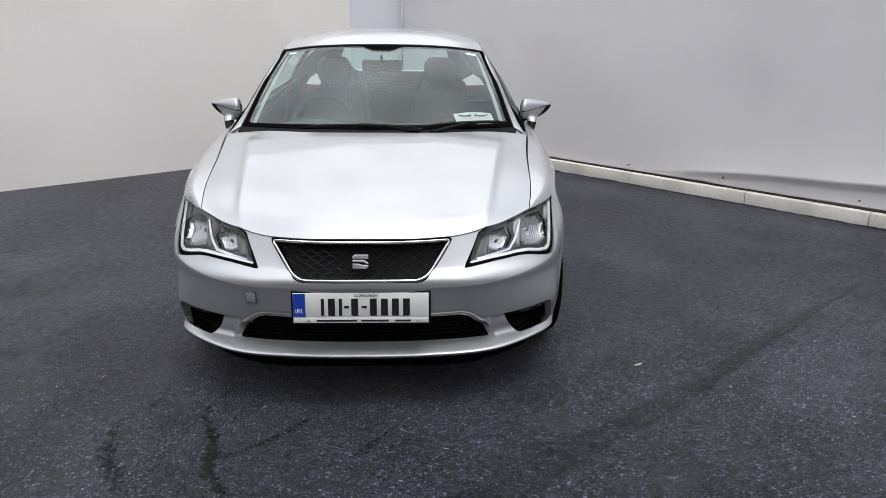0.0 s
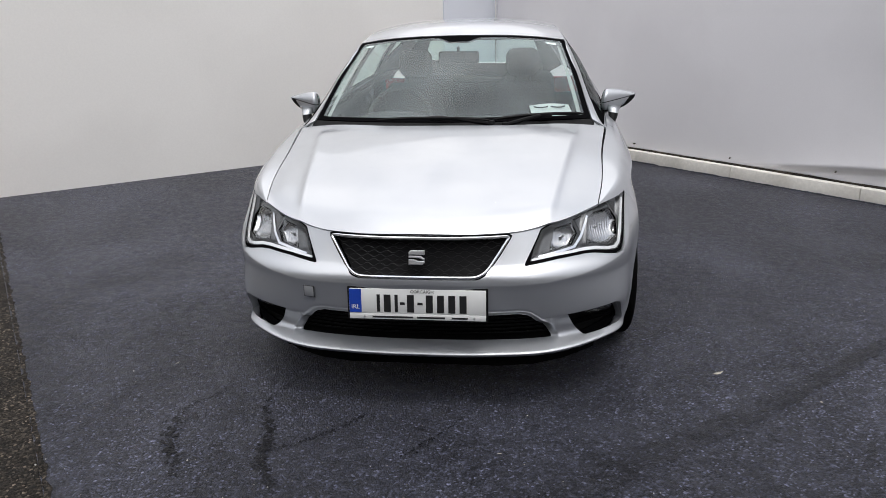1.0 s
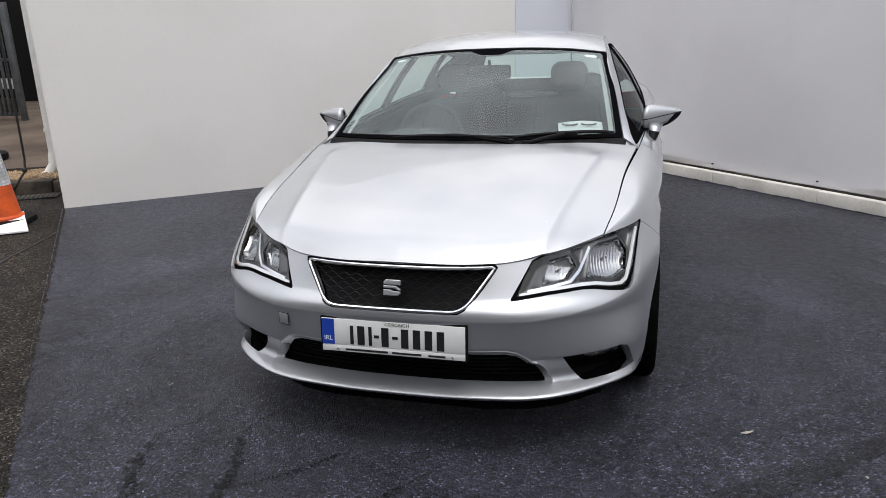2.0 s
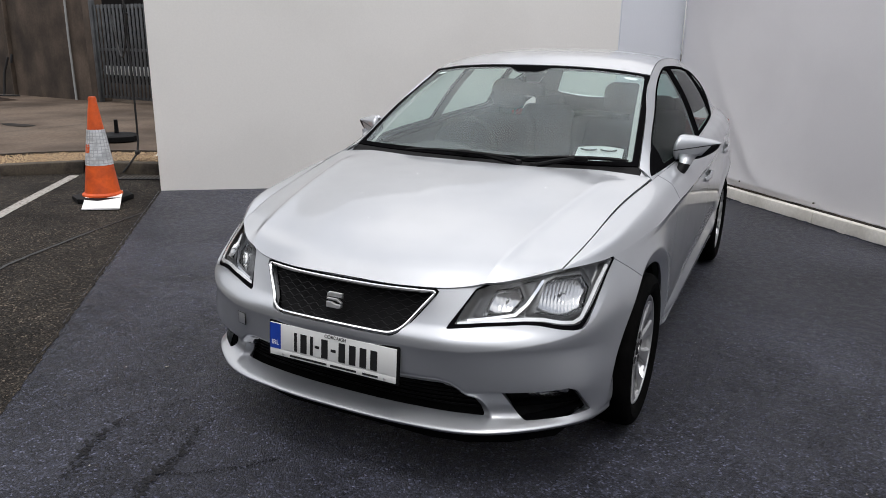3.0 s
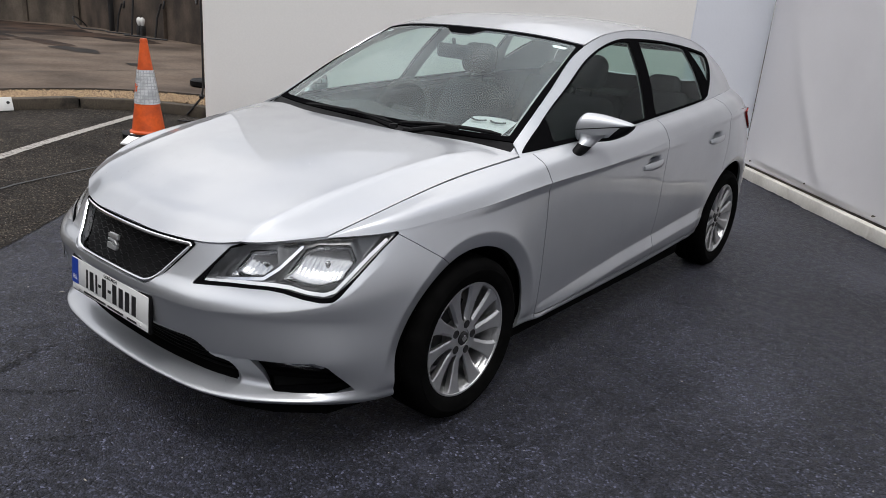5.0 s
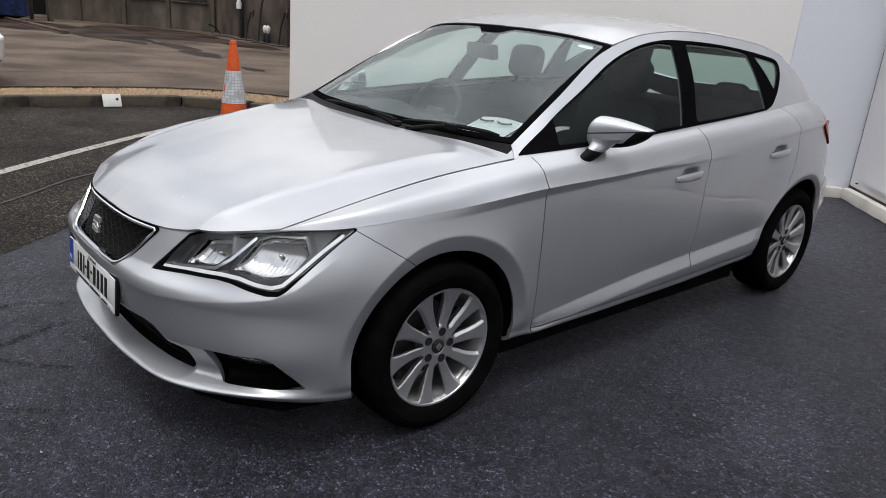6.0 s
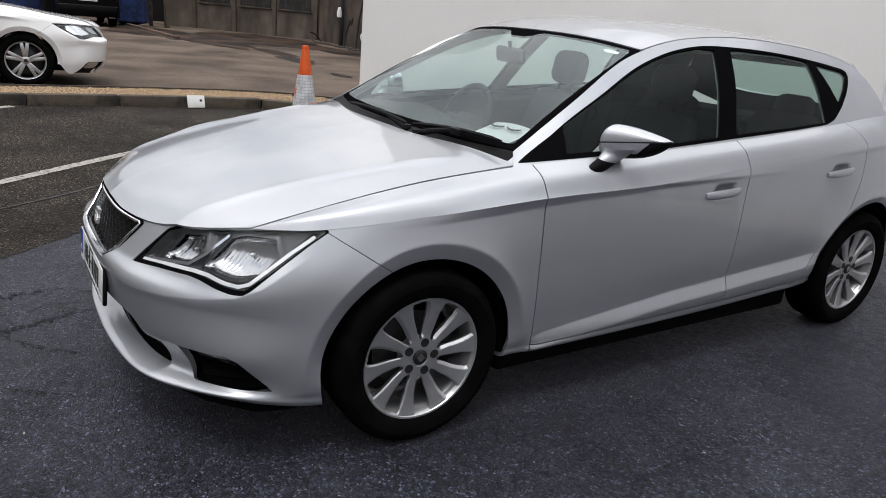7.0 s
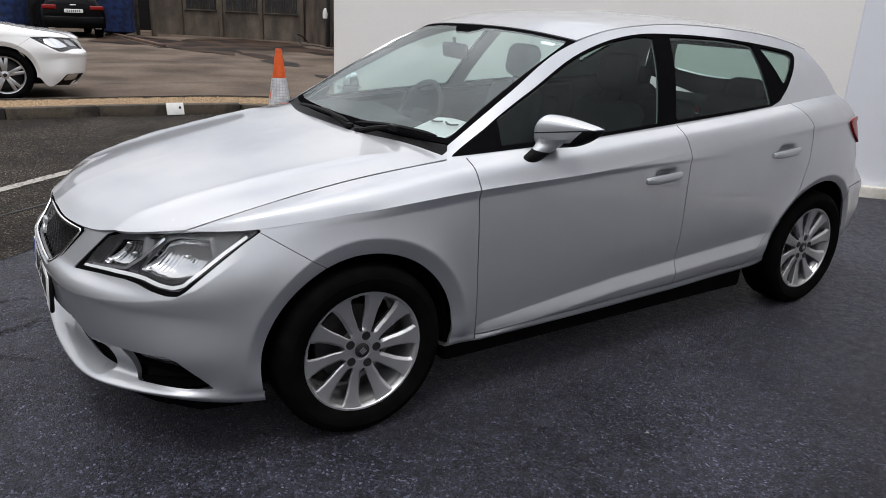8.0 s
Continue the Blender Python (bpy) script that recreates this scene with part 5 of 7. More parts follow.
part("air_dam", prism([(x, y) for x, y in nose_tray] + [(-x, y) for x, y in nose_tray[::-1]], 0.09, 0.0), VOID, car, "black tray added under the bumper to deepen the shade there", smooth=False, m=pose(0, 0, 0.132))
part("underbody", box(1.1, 1.3, 0.12, 0.03, (0, 2.75, 0.25)), VOID, car, "dark undertray")

# door mirrors
nu, nphi = 48, 64
mir = np.zeros((nu + 1, nphi + 1, 3))
for i in range(nu + 1):
    u = i / nu
    rise = math.sqrt(max(0.0, 1 - (1 - min(u / 0.16, 1)) ** 2))
    top = max(0.03, rise * (1 - 0.93 * max(0.0, (u - 0.12) / 0.88) ** 1.35)) * math.sqrt(max(0.0, 1 - max(0.0, (u - 0.9) / 0.1) ** 2) * 0.97 + 0.03)
    low = max(0.03, rise * (1 - 0.12 * u) * math.sqrt(max(0.0, 1 - max(0.0, (u - 0.52) / 0.48) ** 1.7)))
    for j in range(nphi + 1):
        p = 2 * math.pi * j / nphi
        c, s = math.cos(p), math.sin(p)
        h = 0.064 * top * abs(s) ** 0.8 if s > 0 else -0.066 * low * abs(s) ** 0.6
        fore = (0.075 if c < 0 else 0.035) * (1 - 0.55 * u)
        mir[i, j] = (0.802 + 0.196 * u, 0.783 + 0.107 * u + fore * math.copysign(abs(c) ** 0.8, c) * (0.25 + 0.75 * rise), 1.014 + h + 0.030 * u)
mir_sheet = sheet(mir, (0.915, 0.82, 1.02))
def mirror_rise(V):
    return V[:, 2] - 0.153 * (V[:, 0] - 0.802)


cap_s, low_s = split(mir_sheet, lambda V: 1.014 - mirror_rise(V))
groove, low_s = split(low_s, lambda V: 1.009 - mirror_rise(V))
silver_low, black_low = split(low_s, lambda V: np.maximum(V[:, 0] - 0.938 - 0.9 * (mirror_rise(V) - 0.984), 0.968 + 0.02 * (V[:, 0] - 0.84) - mirror_rise(V)))
back, cap_s = split(cap_s, lambda V: 0.800 + 0.95 * (V[:, 0] - 0.85) - V[:, 1])
# the neck: a funnel from the small foot on the door up into the hull
neck = [(0.0, (0.848, 0.664, 0.908), 0.016, 0.026), (0.35, (0.860, 0.702, 0.936), 0.022, 0.036), (0.62, (0.866, 0.735, 0.962), 0.028, 0.044), (0.85, (0.866, 0.770, 0.985), 0.040, 0.060), (1.0, (0.868, 0.788, 1.002), 0.052, 0.074)]
stalk = np.zeros((25, 33, 3))
for i in range(25):
    u = i / 24
    row = hermite([k[0] for k in neck], [(*k[1], k[2], k[3]) for k in neck], [u])[0]
    for j in range(33):
        p = 2 * math.pi * j / 32
        stalk[i, j] = (row[0] + row[3] * math.cos(p), row[1] + row[4] * math.sin(p), row[2] - 0.45 * row[3] * math.cos(p) * (1 - u) - 0.30 * row[4] * math.sin(p) * (1 - u))
stalk_sheet = sheet(stalk, (0.85, 0.72, 0.945))
stalk_black, stalk_silver = split(stalk_sheet, lambda V: V[:, 3] - 0.58)
for hand in (1, -1):
    own = (lambda s: s) if hand == 1 else mirrored
    mirror_ob = panel("door_mirror", own(cap_s), SILVER, car, "silver door mirror with black underside", fold=0.004)
    panel("mirror_groove", own(moved(groove, 0.003)), INK, mirror_ob, fold=0)
    panel("mirror_underside", own(black_low), BLACK, mirror_ob, "black plastic underside", fold=0.003)
    panel("mirror_lower_cover", own(silver_low), SILVER, mirror_ob, fold=0.003)
    panel("mirror_foot", own(stalk_black), BLACK, mirror_ob, "black mirror foot", fold=0)
    panel("mirror_arm", own(stalk_silver), SILVER, mirror_ob, fold=0)
    panel("mirror_glass", own(back), CHROME, mirror_ob, "mirror glass", fold=0)
    # door handles
    for yc, zc, slope, xo in ((1.385, 0.806, 3.5, 0.910), (2.245, 0.856, 4.5, 0.908)):
        grip = bmesh.new()
        n = 18
        rings = []
        for i in range(n + 1):
            u = -1 + 2 * i / n
            out = 0.016 * (1 - abs(u) ** 3)
            h = 0.0200 * (1 - 0.45 * abs(u) ** 4)
            ring = []
            for c, s in ((-1, -0.8), (0.2, -1), (1, -0.55), (1, 0.55), (0.2, 1), (-1, 0.8)):
                ring.append(grip.verts.new((hand * (xo - 0.007 + out + 0.006 * c), yc + 0.108 * u, zc + math.tan(math.radians(slope)) * 0.108 * u + h * s)))
            rings.append(ring)
        for p, q in zip(rings[:-1], rings[1:]):
            for k in range(6):
                grip.faces.new((p[k], p[(k + 1) % 6], q[(k + 1) % 6], q[k]))
        grip.faces.new(rings[0])
        grip.faces.new(rings[-1])
        bmesh.ops.recalc_face_normals(grip, faces=grip.faces)
        bmesh.ops.bevel(grip, geom=[e for e in grip.edges if len(e.link_faces) == 2 and e.calc_face_angle() > 0.6], offset=0.002, segments=2, affect="EDGES")
        part("door_handle", grip, SILVER, car, "silver door handle")

# wipers
def wiper(blade_a, blade_b, pivot, joint):
    blade_a, blade_b, pivot, joint = (Vector(v) for v in (blade_a, blade_b, pivot, joint))
    pts = [blade_a.lerp(blade_b, k / 10) + Vector((0, -0.004, 0.010 * (1 - (2 * k / 10 - 1) ** 2))) for k in range(11)]
    w = part("wiper", tube(pts, [0.004] + [0.009] * 9 + [0.004], 6), BLACK, car, "black windscreen wiper")
    part("wiper_arm", tube([pivot, pivot.lerp(joint, 0.5) + Vector((0, -0.006, 0.012)), joint + Vector((0, 0, 0.018))], [0.013, 0.010, 0.007], 8), BLACK, w)
    part("wiper_joint", box(0.06, 0.024, 0.024, 0.006, tuple(joint + Vector((0, -0.004, 0.012)))), BLACK, w)
    part("pivot_cap", lathe([(0, 0.018), (0.016, 0.014), (0.020, 0), (0, -0.01)], 20), BLACK, w, m=pose(*pivot))


wiper((-0.36, 0.288, 0.984), (0.21, 0.268, 0.984), (0.22, 0.262, 0.966), (-0.06, 0.286, 0.980))
wiper((0.23, 0.288, 0.984), (0.68, 0.388, 0.998), (0.29, 0.268, 0.958), (0.49, 0.318, 0.988))

# ---------------------------------------------------------------- cabin
cabin_liner = panel("headliner", moved(roof_sheet, 0.025), TRIM_GREY, car, "pale grey headlining", fold=0)
for hand in (1, -1):
    own = (lambda s: s) if hand == 1 else mirrored
    panel("pillar_trim", own(moved(glaze_paint, 0.022)), TRIM_GREY, car, "pale grey pillar trim", fold=0)
    strip, _ = split(moved(screen_clear, 0.030), lambda V: 0.664 - 0.105 * V[:, 4] - hand * V[:, 0])
    panel("pillar_lining", strip, PILLAR_PALE, car, "pale grey lining of the front pillar", fold=0)
    panel("pillar_trim", own(moved(dlo, 0.018)), TRIM_GREY, car, "pale grey pillar trim", fold=0)
    door_in, _ = split(moved(joined(doors_s, doors_top), 0.05), lambda V: 0.30 - V[:, 2])
    panel("door_lining", own(door_in), DASH, car, "dark grey door lining", fold=0)
bm = bmesh.new()
prof = [(0.36, 0.945), (0.42, 0.958), (0.55, 0.962), (0.68, 0.950), (0.77, 0.915), (0.80, 0.85), (0.79, 0.70), (0.85, 0.55), (0.85, 0.40), (0.36, 0.40)]
rings = []
for k in range(25):
    x = -0.70 + 1.40 * k / 24
    bow = 0.05 * (abs(x) / 0.70) ** 2
    hump = 0.030 * math.exp(-(((x + 0.36) / 0.15) ** 4))
    rings.append([bm.verts.new((x, y + bow * (1 if y < 0.6 else 0), z + (hump if 0.6 < y < 0.79 and z > 0.9 else 0))) for y, z in prof])
for p, q in zip(rings[:-1], rings[1:]):
    for k in range(len(prof)):
        bm.faces.new((p[k], p[(k + 1) % len(prof)], q[(k + 1) % len(prof)], q[k]))
bmesh.ops.recalc_face_normals(bm, faces=bm.faces)
part("dashboard", bm, DASH, car, "dark grey dashboard")
ring_pts = [(0.185 * math.cos(2 * math.pi * k / 40), 0.185 * math.sin(2 * math.pi * k / 40), 0) for k in range(40)]
steer = part("steering_wheel", tube(ring_pts, 0.0155, 10, True), DASH, car, "dark steering wheel", m=pose(-0.36, 0.93, 0.905, 65, 0, 0))
part("steering_hub", box(0.15, 0.11, 0.05, 0.02, (0, -0.01, -0.02)), DASH, steer)
for a0 in (0, 180, 270):
    part("steering_spoke", box(0.13, 0.035, 0.018, 0.006, (0.11, 0, -0.008)), DASH, steer, m=pose(0, 0, 0, 0, 0, a0))


def seat(x, y, rear=False):
    s = solid("seat", mesh_of("seat", [(0, 0, 0)], []), FABRIC, car, "dark grey fabric seat", pose(x, y, 0, 0, 0, 0))
    wide = 0.50
    part("seat_cushion", box(wide, 0.50, 0.16, 0.05, (0, -0.18, 0.42), 3), FABRIC, s)
    back = box(wide, 0.13, 0.62, 0.055, (0, 0, 0.31), 3)
    for v in back.verts:
        v.co.x *= 1 - 0.28 * smoothstep(0.35, 0.66, v.co.z)
        v.co.y -= 0.03 * abs(v.co.x / 0.25) ** 2
    part("backrest", back, FABRIC, s, m=pose(0, 0.10, 0.46, -16, 0, 0))
    head = box(0.25, 0.10, 0.18, 0.045, (0, 0, 0), 3)
    for v in head.verts:
        v.co.x *= 1 - 0.22 * smoothstep(0.0, 0.09, abs(v.co.z))
    part("headrest", head, FABRIC, s, m=pose(0, 0.275, 1.185 if not rear else 1.065, -10, 0, 0))
    for dx in (-0.05, 0.05):
        part("headrest_post", tube([(dx, 0.245, 1.02), (dx, 0.27, 1.16 if not rear else 1.06)], 0.006, 6), BLACK, s)


seat(-0.36, 1.33)
seat(0.36, 1.33)
seat(-0.40, 2.28, True)
seat(0.40, 2.28, True)
part("rear_bench_middle", box(0.34, 0.16, 0.55, 0.05, (0, 2.42, 0.72), 3), FABRIC, car, "middle of the rear seat")
part("parcel_shelf", box(1.1, 0.45, 0.02, 0.005, (0, 2.76, 0.98)), DASH, car, "dark parcel shelf")
mirror_in = part("rear_view_mirror", box(0.24, 0.035, 0.070, 0.016, (0, 0, 0), 3), BLACK, car, "black interior mirror", m=pose(0, 0.905, 1.255, 8, 0, -10))
part("mirror_stem", tube([(0, 0.0, 0.03), (0, 0.0, 0.06)], 0.008, 8), BLACK, mirror_in)
# stickers on the windscreen
for x, v, w, h in ((-0.535, 0.930, 0.060, 0.022), (0.525, 0.928, 0.070, 0.024)):
    st, _ = split(screen_clear, lambda V: np.maximum(np.abs(V[:, 0] - x) - w / 2, np.abs(V[:, 4] - v) * 0.8 - h / 2))
    if st[1]:
        panel("sticker", moved(st, 0.003), PAPER, car, "small white windscreen sticker", fold=0)

# sheet of paper on the dashboard
note = thing("paper_notice", "white printed paper lying on the dashboard behind the windscreen", "paper", (0.525, 0.462, 0.985, 16, 0, 8))
bm = bmesh.new()
nx, ny = 10, 8
gr = [[bm.verts.new((-0.105 + 0.21 * i / nx, -0.03 + 0.15 * j / ny, 0.010 * math.sin(3.0 * i / nx) * (j / ny) ** 2)) for j in range(ny + 1)] for i in range(nx + 1)]
for i in range(nx):
    for j in range(ny):
        bm.faces.new((gr[i][j], gr[i + 1][j], gr[i + 1][j + 1], gr[i][j + 1]))
bmesh.ops.solidify(bm, geom=bm.faces[:], thickness=0.0015)
part("paper_sheet", bm, PAPER, note)
for x0 in (-0.05, 0.04):
    part("print_bar", tube([(x0 + 0.036 * u, 0.075 - 0.014 * (1 - u * u), 0.0125) for u in (-1, -0.6, -0.2, 0.2, 0.6, 1)], 0.004, 6), INK, note, "dark printed arc")
# ---------------------------------------------------------------- marks on the ground
def band(name, points, half, lift, mat, label, category, ragged=0.0, step=0.05, kind="structure", seed=0.0):
    """A thin strip along points on the ground, with ragged edges."""
    pts = [Vector(p) for p in points]
    k = chord(np.array(points, float))
    q = np.linspace(0, k[-1], max(3, int(k[-1] / step)))
    line_pts = hermite(k, np.array(points, float), q)
    widths = np.interp(q, k, half) if isinstance(half, (list, tuple)) else np.full(len(q), half)
    vs, fs = [], []
    for i, (x, y) in enumerate(line_pts):
        a, b = line_pts[max(i - 1, 0)], line_pts[min(i + 1, len(q) - 1)]
        d = Vector((b[0] - a[0], b[1] - a[1])).normalized()
        n = Vector((-d.y, d.x))
        for s in (1, -1):
            w = widths[i] * (1 + ragged * noise.noise((q[i] * 14 + seed, s * 3.0, seed)) + 0.6 * ragged * noise.noise((q[i] * 45 + seed, s * 5.0, 1.0)))
            w = max(w, 0.002)
            vs.append((x + s * n.x * w, y + s * n.y * w, ground_z(x + s * n.x * w) + lift))
    for i in range(len(q) - 1):
        fs.append((2 * i, 2 * i + 1, 2 * i + 3, 2 * i + 2))
    ob = solid(name, mesh_of(name, vs, [f[::-1] for f in fs], False), mat)
    return tagged(ob, label, category, kind=kind)


def damp(points, sizes, count, seed):
    """A trail of many small ragged blots that run into one another."""
    r0 = random.Random(seed)
    P = np.array(points, float)
    k = chord(P)
    vs, fs = [], []
    for n in range(count * 2):
        t = r0.random() * k[-1]
        c = hermite(k, P, [t])[0]
        size = 0.70 * float(np.interp(t, k, sizes))
        c = c + np.array([r0.gauss(0, size * 0.75), r0.gauss(0, size * 0.75)])
        r = size * r0.uniform(0.10, 0.45)
        a0, z = r0.uniform(0, 6.3), ground_z(c[0]) + 0.0068 + 0.000006 * n
        first = len(vs)
        vs.append((c[0], c[1], z))
        sides = 11
        for j in range(sides):
            a1 = a0 + 2 * math.pi * j / sides
            w = r * r0.uniform(0.45, 1.35)
            vs.append((c[0] + w * math.cos(a1), c[1] + w * math.sin(a1), z))
        fs += [(first, first + 1 + j, first + 1 + (j + 1) % sides) for j in range(sides)]
    ob = solid("damp_trail", mesh_of("damp_trail", vs, fs, False), WET)
    tagged(ob, "dark damp trail on the asphalt", "stain", kind="structure")


damp([(-0.89, -0.42), (-0.86, -0.80), (-0.94, -0.92), (-0.89, -1.16), (-0.77, -1.38)], (0.006, 0.012, 0.014, 0.034, 0.018), 190, 1)
damp([(-0.57, -0.66), (-0.63, -0.86), (-0.55, -1.06), (-0.52, -1.22), (-0.42, -1.40)], (0.008, 0.014, 0.024, 0.030, 0.018), 190, 2)
damp([(-0.51, -1.19), (-0.42, -1.13), (-0.24, -0.96), (-0.20, -0.90)], (0.015, 0.014, 0.016, 0.006), 90, 3)
damp([(-0.02, -1.19), (0.03, -1.12), (0.10, -1.02), (0.26, -0.75)], (0.014, 0.018, 0.010, 0.006), 70, 4)
band("sealer_strip", [(-0.4, -2.05), (0.46, -1.40), (0.86, -1.10), (1.38, -0.70), (2.10, -0.07), (2.9, 0.60)], [0.08, 0.062, 0.058, 0.048, 0.030, 0.004], 0.0055, SMOOTH_STRIP, "smooth blue-grey strip of sealer on the asphalt", "marking", 0.45, 0.015, seed=21.0)
band("bay_line", [(-1.5, -3.0), (-2.91, -1.19), (-3.62, -0.33), (-4.27, 0.50), (-5.50, 2.25)], 0.048, 0.006, PAINT_WHITE, "worn white painted parking bay line", "marking", 0.14, 0.02, seed=25.0)
band("bay_line", [(-3.6, -4.2), (-5.0, -2.35), (-6.12, -0.86)], 0.048, 0.006, PAINT_WHITE, "worn white painted parking bay line", "marking", 0.14, 0.02, seed=29.0)
band("asphalt_crack", [(-2.2, -1.35), (-2.63, -0.69), (-3.15, -0.07), (-3.36, 0.53), (-3.65, 1.57)], [0.006, 0.010, 0.012, 0.012, 0.005], 0.006, INK, "dark crack in the old asphalt", "crack", 0.9, 0.02, seed=33.0)
# pale grit lying about on the sealed asphalt and the old one
vs, fs = [], []
grit = random.Random(77)
for k in range(520):
    x, y = grit.uniform(-5.5, 4.2), grit.uniform(-3.4, 3.0)
    if abs(x) < 1.0 and y > -0.9:
        continue
    r = grit.uniform(0.002, 0.0055) * (1.8 if grit.random() < 0.06 else 1.0)
    z, a, n = ground_z(x) + 0.0065, grit.uniform(0, 6.3), len(vs)
    for dx, dy, dz in ((1, 0, 0), (0.1, 0.6, 0), (-0.9, 0.1, 0), (0, -0.7, 0), (0.05, 0.1, 0.55)):
        vs.append((x + r * (dx * math.cos(a) - dy * math.sin(a)), y + r * (dx * math.sin(a) + dy * math.cos(a)), z + r * dz))
    fs += [(n, n + 1, n + 4), (n + 1, n + 2, n + 4), (n + 2, n + 3, n + 4), (n + 3, n, n + 4)]
FLECKS = material("pale_flecks", (0.30, 0.28, 0.25), 0.9, second=(0.10, 0.09, 0.08), scale=3, patch=(0.4, 0.6))
tagged(solid("grit", mesh_of("grit", vs, fs, False), FLECKS), "pale scattered grit on the asphalt", "grit", kind="stuff")
edge = [tuple(LEFT_END + edge_dir * d) for d in (0.02, 1.0, 2.0, 3.0, 4.0, 5.0, 6.0)]
band("bay_edge", edge, 0.010, 0.0072, OLD_ASPHALT, "crumbled edge between old and sealed asphalt", "edge", 1.5, 0.02, seed=37.0)

rng = random.Random(4)
# pale grit and flecks scattered over the sealed bay
vs, fs = [], []
for k in range(900):
    x, y = rng.uniform(-2.6, 3.4), rng.uniform(-2.4, 3.2)
    if k < 60:
        x, y = rng.uniform(-1.4, 3.0), rng.uniform(-1.4, 1.2)
    r = rng.uniform(0.0012, 0.0032) * (1.6 if k < 60 else 1.0)
    n = len(vs)
    a = rng.uniform(0, 6.3)
    z = ground_z(x) + 0.0035
    for j in range(3):
        vs.append((x + r * math.cos(a + 2.1 * j), y + r * math.sin(a + 2.1 * j), z))
    vs.append((x, y, z + r * 1.2))
    fs += [(n, n + 1, n + 3), (n + 1, n + 2, n + 3), (n + 2, n, n + 3)]
GRIT = material("pale_grit", (0.42, 0.41, 0.39), 0.8, vary=0.3, scale=3)
tagged(solid("grit", mesh_of("grit", vs, fs, False), GRIT), "pale grit scattered over the asphalt", "grit", kind="stuff")
LEAF = material("dead_leaf", (0.30, 0.28, 0.24), 0.7, vary=0.2, scale=30)
for x, y, a, L, mat in ((1.22, -0.475, 30, 0.030, LEAF), (1.32, -0.77, 10, 0.022, INK), (1.66, -1.19, 60, 0.014, INK), (1.82, -1.09, 20, 0.012, INK), (-1.16, -0.56, 70, 0.014, LEAF), (2.9, 1.28, 15, 0.03, INK), (2.75, 1.42, 50, 0.03, INK), (0.32, -1.14, 0, 0.010, LEAF)):
    bm = bmesh.new()
    vsl = [bm.verts.new((L * u, 0.30 * L * math.sin(math.pi * (u + 1) / 2) * s, 0.004 + 0.12 * L * (u * u))) for s in (1, -1) for u in (-1, -0.4, 0.3, 1)]
    for i in range(3):
        bm.faces.new((vsl[i], vsl[i + 1], vsl[i + 5], vsl[i + 4]))
    bmesh.ops.remove_doubles(bm, verts=bm.verts, dist=1e-4)
    lf = part("fallen_leaf", bm, mat, None, m=pose(x, y, ground_z(x) + 0.004, 0, 0, a))
    tagged(lf, "tiny curled leaf fragment on the asphalt", "leaf", "leaf fragments")

# ---------------------------------------------------------------- kerb, gravel and yard
kerb_line = np.array([(-6.20, -9.0), (-6.20, -4.0), (-6.20, -0.7), (-6.17, 0.9), (-6.03, 1.85), (-5.62, 2.38), (-5.06, 2.70), (-4.3, 3.05), (-3.2, 3.6)])
kk = chord(kerb_line)
q = 0.0
YARD_Z = 0.125
while q < kk[-1] - 0.3:
    L = 0.92 if q < 9.0 else 0.80
    a, b = hermite(kk, kerb_line, [q, min(q + L, kk[-1])])
    d = Vector((b[0] - a[0], b[1] - a[1]))
    m = (Vector(a) + Vector(b)) / 2
    bm = box(d.length - 0.008, 0.13, 0.26, 0.018, (0, 0.065, -0.01))
    for v in bm.verts:
        v.co += Vector((0, 0.004 * noise.noise((v.co.x * 5 + q, v.co.z * 6, 0)), 0.004 * noise.noise((v.co.x * 4 + q, v.co.y * 9, 3))))
    kb = part("kerb_stone", bm, KERB, None, m=pose(m.x, m.y, ground_z(m.x), 0, 0, math.degrees(math.atan2(d.y, d.x))))
    tagged(kb, "weathered dark concrete kerb stone along the gravel strip", "kerb", "kerb stones")
    q += L

# gravel bed behind the kerb, its stones, and a thin timber edging
gq = np.linspace(0, kk[-1], 60)
gl = hermite(kk, kerb_line, gq)
tang = np.gradient(gl, axis=0)
tang /= np.linalg.norm(tang, axis=1, keepdims=True)
nor = np.stack([-tang[:, 1], tang[:, 0]], 1)
inner, outer = gl + 0.12 * nor, gl + 0.74 * nor
vs = [(x, y, ground_z(-7) + 0.075) for pair in zip(inner, outer) for x, y in pair]
fs = [(2 * i, 2 * i + 2, 2 * i + 3, 2 * i + 1) for i in range(len(gq) - 1)]
tagged(solid("gravel_bed", mesh_of("gravel_bed", vs, fs, False), GRAVEL), "tan gravel bed behind the kerb", "gravel", kind="structure")
vs, fs = [], []
near = [i for i in range(len(gq)) if -2.6 < gl[i, 1] < 3.4]
for k in range(15000):
    i = rng.choice(near[:-1])
    t, w = rng.random(), rng.uniform(0.13, 0.73)
    p = gl[i] + t * (gl[i + 1] - gl[i]) + w * (nor[i] + t * (nor[i + 1] - nor[i]))
    r = rng.uniform(0.009, 0.022)
    n = len(vs)
    cz = ground_z(-7) + 0.078 + rng.uniform(0, 0.018)
    a = rng.uniform(0, 6.3)
    for dx, dy, dz in ((1, 0, 0), (0.1, 0.8, 0.1), (-0.9, 0.1, 0), (0, -0.75, 0.1), (0.05, 0.1, 0.7)):
        x1, y1 = dx * math.cos(a) - dy * math.sin(a), dx * math.sin(a) + dy * math.cos(a)
        vs.append((p[0] + r * x1, p[1] + r * y1, cz + r * dz))
    fs += [(n, n + 1, n + 4), (n + 1, n + 2, n + 4), (n + 2, n + 3, n + 4), (n + 3, n, n + 4)]
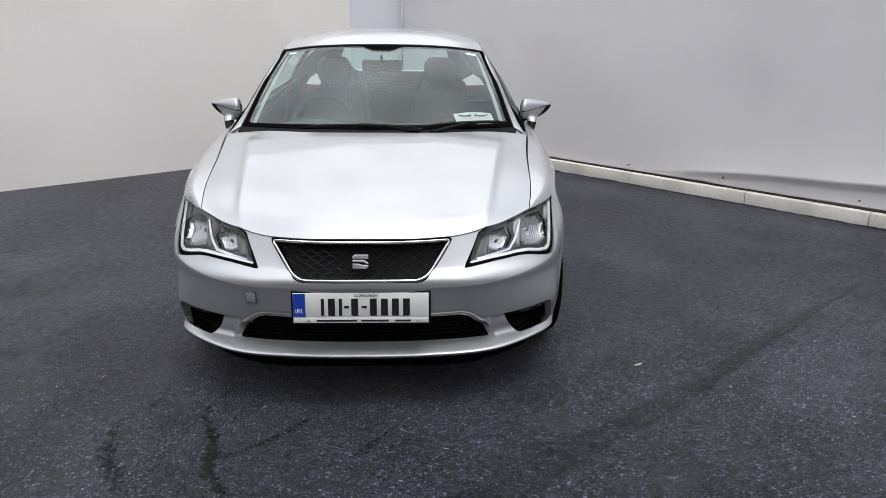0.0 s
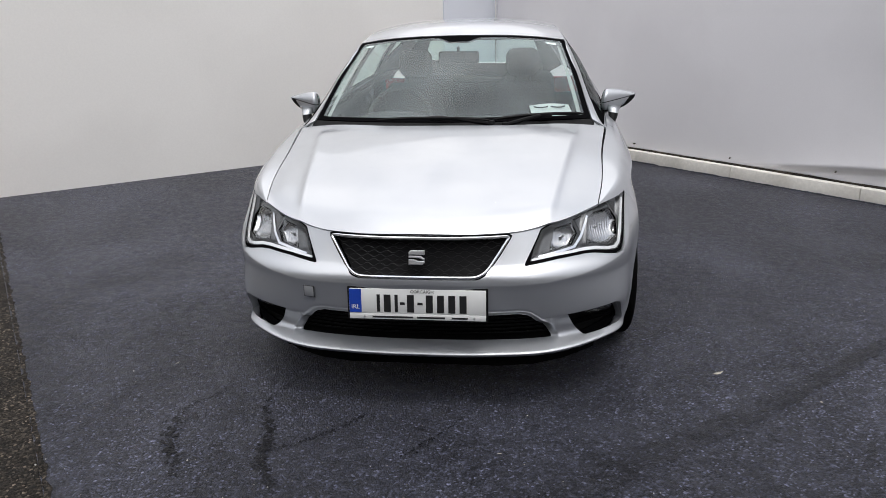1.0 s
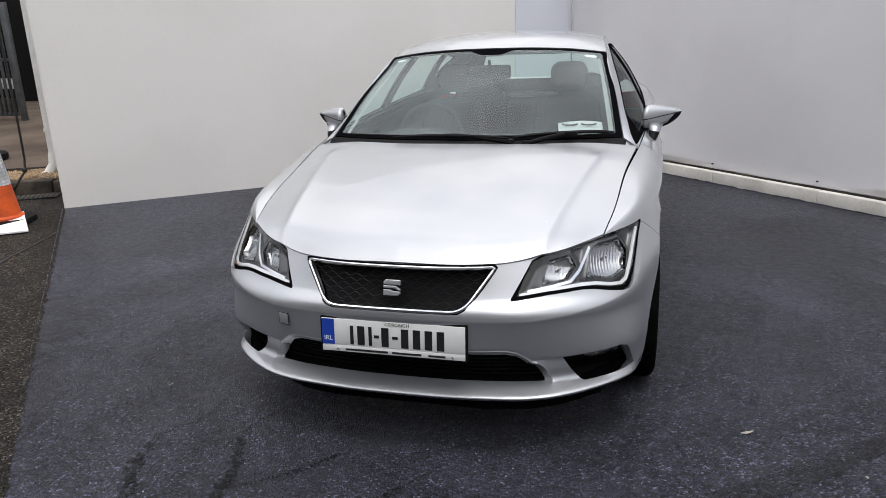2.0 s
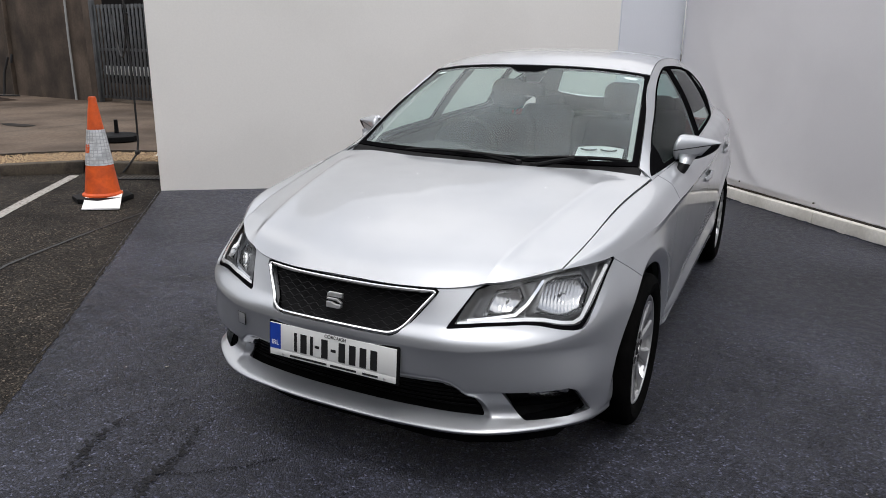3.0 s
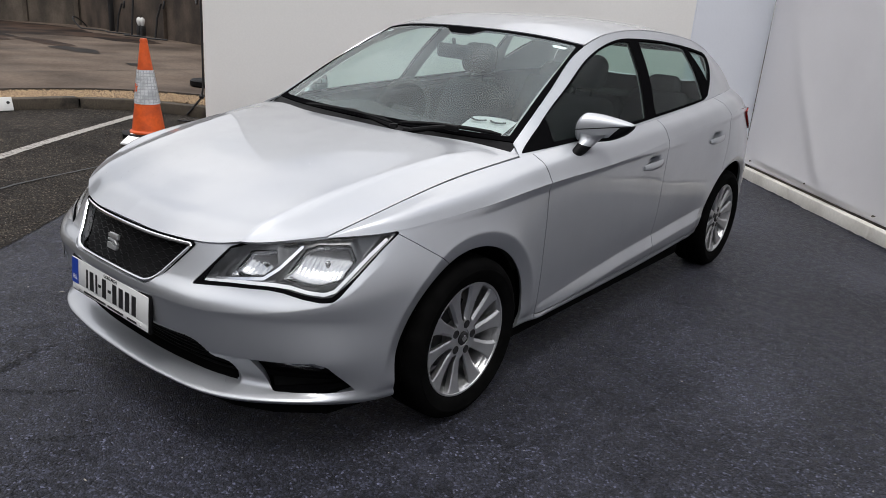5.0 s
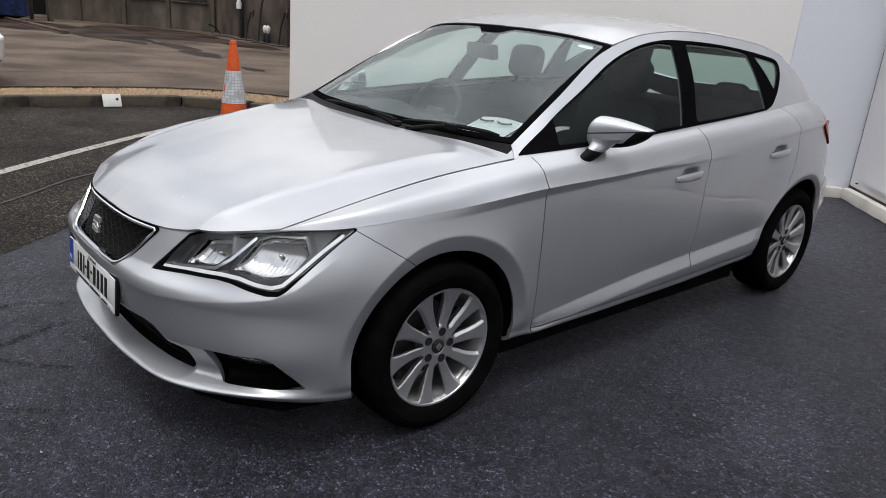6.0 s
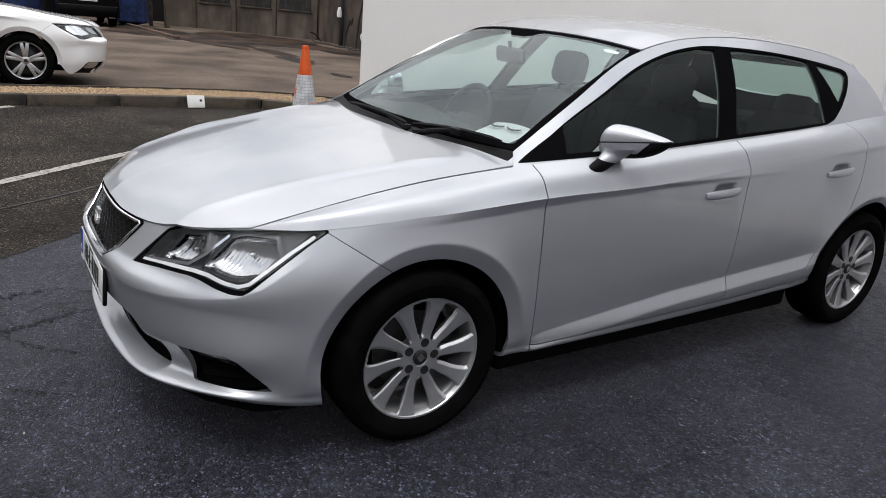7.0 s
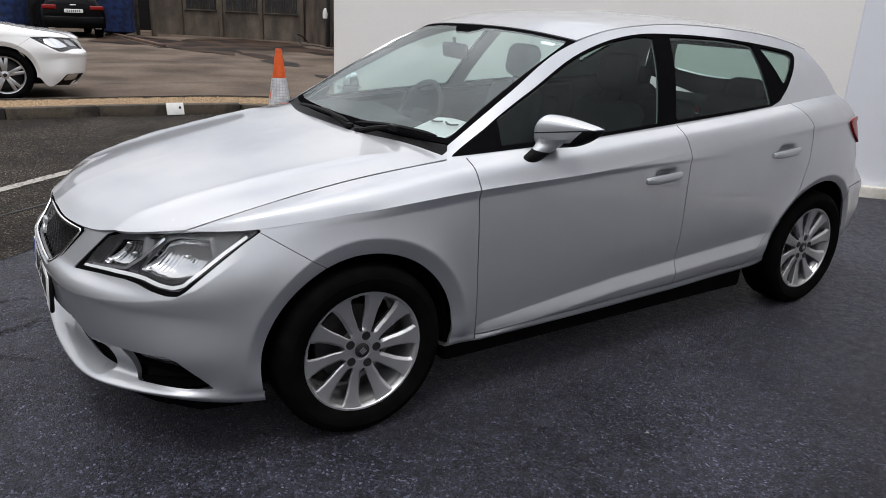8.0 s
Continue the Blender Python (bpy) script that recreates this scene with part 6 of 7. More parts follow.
STONES = material("gravel_stone", (0.46, 0.33, 0.19), 0.85, second=(0.15, 0.10, 0.065), scale=60, patch=(0.44, 0.56))
tagged(solid("gravel", mesh_of("gravel", vs, fs, False), STONES), "tan and brown pea gravel", "gravel", kind="stuff")
EDGING = material("edging_timber", (0.055, 0.045, 0.036), 0.9, vary=0.25, scale=6)
bm = bmesh.new()
ring = []
for i in range(len(gq)):
    o, n2 = outer[i], nor[i]
    ring.append([bm.verts.new((o[0] + w * n2[0], o[1] + w * n2[1], z)) for w, z in ((0, 0.10), (0, ground_z(-7) + 0.115), (0.03, ground_z(-7) + 0.115), (0.03, 0.10))])
for a, b in zip(ring[:-1], ring[1:]):
    for k in range(3):
        bm.faces.new((a[k], a[k + 1], b[k + 1], b[k]))
bmesh.ops.recalc_face_normals(bm, faces=bm.faces)
tagged(part("edging", bm, EDGING, None, smooth=False), "low dark timber edging behind the gravel", "edging", kind="structure")

yard_out = [(x, y) for x, y in outer + 0.02 * nor]
yard_poly = yard_out + [(-2.0, 30.0), (-60, 30.0), (-60, -40), (-6.9, -40)]
bm = bmesh.new()
bm.faces.new([bm.verts.new((x, y, YARD_Z)) for x, y in yard_poly])
bmesh.ops.triangulate(bm, faces=bm.faces[:])
bmesh.ops.recalc_face_normals(bm, faces=bm.faces)
if bm.faces[:][0].normal.z < 0:
    bmesh.ops.reverse_faces(bm, faces=bm.faces)
tagged(part("yard", bm, CONCRETE, None, smooth=False), "brushed grey-brown concrete yard, damp in places", "pavement", kind="structure")


def patch_on_yard(name, cx, cy, rx, ry, mat, label, category, lift, seed):
    n = 40
    vs = [(cx, cy, YARD_Z + lift)]
    for i in range(n):
        a = 2 * math.pi * i / n
        w = 1 + 0.35 * noise.noise((math.cos(a) * 1.5 + seed, math.sin(a) * 1.5, seed)) + 0.12 * noise.noise((math.cos(a) * 6 + seed, math.sin(a) * 6, 2))
        vs.append((cx + rx * w * math.cos(a), cy + ry * w * math.sin(a), YARD_Z + lift))
    tagged(solid(name, mesh_of(name, vs, [(0, i + 1, (i + 1) % n + 1) for i in range(n)], False), mat), label, category, kind="structure")


patch_on_yard("damp_patch", -20.5, 6.6, 3.6, 2.0, DAMP_CONCRETE, "damp brown patch on the concrete", "stain", 0.004, 3.0)
patch_on_yard("damp_patch", -17.0, 7.8, 2.0, 0.6, DAMP_CONCRETE, "damp brown patch on the concrete", "stain", 0.006, 7.0)
patch_on_yard("damp_patch", -18.6, 4.6, 2.6, 0.7, DAMP_CONCRETE, "damp brown patch on the concrete", "stain", 0.007, 5.0)
patch_on_yard("damp_patch", -15.4, 5.3, 1.5, 0.30, DAMP_CONCRETE, "damp brown patch on the concrete", "stain", 0.0075, 13.0)
patch_on_yard("damp_patch", -21.5, 3.6, 2.4, 1.4, DAMP_CONCRETE, "damp brown patch on the concrete", "stain", 0.005, 11.0)
# puddle colour carries the dark wall that the water would mirror
PUDDLE = material("puddle_dark", (0.020, 0.015, 0.012), 0.6, second=(0.006, 0.005, 0.004), scale=2.5, spec=0.1)
for cx, cy, rx, ry in ((-13.3, 5.1, 0.85, 0.32), (-10.2, 4.75, 0.36, 0.15)):
    patch_on_yard("drain_hollow", cx, cy, rx, ry, PUDDLE, "dark puddle round a sunken drain", "drain", 0.008, cx)
# joints between the yard's slabs
for x in (-9.5, -13.5, -17.5, -21.5):
    jt = solid("slab_joint", mesh_of("slab_joint", [(x, -12, YARD_Z + 0.003), (x + 0.03, -12, YARD_Z + 0.003), (x + 0.03, 12, YARD_Z + 0.003), (x, 12, YARD_Z + 0.003)], [(0, 1, 2, 3)], False), EDGING)
    tagged(jt, "dark joint between concrete slabs", "joint", kind="structure")

# ---------------------------------------------------------------- far walls and gate
FAR_WALL = material("stained_concrete_wall", (0.085, 0.063, 0.047), 0.9, second=(0.036, 0.026, 0.019), scale=1.3, patch=(0.38, 0.66), fine=0.12, fine_scale=20, bump=0.2, bump_scale=20)
FAR_WALL_2 = material("panel_wall", (0.105, 0.085, 0.066), 0.9, second=(0.05, 0.040, 0.031), scale=0.8, patch=(0.4, 0.66), fine=0.1, fine_scale=20)


def streaked(m, scale, least):
    """Dark runs of rain water down a wall, over its own colour."""
    n, l = m.node_tree.nodes, m.node_tree.links
    b = n["Principled BSDF"]
    src = b.inputs["Base Color"].links[0].from_socket
    co = n.new("ShaderNodeTexCoord")
    mp = n.new("ShaderNodeMapping")
    mp.inputs["Scale"].default_value = (1.0, 1.0, 0.40)
    no = n.new("ShaderNodeTexNoise")
    no.inputs["Scale"].default_value, no.inputs["Detail"].default_value = scale, 7
    mr = n.new("ShaderNodeMapRange")
    for key, v in (("From Min", 0.40), ("From Max", 0.66), ("To Min", 1.25), ("To Max", least)):
        mr.inputs[key].default_value = v
    mul = n.new("ShaderNodeVectorMath")
    mul.operation = "SCALE"
    l.new(co.outputs["Object"], mp.inputs["Vector"])
    l.new(mp.outputs["Vector"], no.inputs["Vector"])
    l.new(no.outputs["Fac"], mr.inputs["Value"])
    l.new(src, mul.inputs[0])
    l.new(mr.outputs["Result"], mul.inputs["Scale"])
    l.new(mul.outputs["Vector"], b.inputs["Base Color"])


streaked(FAR_WALL, 1.5, 0.55)
streaked(FAR_WALL_2, 2.0, 0.65)
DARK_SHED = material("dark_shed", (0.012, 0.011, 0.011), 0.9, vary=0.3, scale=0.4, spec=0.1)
GATE_GREY = material("gate_steel", (0.10, 0.105, 0.11), 0.5, 0.6, vary=0.2, scale=6)
WHITE_PART = material("white_plastic", (0.70, 0.70, 0.68), 0.5, vary=0.05, scale=10)
BLACK_HOSE = material("black_hose", (0.012, 0.012, 0.013), 0.6, vary=0.2, scale=20)
BLUE_BRUSH = material("blue_brush", (0.006, 0.022, 0.09), 0.95, second=(0.003, 0.008, 0.035), scale=6)


W1A, W1B, W2B = Vector((-13.4, 8.95)), Vector((-22.6, 9.5)), Vector((-27.4, 5.2))
wall_slab("wall_far_north", W1A, W1B, 3.2, 0.25, Vector((0.06, 1.0)), FAR_WALL, "tall rain-stained brown concrete wall", YARD_Z - 0.05)
wall_slab("wall_far_corner", W1B, W2B, 3.2, 0.25, Vector((-0.67, 0.75)), FAR_WALL_2, "brown concrete panel wall with vents", YARD_Z - 0.05)
# pilaster ends and a pale pipe on the tall wall
d1 = (W1B - W1A).normalized()
for s, w in ((0.12, 0.24), (3.4, 0.05), (6.9, 0.06)):
    p = W1A + d1 * s
    pil = part("wall_rib", box(w, 0.10, 3.1, 0.01, (0, 0, 1.55)), FAR_WALL, None, m=pose(p.x, p.y - 0.05, YARD_Z - 0.02, 0, 0, math.degrees(math.atan2(d1.y, d1.x))))
    tagged(pil, "narrow concrete rib on the stained wall", "wall rib", kind="structure")
pipe_far = part("conduit", tube([(-14.3, 8.94, YARD_Z), (-14.32, 8.94, 1.5), (-14.3, 8.94, 3.1)], 0.025, 8), TRIM_GREY, None)
tagged(pipe_far, "thin pale conduit running up the stained wall", "pipe")
d2 = (W2B - W1B).normalized()
n2 = Vector((d2.y, -d2.x))
if n2.x < 0:
    n2 = -n2
ang2 = math.degrees(math.atan2(d2.y, d2.x))
for s in (0.95, 2.55, 4.25):
    c = W1B + d2 * s + n2 * 0.02
    vent = thing("wall_vent", "dark slatted vent panel set in the concrete wall", "vent", (c.x, c.y, 1.55, 0, 0, ang2), "wall vents")
    part("vent_backing", box(1.25, 0.03, 0.95, 0.0), INK, vent, smooth=False)
    for i in range(12):
        part("vent_slat", box(0.030, 0.05, 0.93, 0.0, (-0.58 + 0.105 * i, 0, 0)), KERB, vent, smooth=False)
    for z in (-0.49, 0.49):
        part("vent_frame", box(1.33, 0.07, 0.05, 0.005, (0, 0, z)), FAR_WALL_2, vent)
for s in (0.1, 1.75, 3.4, 5.1):
    c = W1B + d2 * s + n2 * 0.04
    rib = part("wall_rib", box(0.14, 0.10, 3.1, 0.01, (0, 0, 1.55)), FAR_WALL_2, None, m=pose(c.x, c.y, YARD_Z - 0.02, 0, 0, ang2))
    tagged(rib, "concrete rib between the vent panels", "wall rib", kind="structure")
# plain wall added out of view on the south side, to shape low light and reflections
UNSEEN_WALL = material("unseen_wall_grey", (0.30, 0.295, 0.295), 0.8, second=(0.24, 0.235, 0.235), scale=0.5)
wall_slab("building_south", Vector((-16, -8.5)), Vector((16, -8.5)), 6.0, 0.4, Vector((0, -1)), UNSEEN_WALL, "plain grey wall added out of view, to block low sky and fill the bumper's reflection")
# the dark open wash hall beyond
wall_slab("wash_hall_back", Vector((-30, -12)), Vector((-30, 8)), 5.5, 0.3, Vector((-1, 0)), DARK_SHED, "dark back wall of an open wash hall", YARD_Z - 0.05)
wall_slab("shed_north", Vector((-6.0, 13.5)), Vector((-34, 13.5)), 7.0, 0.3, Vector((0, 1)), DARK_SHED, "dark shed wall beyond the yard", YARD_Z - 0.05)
for x, y, r, h in ((-24.6, 0.35, 0.55, 2.6), (-24.8, 3.55, 0.55, 2.6)):
    br = thing("wash_brush", "tall blue rotary car wash brush", "brush", (x, y, YARD_Z, 0, 0, 0), "wash brushes")
    bm = lathe([(0.08, 0.0)] + [(r * (1 + 0.02 * math.sin(k * 2.3)), 0.15 + (h - 0.3) * k / 24) for k in range(25)] + [(0.08, h)], 36)
    for v in bm.verts:
        v.co.xy *= 1 + 0.16 * noise.noise((v.co.x * 9, v.co.y * 9, v.co.z * 0.6))
    part("bristles", bm, BLUE_BRUSH, br)
    part("spindle", tube([(0, 0, 0), (0, 0, h + 0.6)], 0.06, 10), GATE_GREY, br)
for x, y, w, h, mat in ((-24.9, 4.75, 0.20, 2.6, FAR_WALL_2), (-25.6, 4.35, 0.14, 2.6, KERB), (-26.8, 4.25, 0.45, 2.7, PAINT_WHITE)):
    po = part("post", box(w, w * 0.7, h, 0.012, (0, 0, h / 2)), mat, None, m=pose(x, y, YARD_Z, 0, 0, 8))
    tagged(po, "weathered upright post beside the wash hall", "post", "wash hall posts")
rail = thing("guide_rail", "rusty low wheel guide rail on the concrete", "rail", (-23.0, 3.45, YARD_Z, 0, 0, 2.5))
part("rail_beam", box(9.0, 0.14, 0.09, 0.02, (0, 0, 0.05)), material("rusty_steel", (0.10, 0.055, 0.035), 0.8, second=(0.05, 0.03, 0.022), scale=3), rail)
part("rail_foot", box(9.0, 0.30, 0.02, 0.005, (0, 0, 0.01)), EDGING, rail)

gate = thing("metal_gate", "tall grey palisade gate with pale lower rail", "gate", (-12.2, 8.85, YARD_Z, 0, 0, -2))
for x in (-1.15, 1.15):
    part("gate_post", box(0.10, 0.10, 2.25, 0.01, (x, 0, 1.12)), GATE_GREY, gate)
for i in range(18):
    part("paling", box(0.065, 0.022, 2.05, 0.004, (-1.06 + 0.125 * i, 0, 1.12)), GATE_GREY, gate)
for z in (0.12, 1.18, 2.1):
    part("gate_rail", box(2.3, 0.05, 0.06, 0.005, (0, 0.035, z)), GATE_GREY, gate)
part("pale_rail", box(2.2, 0.03, 0.20, 0.005, (0, 0.10, 0.72)), PLATE_WHITE, gate, "pale board behind the palings")
part("kick_board", box(2.2, 0.03, 0.30, 0.005, (0, 0.10, 0.28)), FAR_WALL, gate, "brown board behind the palings")

# wash gear against the stained wall
def lance(x, y, lean, h):
    ln = thing("wash_lance", "black pressure washer lance leaning on the wall", "lance", (x, y, YARD_Z, lean, 0, 0), "wash lances")
    part("barrel", tube([(0, 0, 0), (0.02, 0, h * 0.6), (0.16, 0, h)], 0.028, 8), BLACK_HOSE, ln)
    part("grip", box(0.06, 0.05, 0.22, 0.015, (0.17, 0, h)), BLACK_HOSE, ln, m=pose(0, 0, 0, 0, 8, 0))


lance(-16.9, 8.85, -8, 0.95)
lance(-19.2, 8.95, -8, 0.85)
lance(-18.35, 8.95, -5, 1.5)
for x, y in ((-18.0, 9.0), (-17.85, 9.02)):
    bo = thing("spray_bottle", "white spray bottle with a grey cap beside the wall", "bottle", (x, y, YARD_Z, 0, 0, 0), "spray bottles")
    part("bottle_body", lathe([(0, 0.28), (0.03, 0.28), (0.06, 0.36), (0.07, 0.42), (0.06, 0.47), (0.02, 0.52), (0, 0.52)], 16), WHITE_PART, bo)
    part("bottle_stand", box(0.12, 0.12, 0.29, 0.01, (0, 0, 0.145)), BLACK_HOSE, bo)
    part("bottle_cap", lathe([(0.022, 0.51), (0.02, 0.58), (0, 0.58)], 12), KERB, bo)
ext = thing("wash_unit", "slim black and white wash unit fixed to the wall", "wash unit", (-19.95, 9.1, YARD_Z, 0, 0, 0))
part("unit_column", box(0.14, 0.12, 1.5, 0.02, (0, 0.08, 0.75)), BLACK_HOSE, ext)
part("unit_bottle", lathe([(0, 0.9), (0.08, 0.9), (0.09, 1.05), (0.05, 1.2), (0, 1.22)], 16), WHITE_PART, ext)
for k, pts in enumerate((((-21.4, 9.1), (-21.0, 8.5), (-20.3, 8.6), (-19.6, 8.75), (-19.0, 8.6), (-18.4, 8.8)), ((-18.3, 8.85), (-17.9, 8.5), (-17.2, 8.7), (-16.6, 8.55), (-16.2, 8.8)))):
    P = hermite(chord(np.array(pts)), np.array(pts), np.linspace(0, chord(np.array(pts))[-1], 30))
    hs = part("hose", tube([(x, y, YARD_Z + 0.03 + (0.30 * max(0, math.sin(i / 29 * math.pi * 3)) if k == 0 and i < 10 else 0)) for i, (x, y) in enumerate(P)], 0.022, 6), BLACK_HOSE, None)
    tagged(hs, "black rubber hose lying on the yard", "hose", "hoses")

# ---------------------------------------------------------------- cone, boards, weights, pipe, cable
ORANGE = material("cone_orange", (0.66, 0.095, 0.010), 0.55, second=(0.46, 0.062, 0.009), scale=9, patch=(0.42, 0.7), fine=0.08, fine_scale=40)
SLEEVE = material("reflective_sleeve", (0.68, 0.69, 0.70), 0.4, 0.2, second=(0.46, 0.47, 0.48), scale=14)
SLEEVE_LINE = material("sleeve_grid", (0.40, 0.41, 0.43), 0.5, vary=0.1, scale=20)
cone = thing("traffic_cone", "scuffed orange traffic cone with worn white reflective sleeve on asphalt", "traffic cone", (-4.335, 1.665, ground_z(-4.34), 0, 0, 20))


def cone_r(z):
    return 0.152 - (0.152 - 0.032) * (z - 0.06) / 0.85


part("cone_base", prism([(0.26 * math.cos(math.radians(45 * k + 22.5)), 0.26 * math.sin(math.radians(45 * k + 22.5))) for k in range(8)], 0.045, 0.010), BLACK, cone, "black rubber cone base")
part("cone_body", lathe([(0.172, 0.045), (0.172, 0.060), (cone_r(0.075), 0.075), (cone_r(0.30), 0.30), (cone_r(0.62), 0.62), (cone_r(0.88), 0.88), (0.034, 0.882), (0.036, 0.905), (0.028, 0.925), (0, 0.925)], 40), ORANGE, cone)
part("cone_sleeve", lathe([(cone_r(z) + 0.003, z) for z in (0.325, 0.42, 0.52, 0.64)], 40), SLEEVE, cone, "white reflective sleeve, scuffed")
for k in range(10):
    z = 0.34 + 0.030 * k
    part("sleeve_line", lathe([(cone_r(z) + 0.0042, z), (cone_r(z + 0.005) + 0.0042, z + 0.005)], 36), SLEEVE_LINE, cone)
for k in range(18):
    a = 2 * math.pi * k / 18
    r0, r1 = cone_r(0.33) + 0.004, cone_r(0.635) + 0.004
    part("sleeve_line", tube([(r0 * math.cos(a), r0 * math.sin(a), 0.33), (r1 * math.cos(a), r1 * math.sin(a), 0.635)], 0.0022, 4), SLEEVE_LINE, cone)
part("torn_patch", prism([(-0.03, 0), (0.022, 0.01), (0.026, 0.06), (0.0, 0.10), (-0.03, 0.075)], 0.004), ORANGE, cone, m=pose(cone_r(0.43) * math.cos(math.radians(-115)), cone_r(0.43) * math.sin(math.radians(-115)), 0.43, 90 - 9, 0, -115 + 90))

board = thing("white_board", "plain white board lying on the ground against a cone base", "board", (-4.175, 1.535, ground_z(-4.2) + 0.035, 0, 0, 0))
ax, ay = Vector((0.245, 0.185, 0)), Vector((-0.41, 0.385, 0))
bm = bmesh.new()
lo = [bm.verts.new(v) for v in (-ax * 0.5 - ay * 0.5 + Vector((0, 0, -0.028)), ax * 0.5 - ay * 0.5 + Vector((0, 0, -0.028)), ax * 0.5 + ay * 0.5 + Vector((0, 0, 0.022)), -ax * 0.5 + ay * 0.5 + Vector((0, 0, 0.022)))]
f = bm.faces.new(lo)
up = bmesh.ops.extrude_face_region(bm, geom=[f])
bmesh.ops.translate(bm, verts=[v for v in up["geom"] if isinstance(v, bmesh.types.BMVert)], vec=(0, 0, 0.012))
bmesh.ops.recalc_face_normals(bm, faces=bm.faces)
part("board_panel", bm, material("white_board", (0.86, 0.86, 0.86), 0.5, vary=0.02, scale=5), board, smooth=False)

tag = thing("white_plate", "small white plastic plate with a black hole leaning on the kerb", "plate", (-6.08, 1.02, ground_z(-6.2) + 0.004, 0, -18, 0))
bm = box(0.014, 0.20, 0.145, 0.006, (0, 0, 0.0725))
part("plate_panel", bm, WHITE_PART, tag)
part("hole", lathe([(0, 0.009), (0.016, 0.009), (0.016, 0.004)], 20, "X"), INK, tag, m=pose(0, 0.055, 0.085))

weight = thing("parasol_base", "heavy black round parasol base on the concrete", "parasol base", (-7.25, 4.25, YARD_Z, 0, 0, 0))
part("weight", lathe([(0, 0), (0.26, 0), (0.28, 0.02), (0.28, 0.08), (0.25, 0.10), (0.06, 0.115), (0, 0.115)], 40), BLACK, weight)
part("socket", lathe([(0.03, 0.11), (0.025, 0.30), (0, 0.30)], 16), BLACK, weight)

cable = [(-5.12 + 0.02 * math.sin(z * 1.7), 2.77, z) for z in np.linspace(3.3, 0.42, 22)] + [(-5.10, 2.74, 0.30), (-5.13, 2.66, 0.20), (-5.19, 2.60, 0.10)]
cb = thing("hanging_cable", "thin black cable hanging down beside the wall, knotted near the kerb", "cable", (0, 0, 0, 0, 0, 0))
part("cable_run", tube(cable, 0.011, 6), BLACK_HOSE, cb)
part("cable_loop", tube([(-5.6 + 0.6 * u, 3.0 - 0.3 * u, 1.75 - 0.55 * math.sin(math.pi * u) * (1 - 0.4 * u)) for u in np.linspace(0, 1, 16)], 0.010, 6), BLACK_HOSE, cb)
bm = bmesh.new()
bmesh.ops.create_icosphere(bm, subdivisions=2, radius=0.028, matrix=Matrix.Translation((-5.105, 2.745, 0.31)))
part("knot", bm, BLACK_HOSE, cb)
grate = thing("drain_grate", "small dark iron drain grate at the kerb", "drain", (-4.85, 2.55, ground_z(-4.85) + 0.008, 0, 0, 32))
part("grate_frame", box(0.42, 0.20, 0.012, 0.003), INK, grate)
for i in range(9):
    part("grate_bar", box(0.018, 0.17, 0.016, 0.002, (-0.17 + 0.0425 * i, 0, 0.004)), KERB, grate, smooth=False)

back = LEFT_END + left_out * 0.30 - left_dir * 0.10
wall_slab("wall_return", back, back + left_out * 1.6, WALL_H, 0.2, -left_dir, WALL_PAINT, "cream-white return wall behind the corner of the wall")
pipe = thing("downpipe", "white plastic rainwater downpipe with an angled shoe", "downpipe", (-5.16, 3.22, ground_z(-5.2), 0, 0, 0))
part("pipe_run", tube([(0, 0, 0.30), (0, 0, 2.0), (0, 0, 3.3)], 0.055, 16), WHITE_PART, pipe)
part("pipe_shoe", tube([(0, 0, 0.32), (-0.01, -0.01, 0.20), (-0.06, -0.06, 0.10), (-0.11, -0.11, 0.06)], [0.062, 0.062, 0.060, 0.060], 16), WHITE_PART, pipe)
for z in (0.55, 2.2):
    part("pipe_clip", lathe([(0.055, z), (0.064, z), (0.064, z + 0.03), (0.055, z + 0.03)], 20), WHITE_PART, pipe)

# ---------------------------------------------------------------- white hatchback and black car in the yard
WHITE_CAR = material("white_car_paint", (0.74, 0.74, 0.73), 0.25, 0.0, vary=0.02, scale=4, coat=1.0)
BLACK_CAR = material("black_car_paint", (0.002, 0.002, 0.0025), 0.2, 0.0, vary=0.1, scale=4, spec=0.1)
white_car = thing("car", "white hatchback parked on the concrete behind the gravel strip", "car", (-8.45, -0.62, YARD_Z, 0, 0, 180))


def rounder(sh):
    """The shell with a rounder nose and no lip."""
    V = sh[0].copy()
    low = smoothstep(0.36, 0.24, V[:, 2]) * smoothstep(-0.25, -0.70, V[:, 1])
    V[:, 1] += 0.050 * low
    V[:, 2] += 0.035 * smoothstep(-0.2, -0.8, V[:, 1]) * smoothstep(0.45, 0.75, V[:, 2])
    kept, _ = split((V, sh[1]), lambda W: np.where(W[:, 1] < -0.30, 0.285 - W[:, 2], -1.0))
    W = kept[0]
    ahead = smoothstep(-0.38, -0.80, W[:, 1])
    W[:, 2] -= 0.115 * smoothstep(0.50, 0.29, W[:, 2]) * smoothstep(-0.36, -0.46, W[:, 1])
    W[:, 1] -= 0.15 * ahead
    return kept


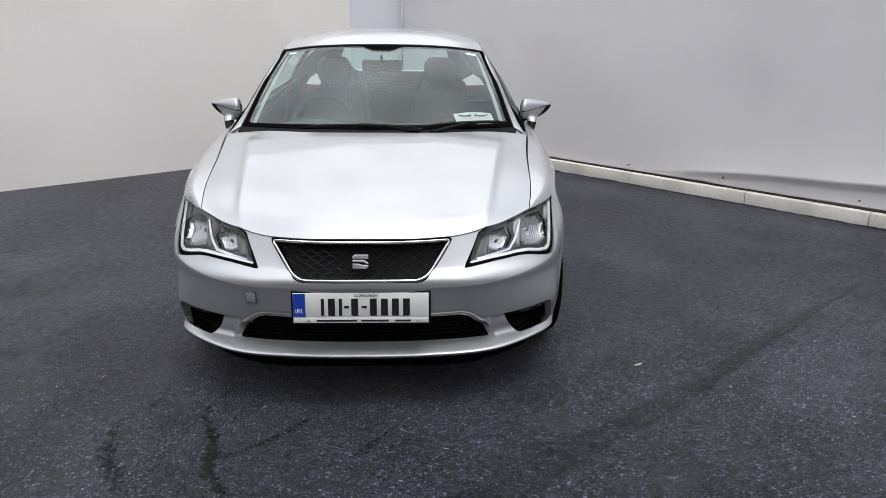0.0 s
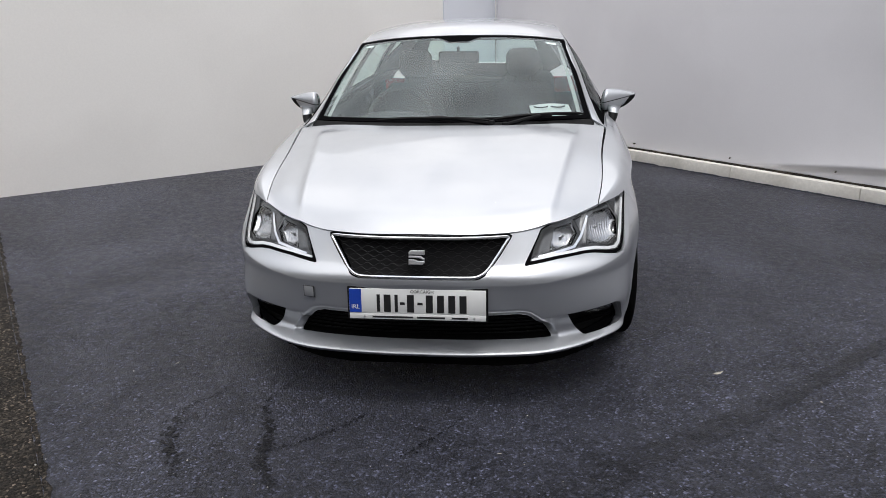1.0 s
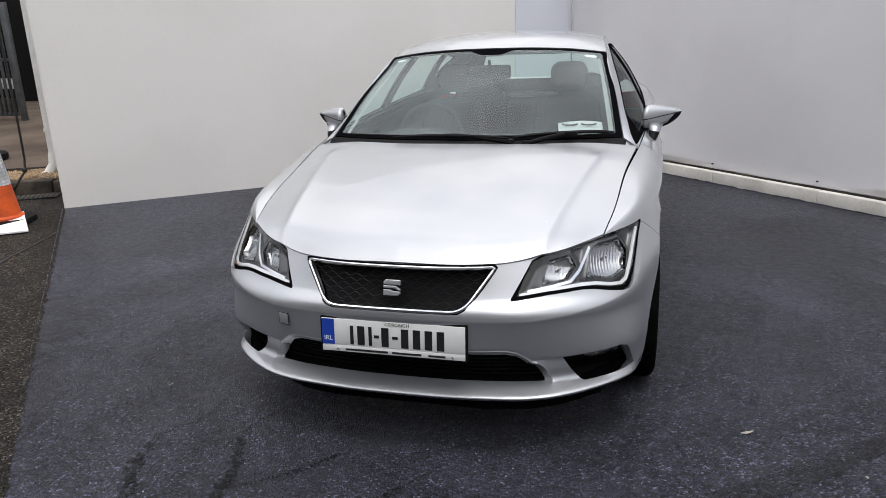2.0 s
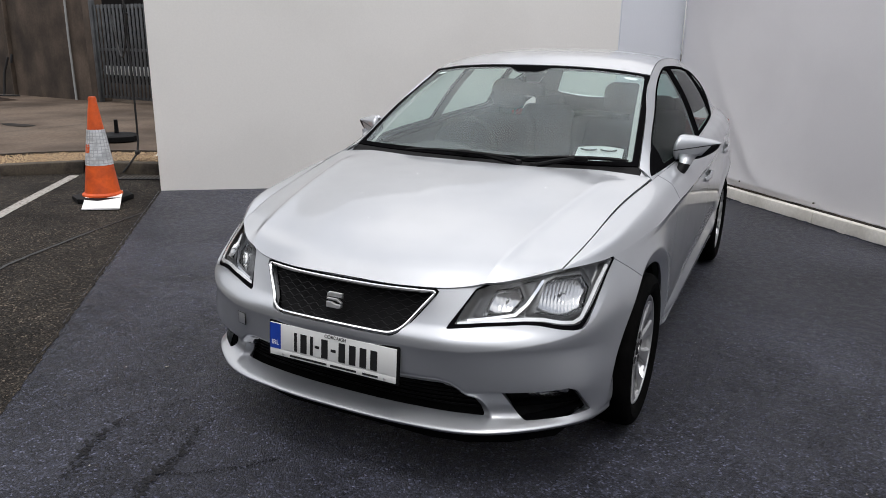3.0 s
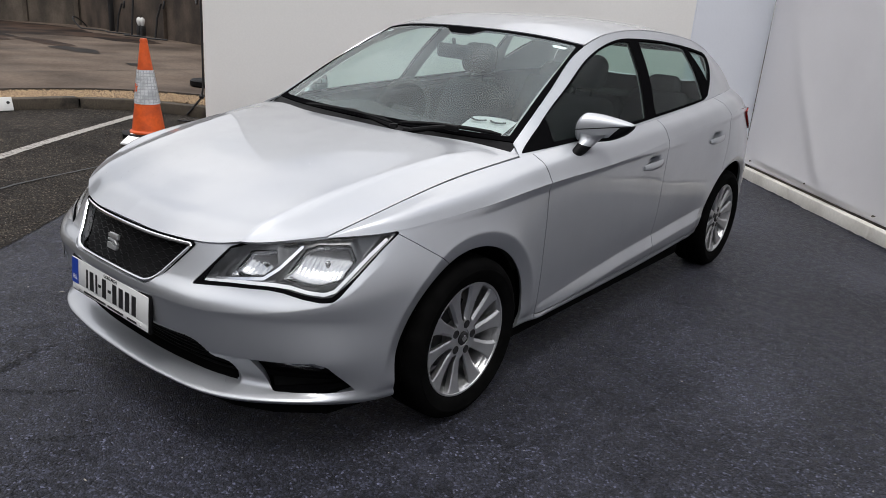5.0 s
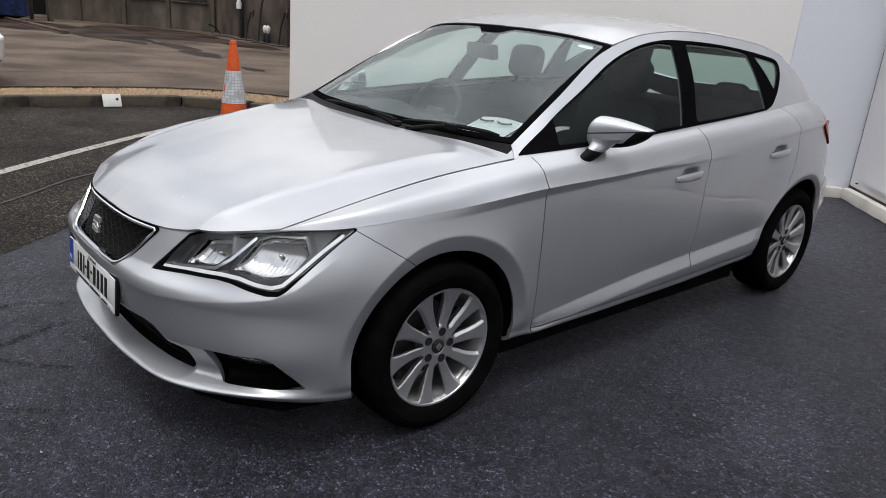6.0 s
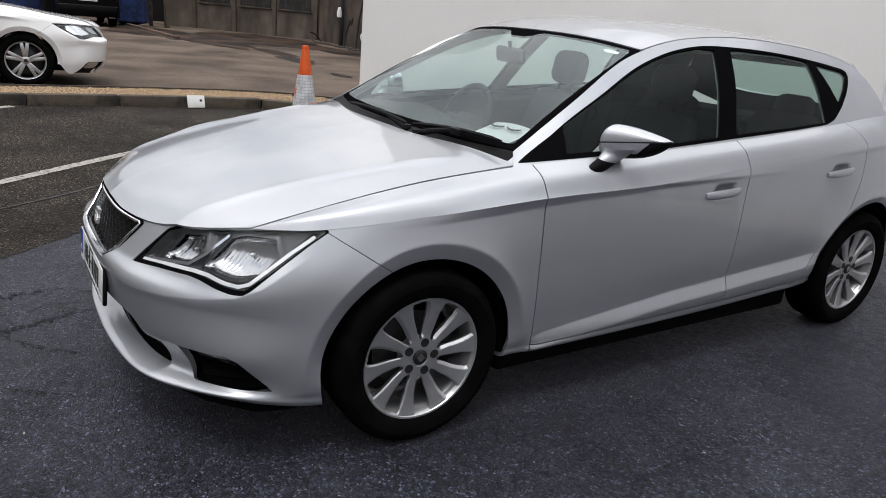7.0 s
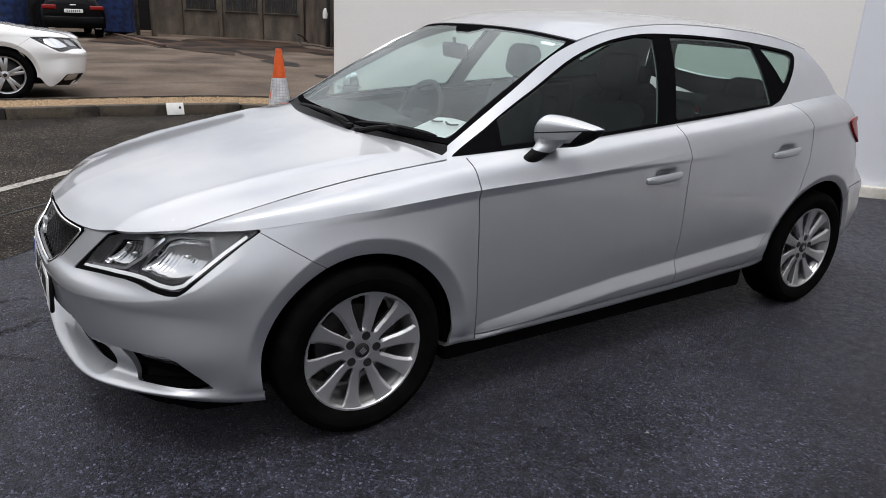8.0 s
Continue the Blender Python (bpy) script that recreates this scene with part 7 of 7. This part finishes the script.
for nm, sh in (("front_bumper", joined(bumper_s, mirrored(bumper_s))), ("hood", hood_sheet), ("roof", roof_sheet)):
    panel(nm, rounder(sh), WHITE_CAR, white_car)
panel("body_core", joined(rounder(core_sheet), mirrored(rounder(core_sheet))), VOID, white_car, "dark inner shell", fold=0)
for hand in (1, -1):
    own = (lambda s: s) if hand == 1 else mirrored
    for nm, sh in (("fender", joined(fender_s, fender_top)), ("front_door", joined(fdoor_s, fdoor_t)), ("rear_door", joined(rdoor_s, rdoor_t)), ("quarter_panel", joined(quarter_s, quarter_top)), ("side_sill", sill_s), ("pillar", glaze_paint)):
        panel(nm, own(rounder(sh)), WHITE_CAR, white_car)
    panel("window_trim", own(dlo), GLOSS_BLACK, white_car)
    panel("window_pane", own(fg), GLOSS_BLACK, white_car, "dark side glass")
    panel("window_pane", own(rg), GLOSS_BLACK, white_car, "dark side glass")
    hl = panel("headlight", own(sunk(rounder(lamp_sheet), lambda V: 0.018 + 0 * V[:, 0])), INK, white_car, "clear headlamp", fold=0)
    panel("lens", own(rounder(lamp_sheet)), LENS, hl, "clear lens", fold=0)
    panel("reflector", own(moved(rounder(cup_a), 0.012)), CHROME, hl, "chromed bowl", fold=0)
    panel("reflector", own(moved(rounder(cup_b), 0.012)), SATIN, hl, "chromed bowl", fold=0)
    panel("bumper_facet", own(rounder(pocket_sheet)), WHITE_CAR, white_car, fold=0)
    fg2 = panel("fog_light", own(moved(rounder(fog_sheet), 0.03)), BLACK, white_car, "black fog lamp recess", fold=0)
    panel("fog_trim", own(moved(rounder(fog_lens), 0.012)), CHROME, fg2, "chrome strip", fold=0)
panel("grille", joined(moved(rounder(grille_sheet), 0.02), mirrored(moved(rounder(grille_sheet), 0.02))), GLOSS_BLACK, white_car, "black grille", fold=0)
panel("lower_grille", joined(moved(rounder(low_grille_sheet), 0.02), mirrored(moved(rounder(low_grille_sheet), 0.02))), BLACK, white_car, "black lower intake", fold=0)
panel("windscreen", screen_sheet, GLOSS_BLACK, white_car, "dark windscreen", fold=0)
part("underbody", box(1.4, 3.4, 0.12, 0.03, (0, 1.25, 0.25)), VOID, white_car, "dark floor pan")


def star_wheel():
    w = solid("wheel", lathe_mesh("wheel", [(0.19, -0.09), (0.21, -0.095), (0.20, -0.06), (0.195, 0.03), (0.0, 0.03)], 48), INK, white_car, "five-spoke black and silver wheel")
    part("tyre", lathe([(0.225, -0.09), (0.26, -0.10), (0.30, -0.085), (0.318, -0.06), (0.318, 0.06), (0.30, 0.09), (0.26, 0.10), (0.225, 0.085)], 64, "X"), RUBBER, w)
    part("rim_lip", lathe([(0.225, 0.07), (0.228, 0.085), (0.215, 0.08), (0.205, 0.05)], 64, "X"), RIM, w)
    for n in range(5):
        for lean in (-9, 9):
            part("spoke", box(0.02, 0.165, 0.040, 0.005, (0.070, 0.128, 0)), RIM, w, m=pose(0, 0, 0, 72 * n + 90 + lean, 0, 0))
    part("hub", lathe([(0, 0.085), (0.03, 0.085), (0.05, 0.075), (0.05, 0.05)], 24, "X"), RIM, w)
    part("centre_cap", lathe([(0, 0.088), (0.022, 0.087), (0.024, 0.08)], 20, "X"), INK, w)
    return w


sw = star_wheel()
sw.matrix_basis = pose(0.775, 0, 0.316)
for x, y, t in ((0.775, 2.636, 0), (-0.775, 0, 180), (-0.775, 2.636, 180)):
    copy_thing(sw, pose(x, y, 0.316, 0, 0, t))

dark_car = thing("car", "black hatchback standing in the wash hall, seen from behind", "car", (-22.9, 2.0, YARD_Z, 0, 0, 90))
rear = np.array([[(-0.92, 0.30), (-0.93, 0.62), (-0.90, 0.85), (-0.80, 1.02), (-0.66, 1.42), (-0.3, 1.50), (0.3, 1.50), (0.66, 1.42), (0.80, 1.02), (0.90, 0.85), (0.93, 0.62), (0.92, 0.30)]])[0]
bm = bmesh.new()
rings = []
for y, sc, top in ((-0.02, 0.90, 0.62), (0.02, 0.96, 0.70), (0.10, 0.99, 0.80), (0.35, 1.0, 0.93), (0.9, 1.0, 1.0), (2.2, 1.0, 1.0), (3.2, 0.97, 0.82), (4.2, 0.90, 0.62)):
    rings.append([bm.verts.new((x * sc, y, z if z < 0.9 else 0.9 + (z - 0.9) * ((top - 0.6) / 0.4))) for x, z in rear])
for a, b in zip(rings[:-1], rings[1:]):
    for k in range(len(rear)):
        bm.faces.new((a[k], a[(k + 1) % len(rear)], b[(k + 1) % len(rear)], b[k]))
bm.faces.new(rings[0])
bm.faces.new(rings[-1])
bmesh.ops.recalc_face_normals(bm, faces=bm.faces)
part("body", bm, BLACK_CAR, dark_car)
for x in (-0.66, 0.66):
    part("tail_lamp", box(0.40, 0.06, 0.13, 0.03, (x, -0.04, 0.90), 3), TAIL_RED, dark_car, "red tail lamp")
    part("exhaust_trim", box(0.18, 0.05, 0.06, 0.01, (x, -0.05, 0.30)), SATIN, dark_car)
part("rear_bumper", box(1.70, 0.16, 0.34, 0.05, (0, -0.04, 0.47), 3), BLACK_CAR, dark_car)
dp = part("number_plate", box(0.52, 0.02, 0.11, 0.004, (0, -0.08, 0.80)), PLATE_WHITE, dark_car, "white plate with dark bars")
for k in range(7):
    part("character_bar", box(0.022, 0.004, 0.065, 0, (-0.18 + 0.058 * k, -0.092, 0.80)), INK, dp, smooth=False)
part("badge_row", box(0.18, 0.02, 0.05, 0.01, (0, -0.055, 0.97)), CHROME, dark_car)
for x in (-0.78, 0.78):
    for y in (0.75, 3.3):
        part("wheel", lathe([(0, -0.1), (0.30, -0.1), (0.32, -0.06), (0.32, 0.06), (0.30, 0.1), (0, 0.1)], 32, "X"), RUBBER, dark_car, "black tyre", m=pose(x, y, 0.32))

# ---------------------------------------------------------------- rain beads left on the paint
BEAD = clear_glass("water_bead", (0.97, 0.98, 0.98), 1.5)
bead_rng = random.Random(91)
vs, fs = [], []


def bead(p, n, r):
    n = Vector(n).normalized()
    a = n.orthogonal().normalized()
    b = n.cross(a)
    first = len(vs)
    for ring_r, up in ((1.0, 0.0), (0.62, 0.36)):
        for k in range(7):
            t = 2 * math.pi * k / 7
            q = Vector(p) + r * (ring_r * (math.cos(t) * a + math.sin(t) * b) + up * n)
            vs.append(tuple(q))
    vs.append(tuple(Vector(p) + 0.46 * r * n))
    for k in range(7):
        j = (k + 1) % 7
        fs.append((first + k, first + j, first + 7 + j, first + 7 + k))
        fs.append((first + 7 + k, first + 7 + j, first + 14))


spots = [v for v in hood_sheet[0] if -0.74 < v[1] < 0.20 and abs(v[0]) < 0.66]
for k in range(260):
    v = bead_rng.choice(spots)
    bead(v[:3] + 0.0005 * v[5:8], v[5:8], bead_rng.uniform(0.0012, 0.0032))
spots = [v for v in bumper_s[0] if 0.42 < v[2] < 0.72 and v[0] > 0.60]
for k in range(90):
    v = bead_rng.choice(spots)
    bead(v[:3] + 0.0005 * v[5:8], v[5:8], bead_rng.uniform(0.0012, 0.0028))
beads = solid("water_beads", mesh_of("water_beads", vs, fs), BEAD)
tagged(beads, "small rain beads on the silver paint", "water", kind="stuff")
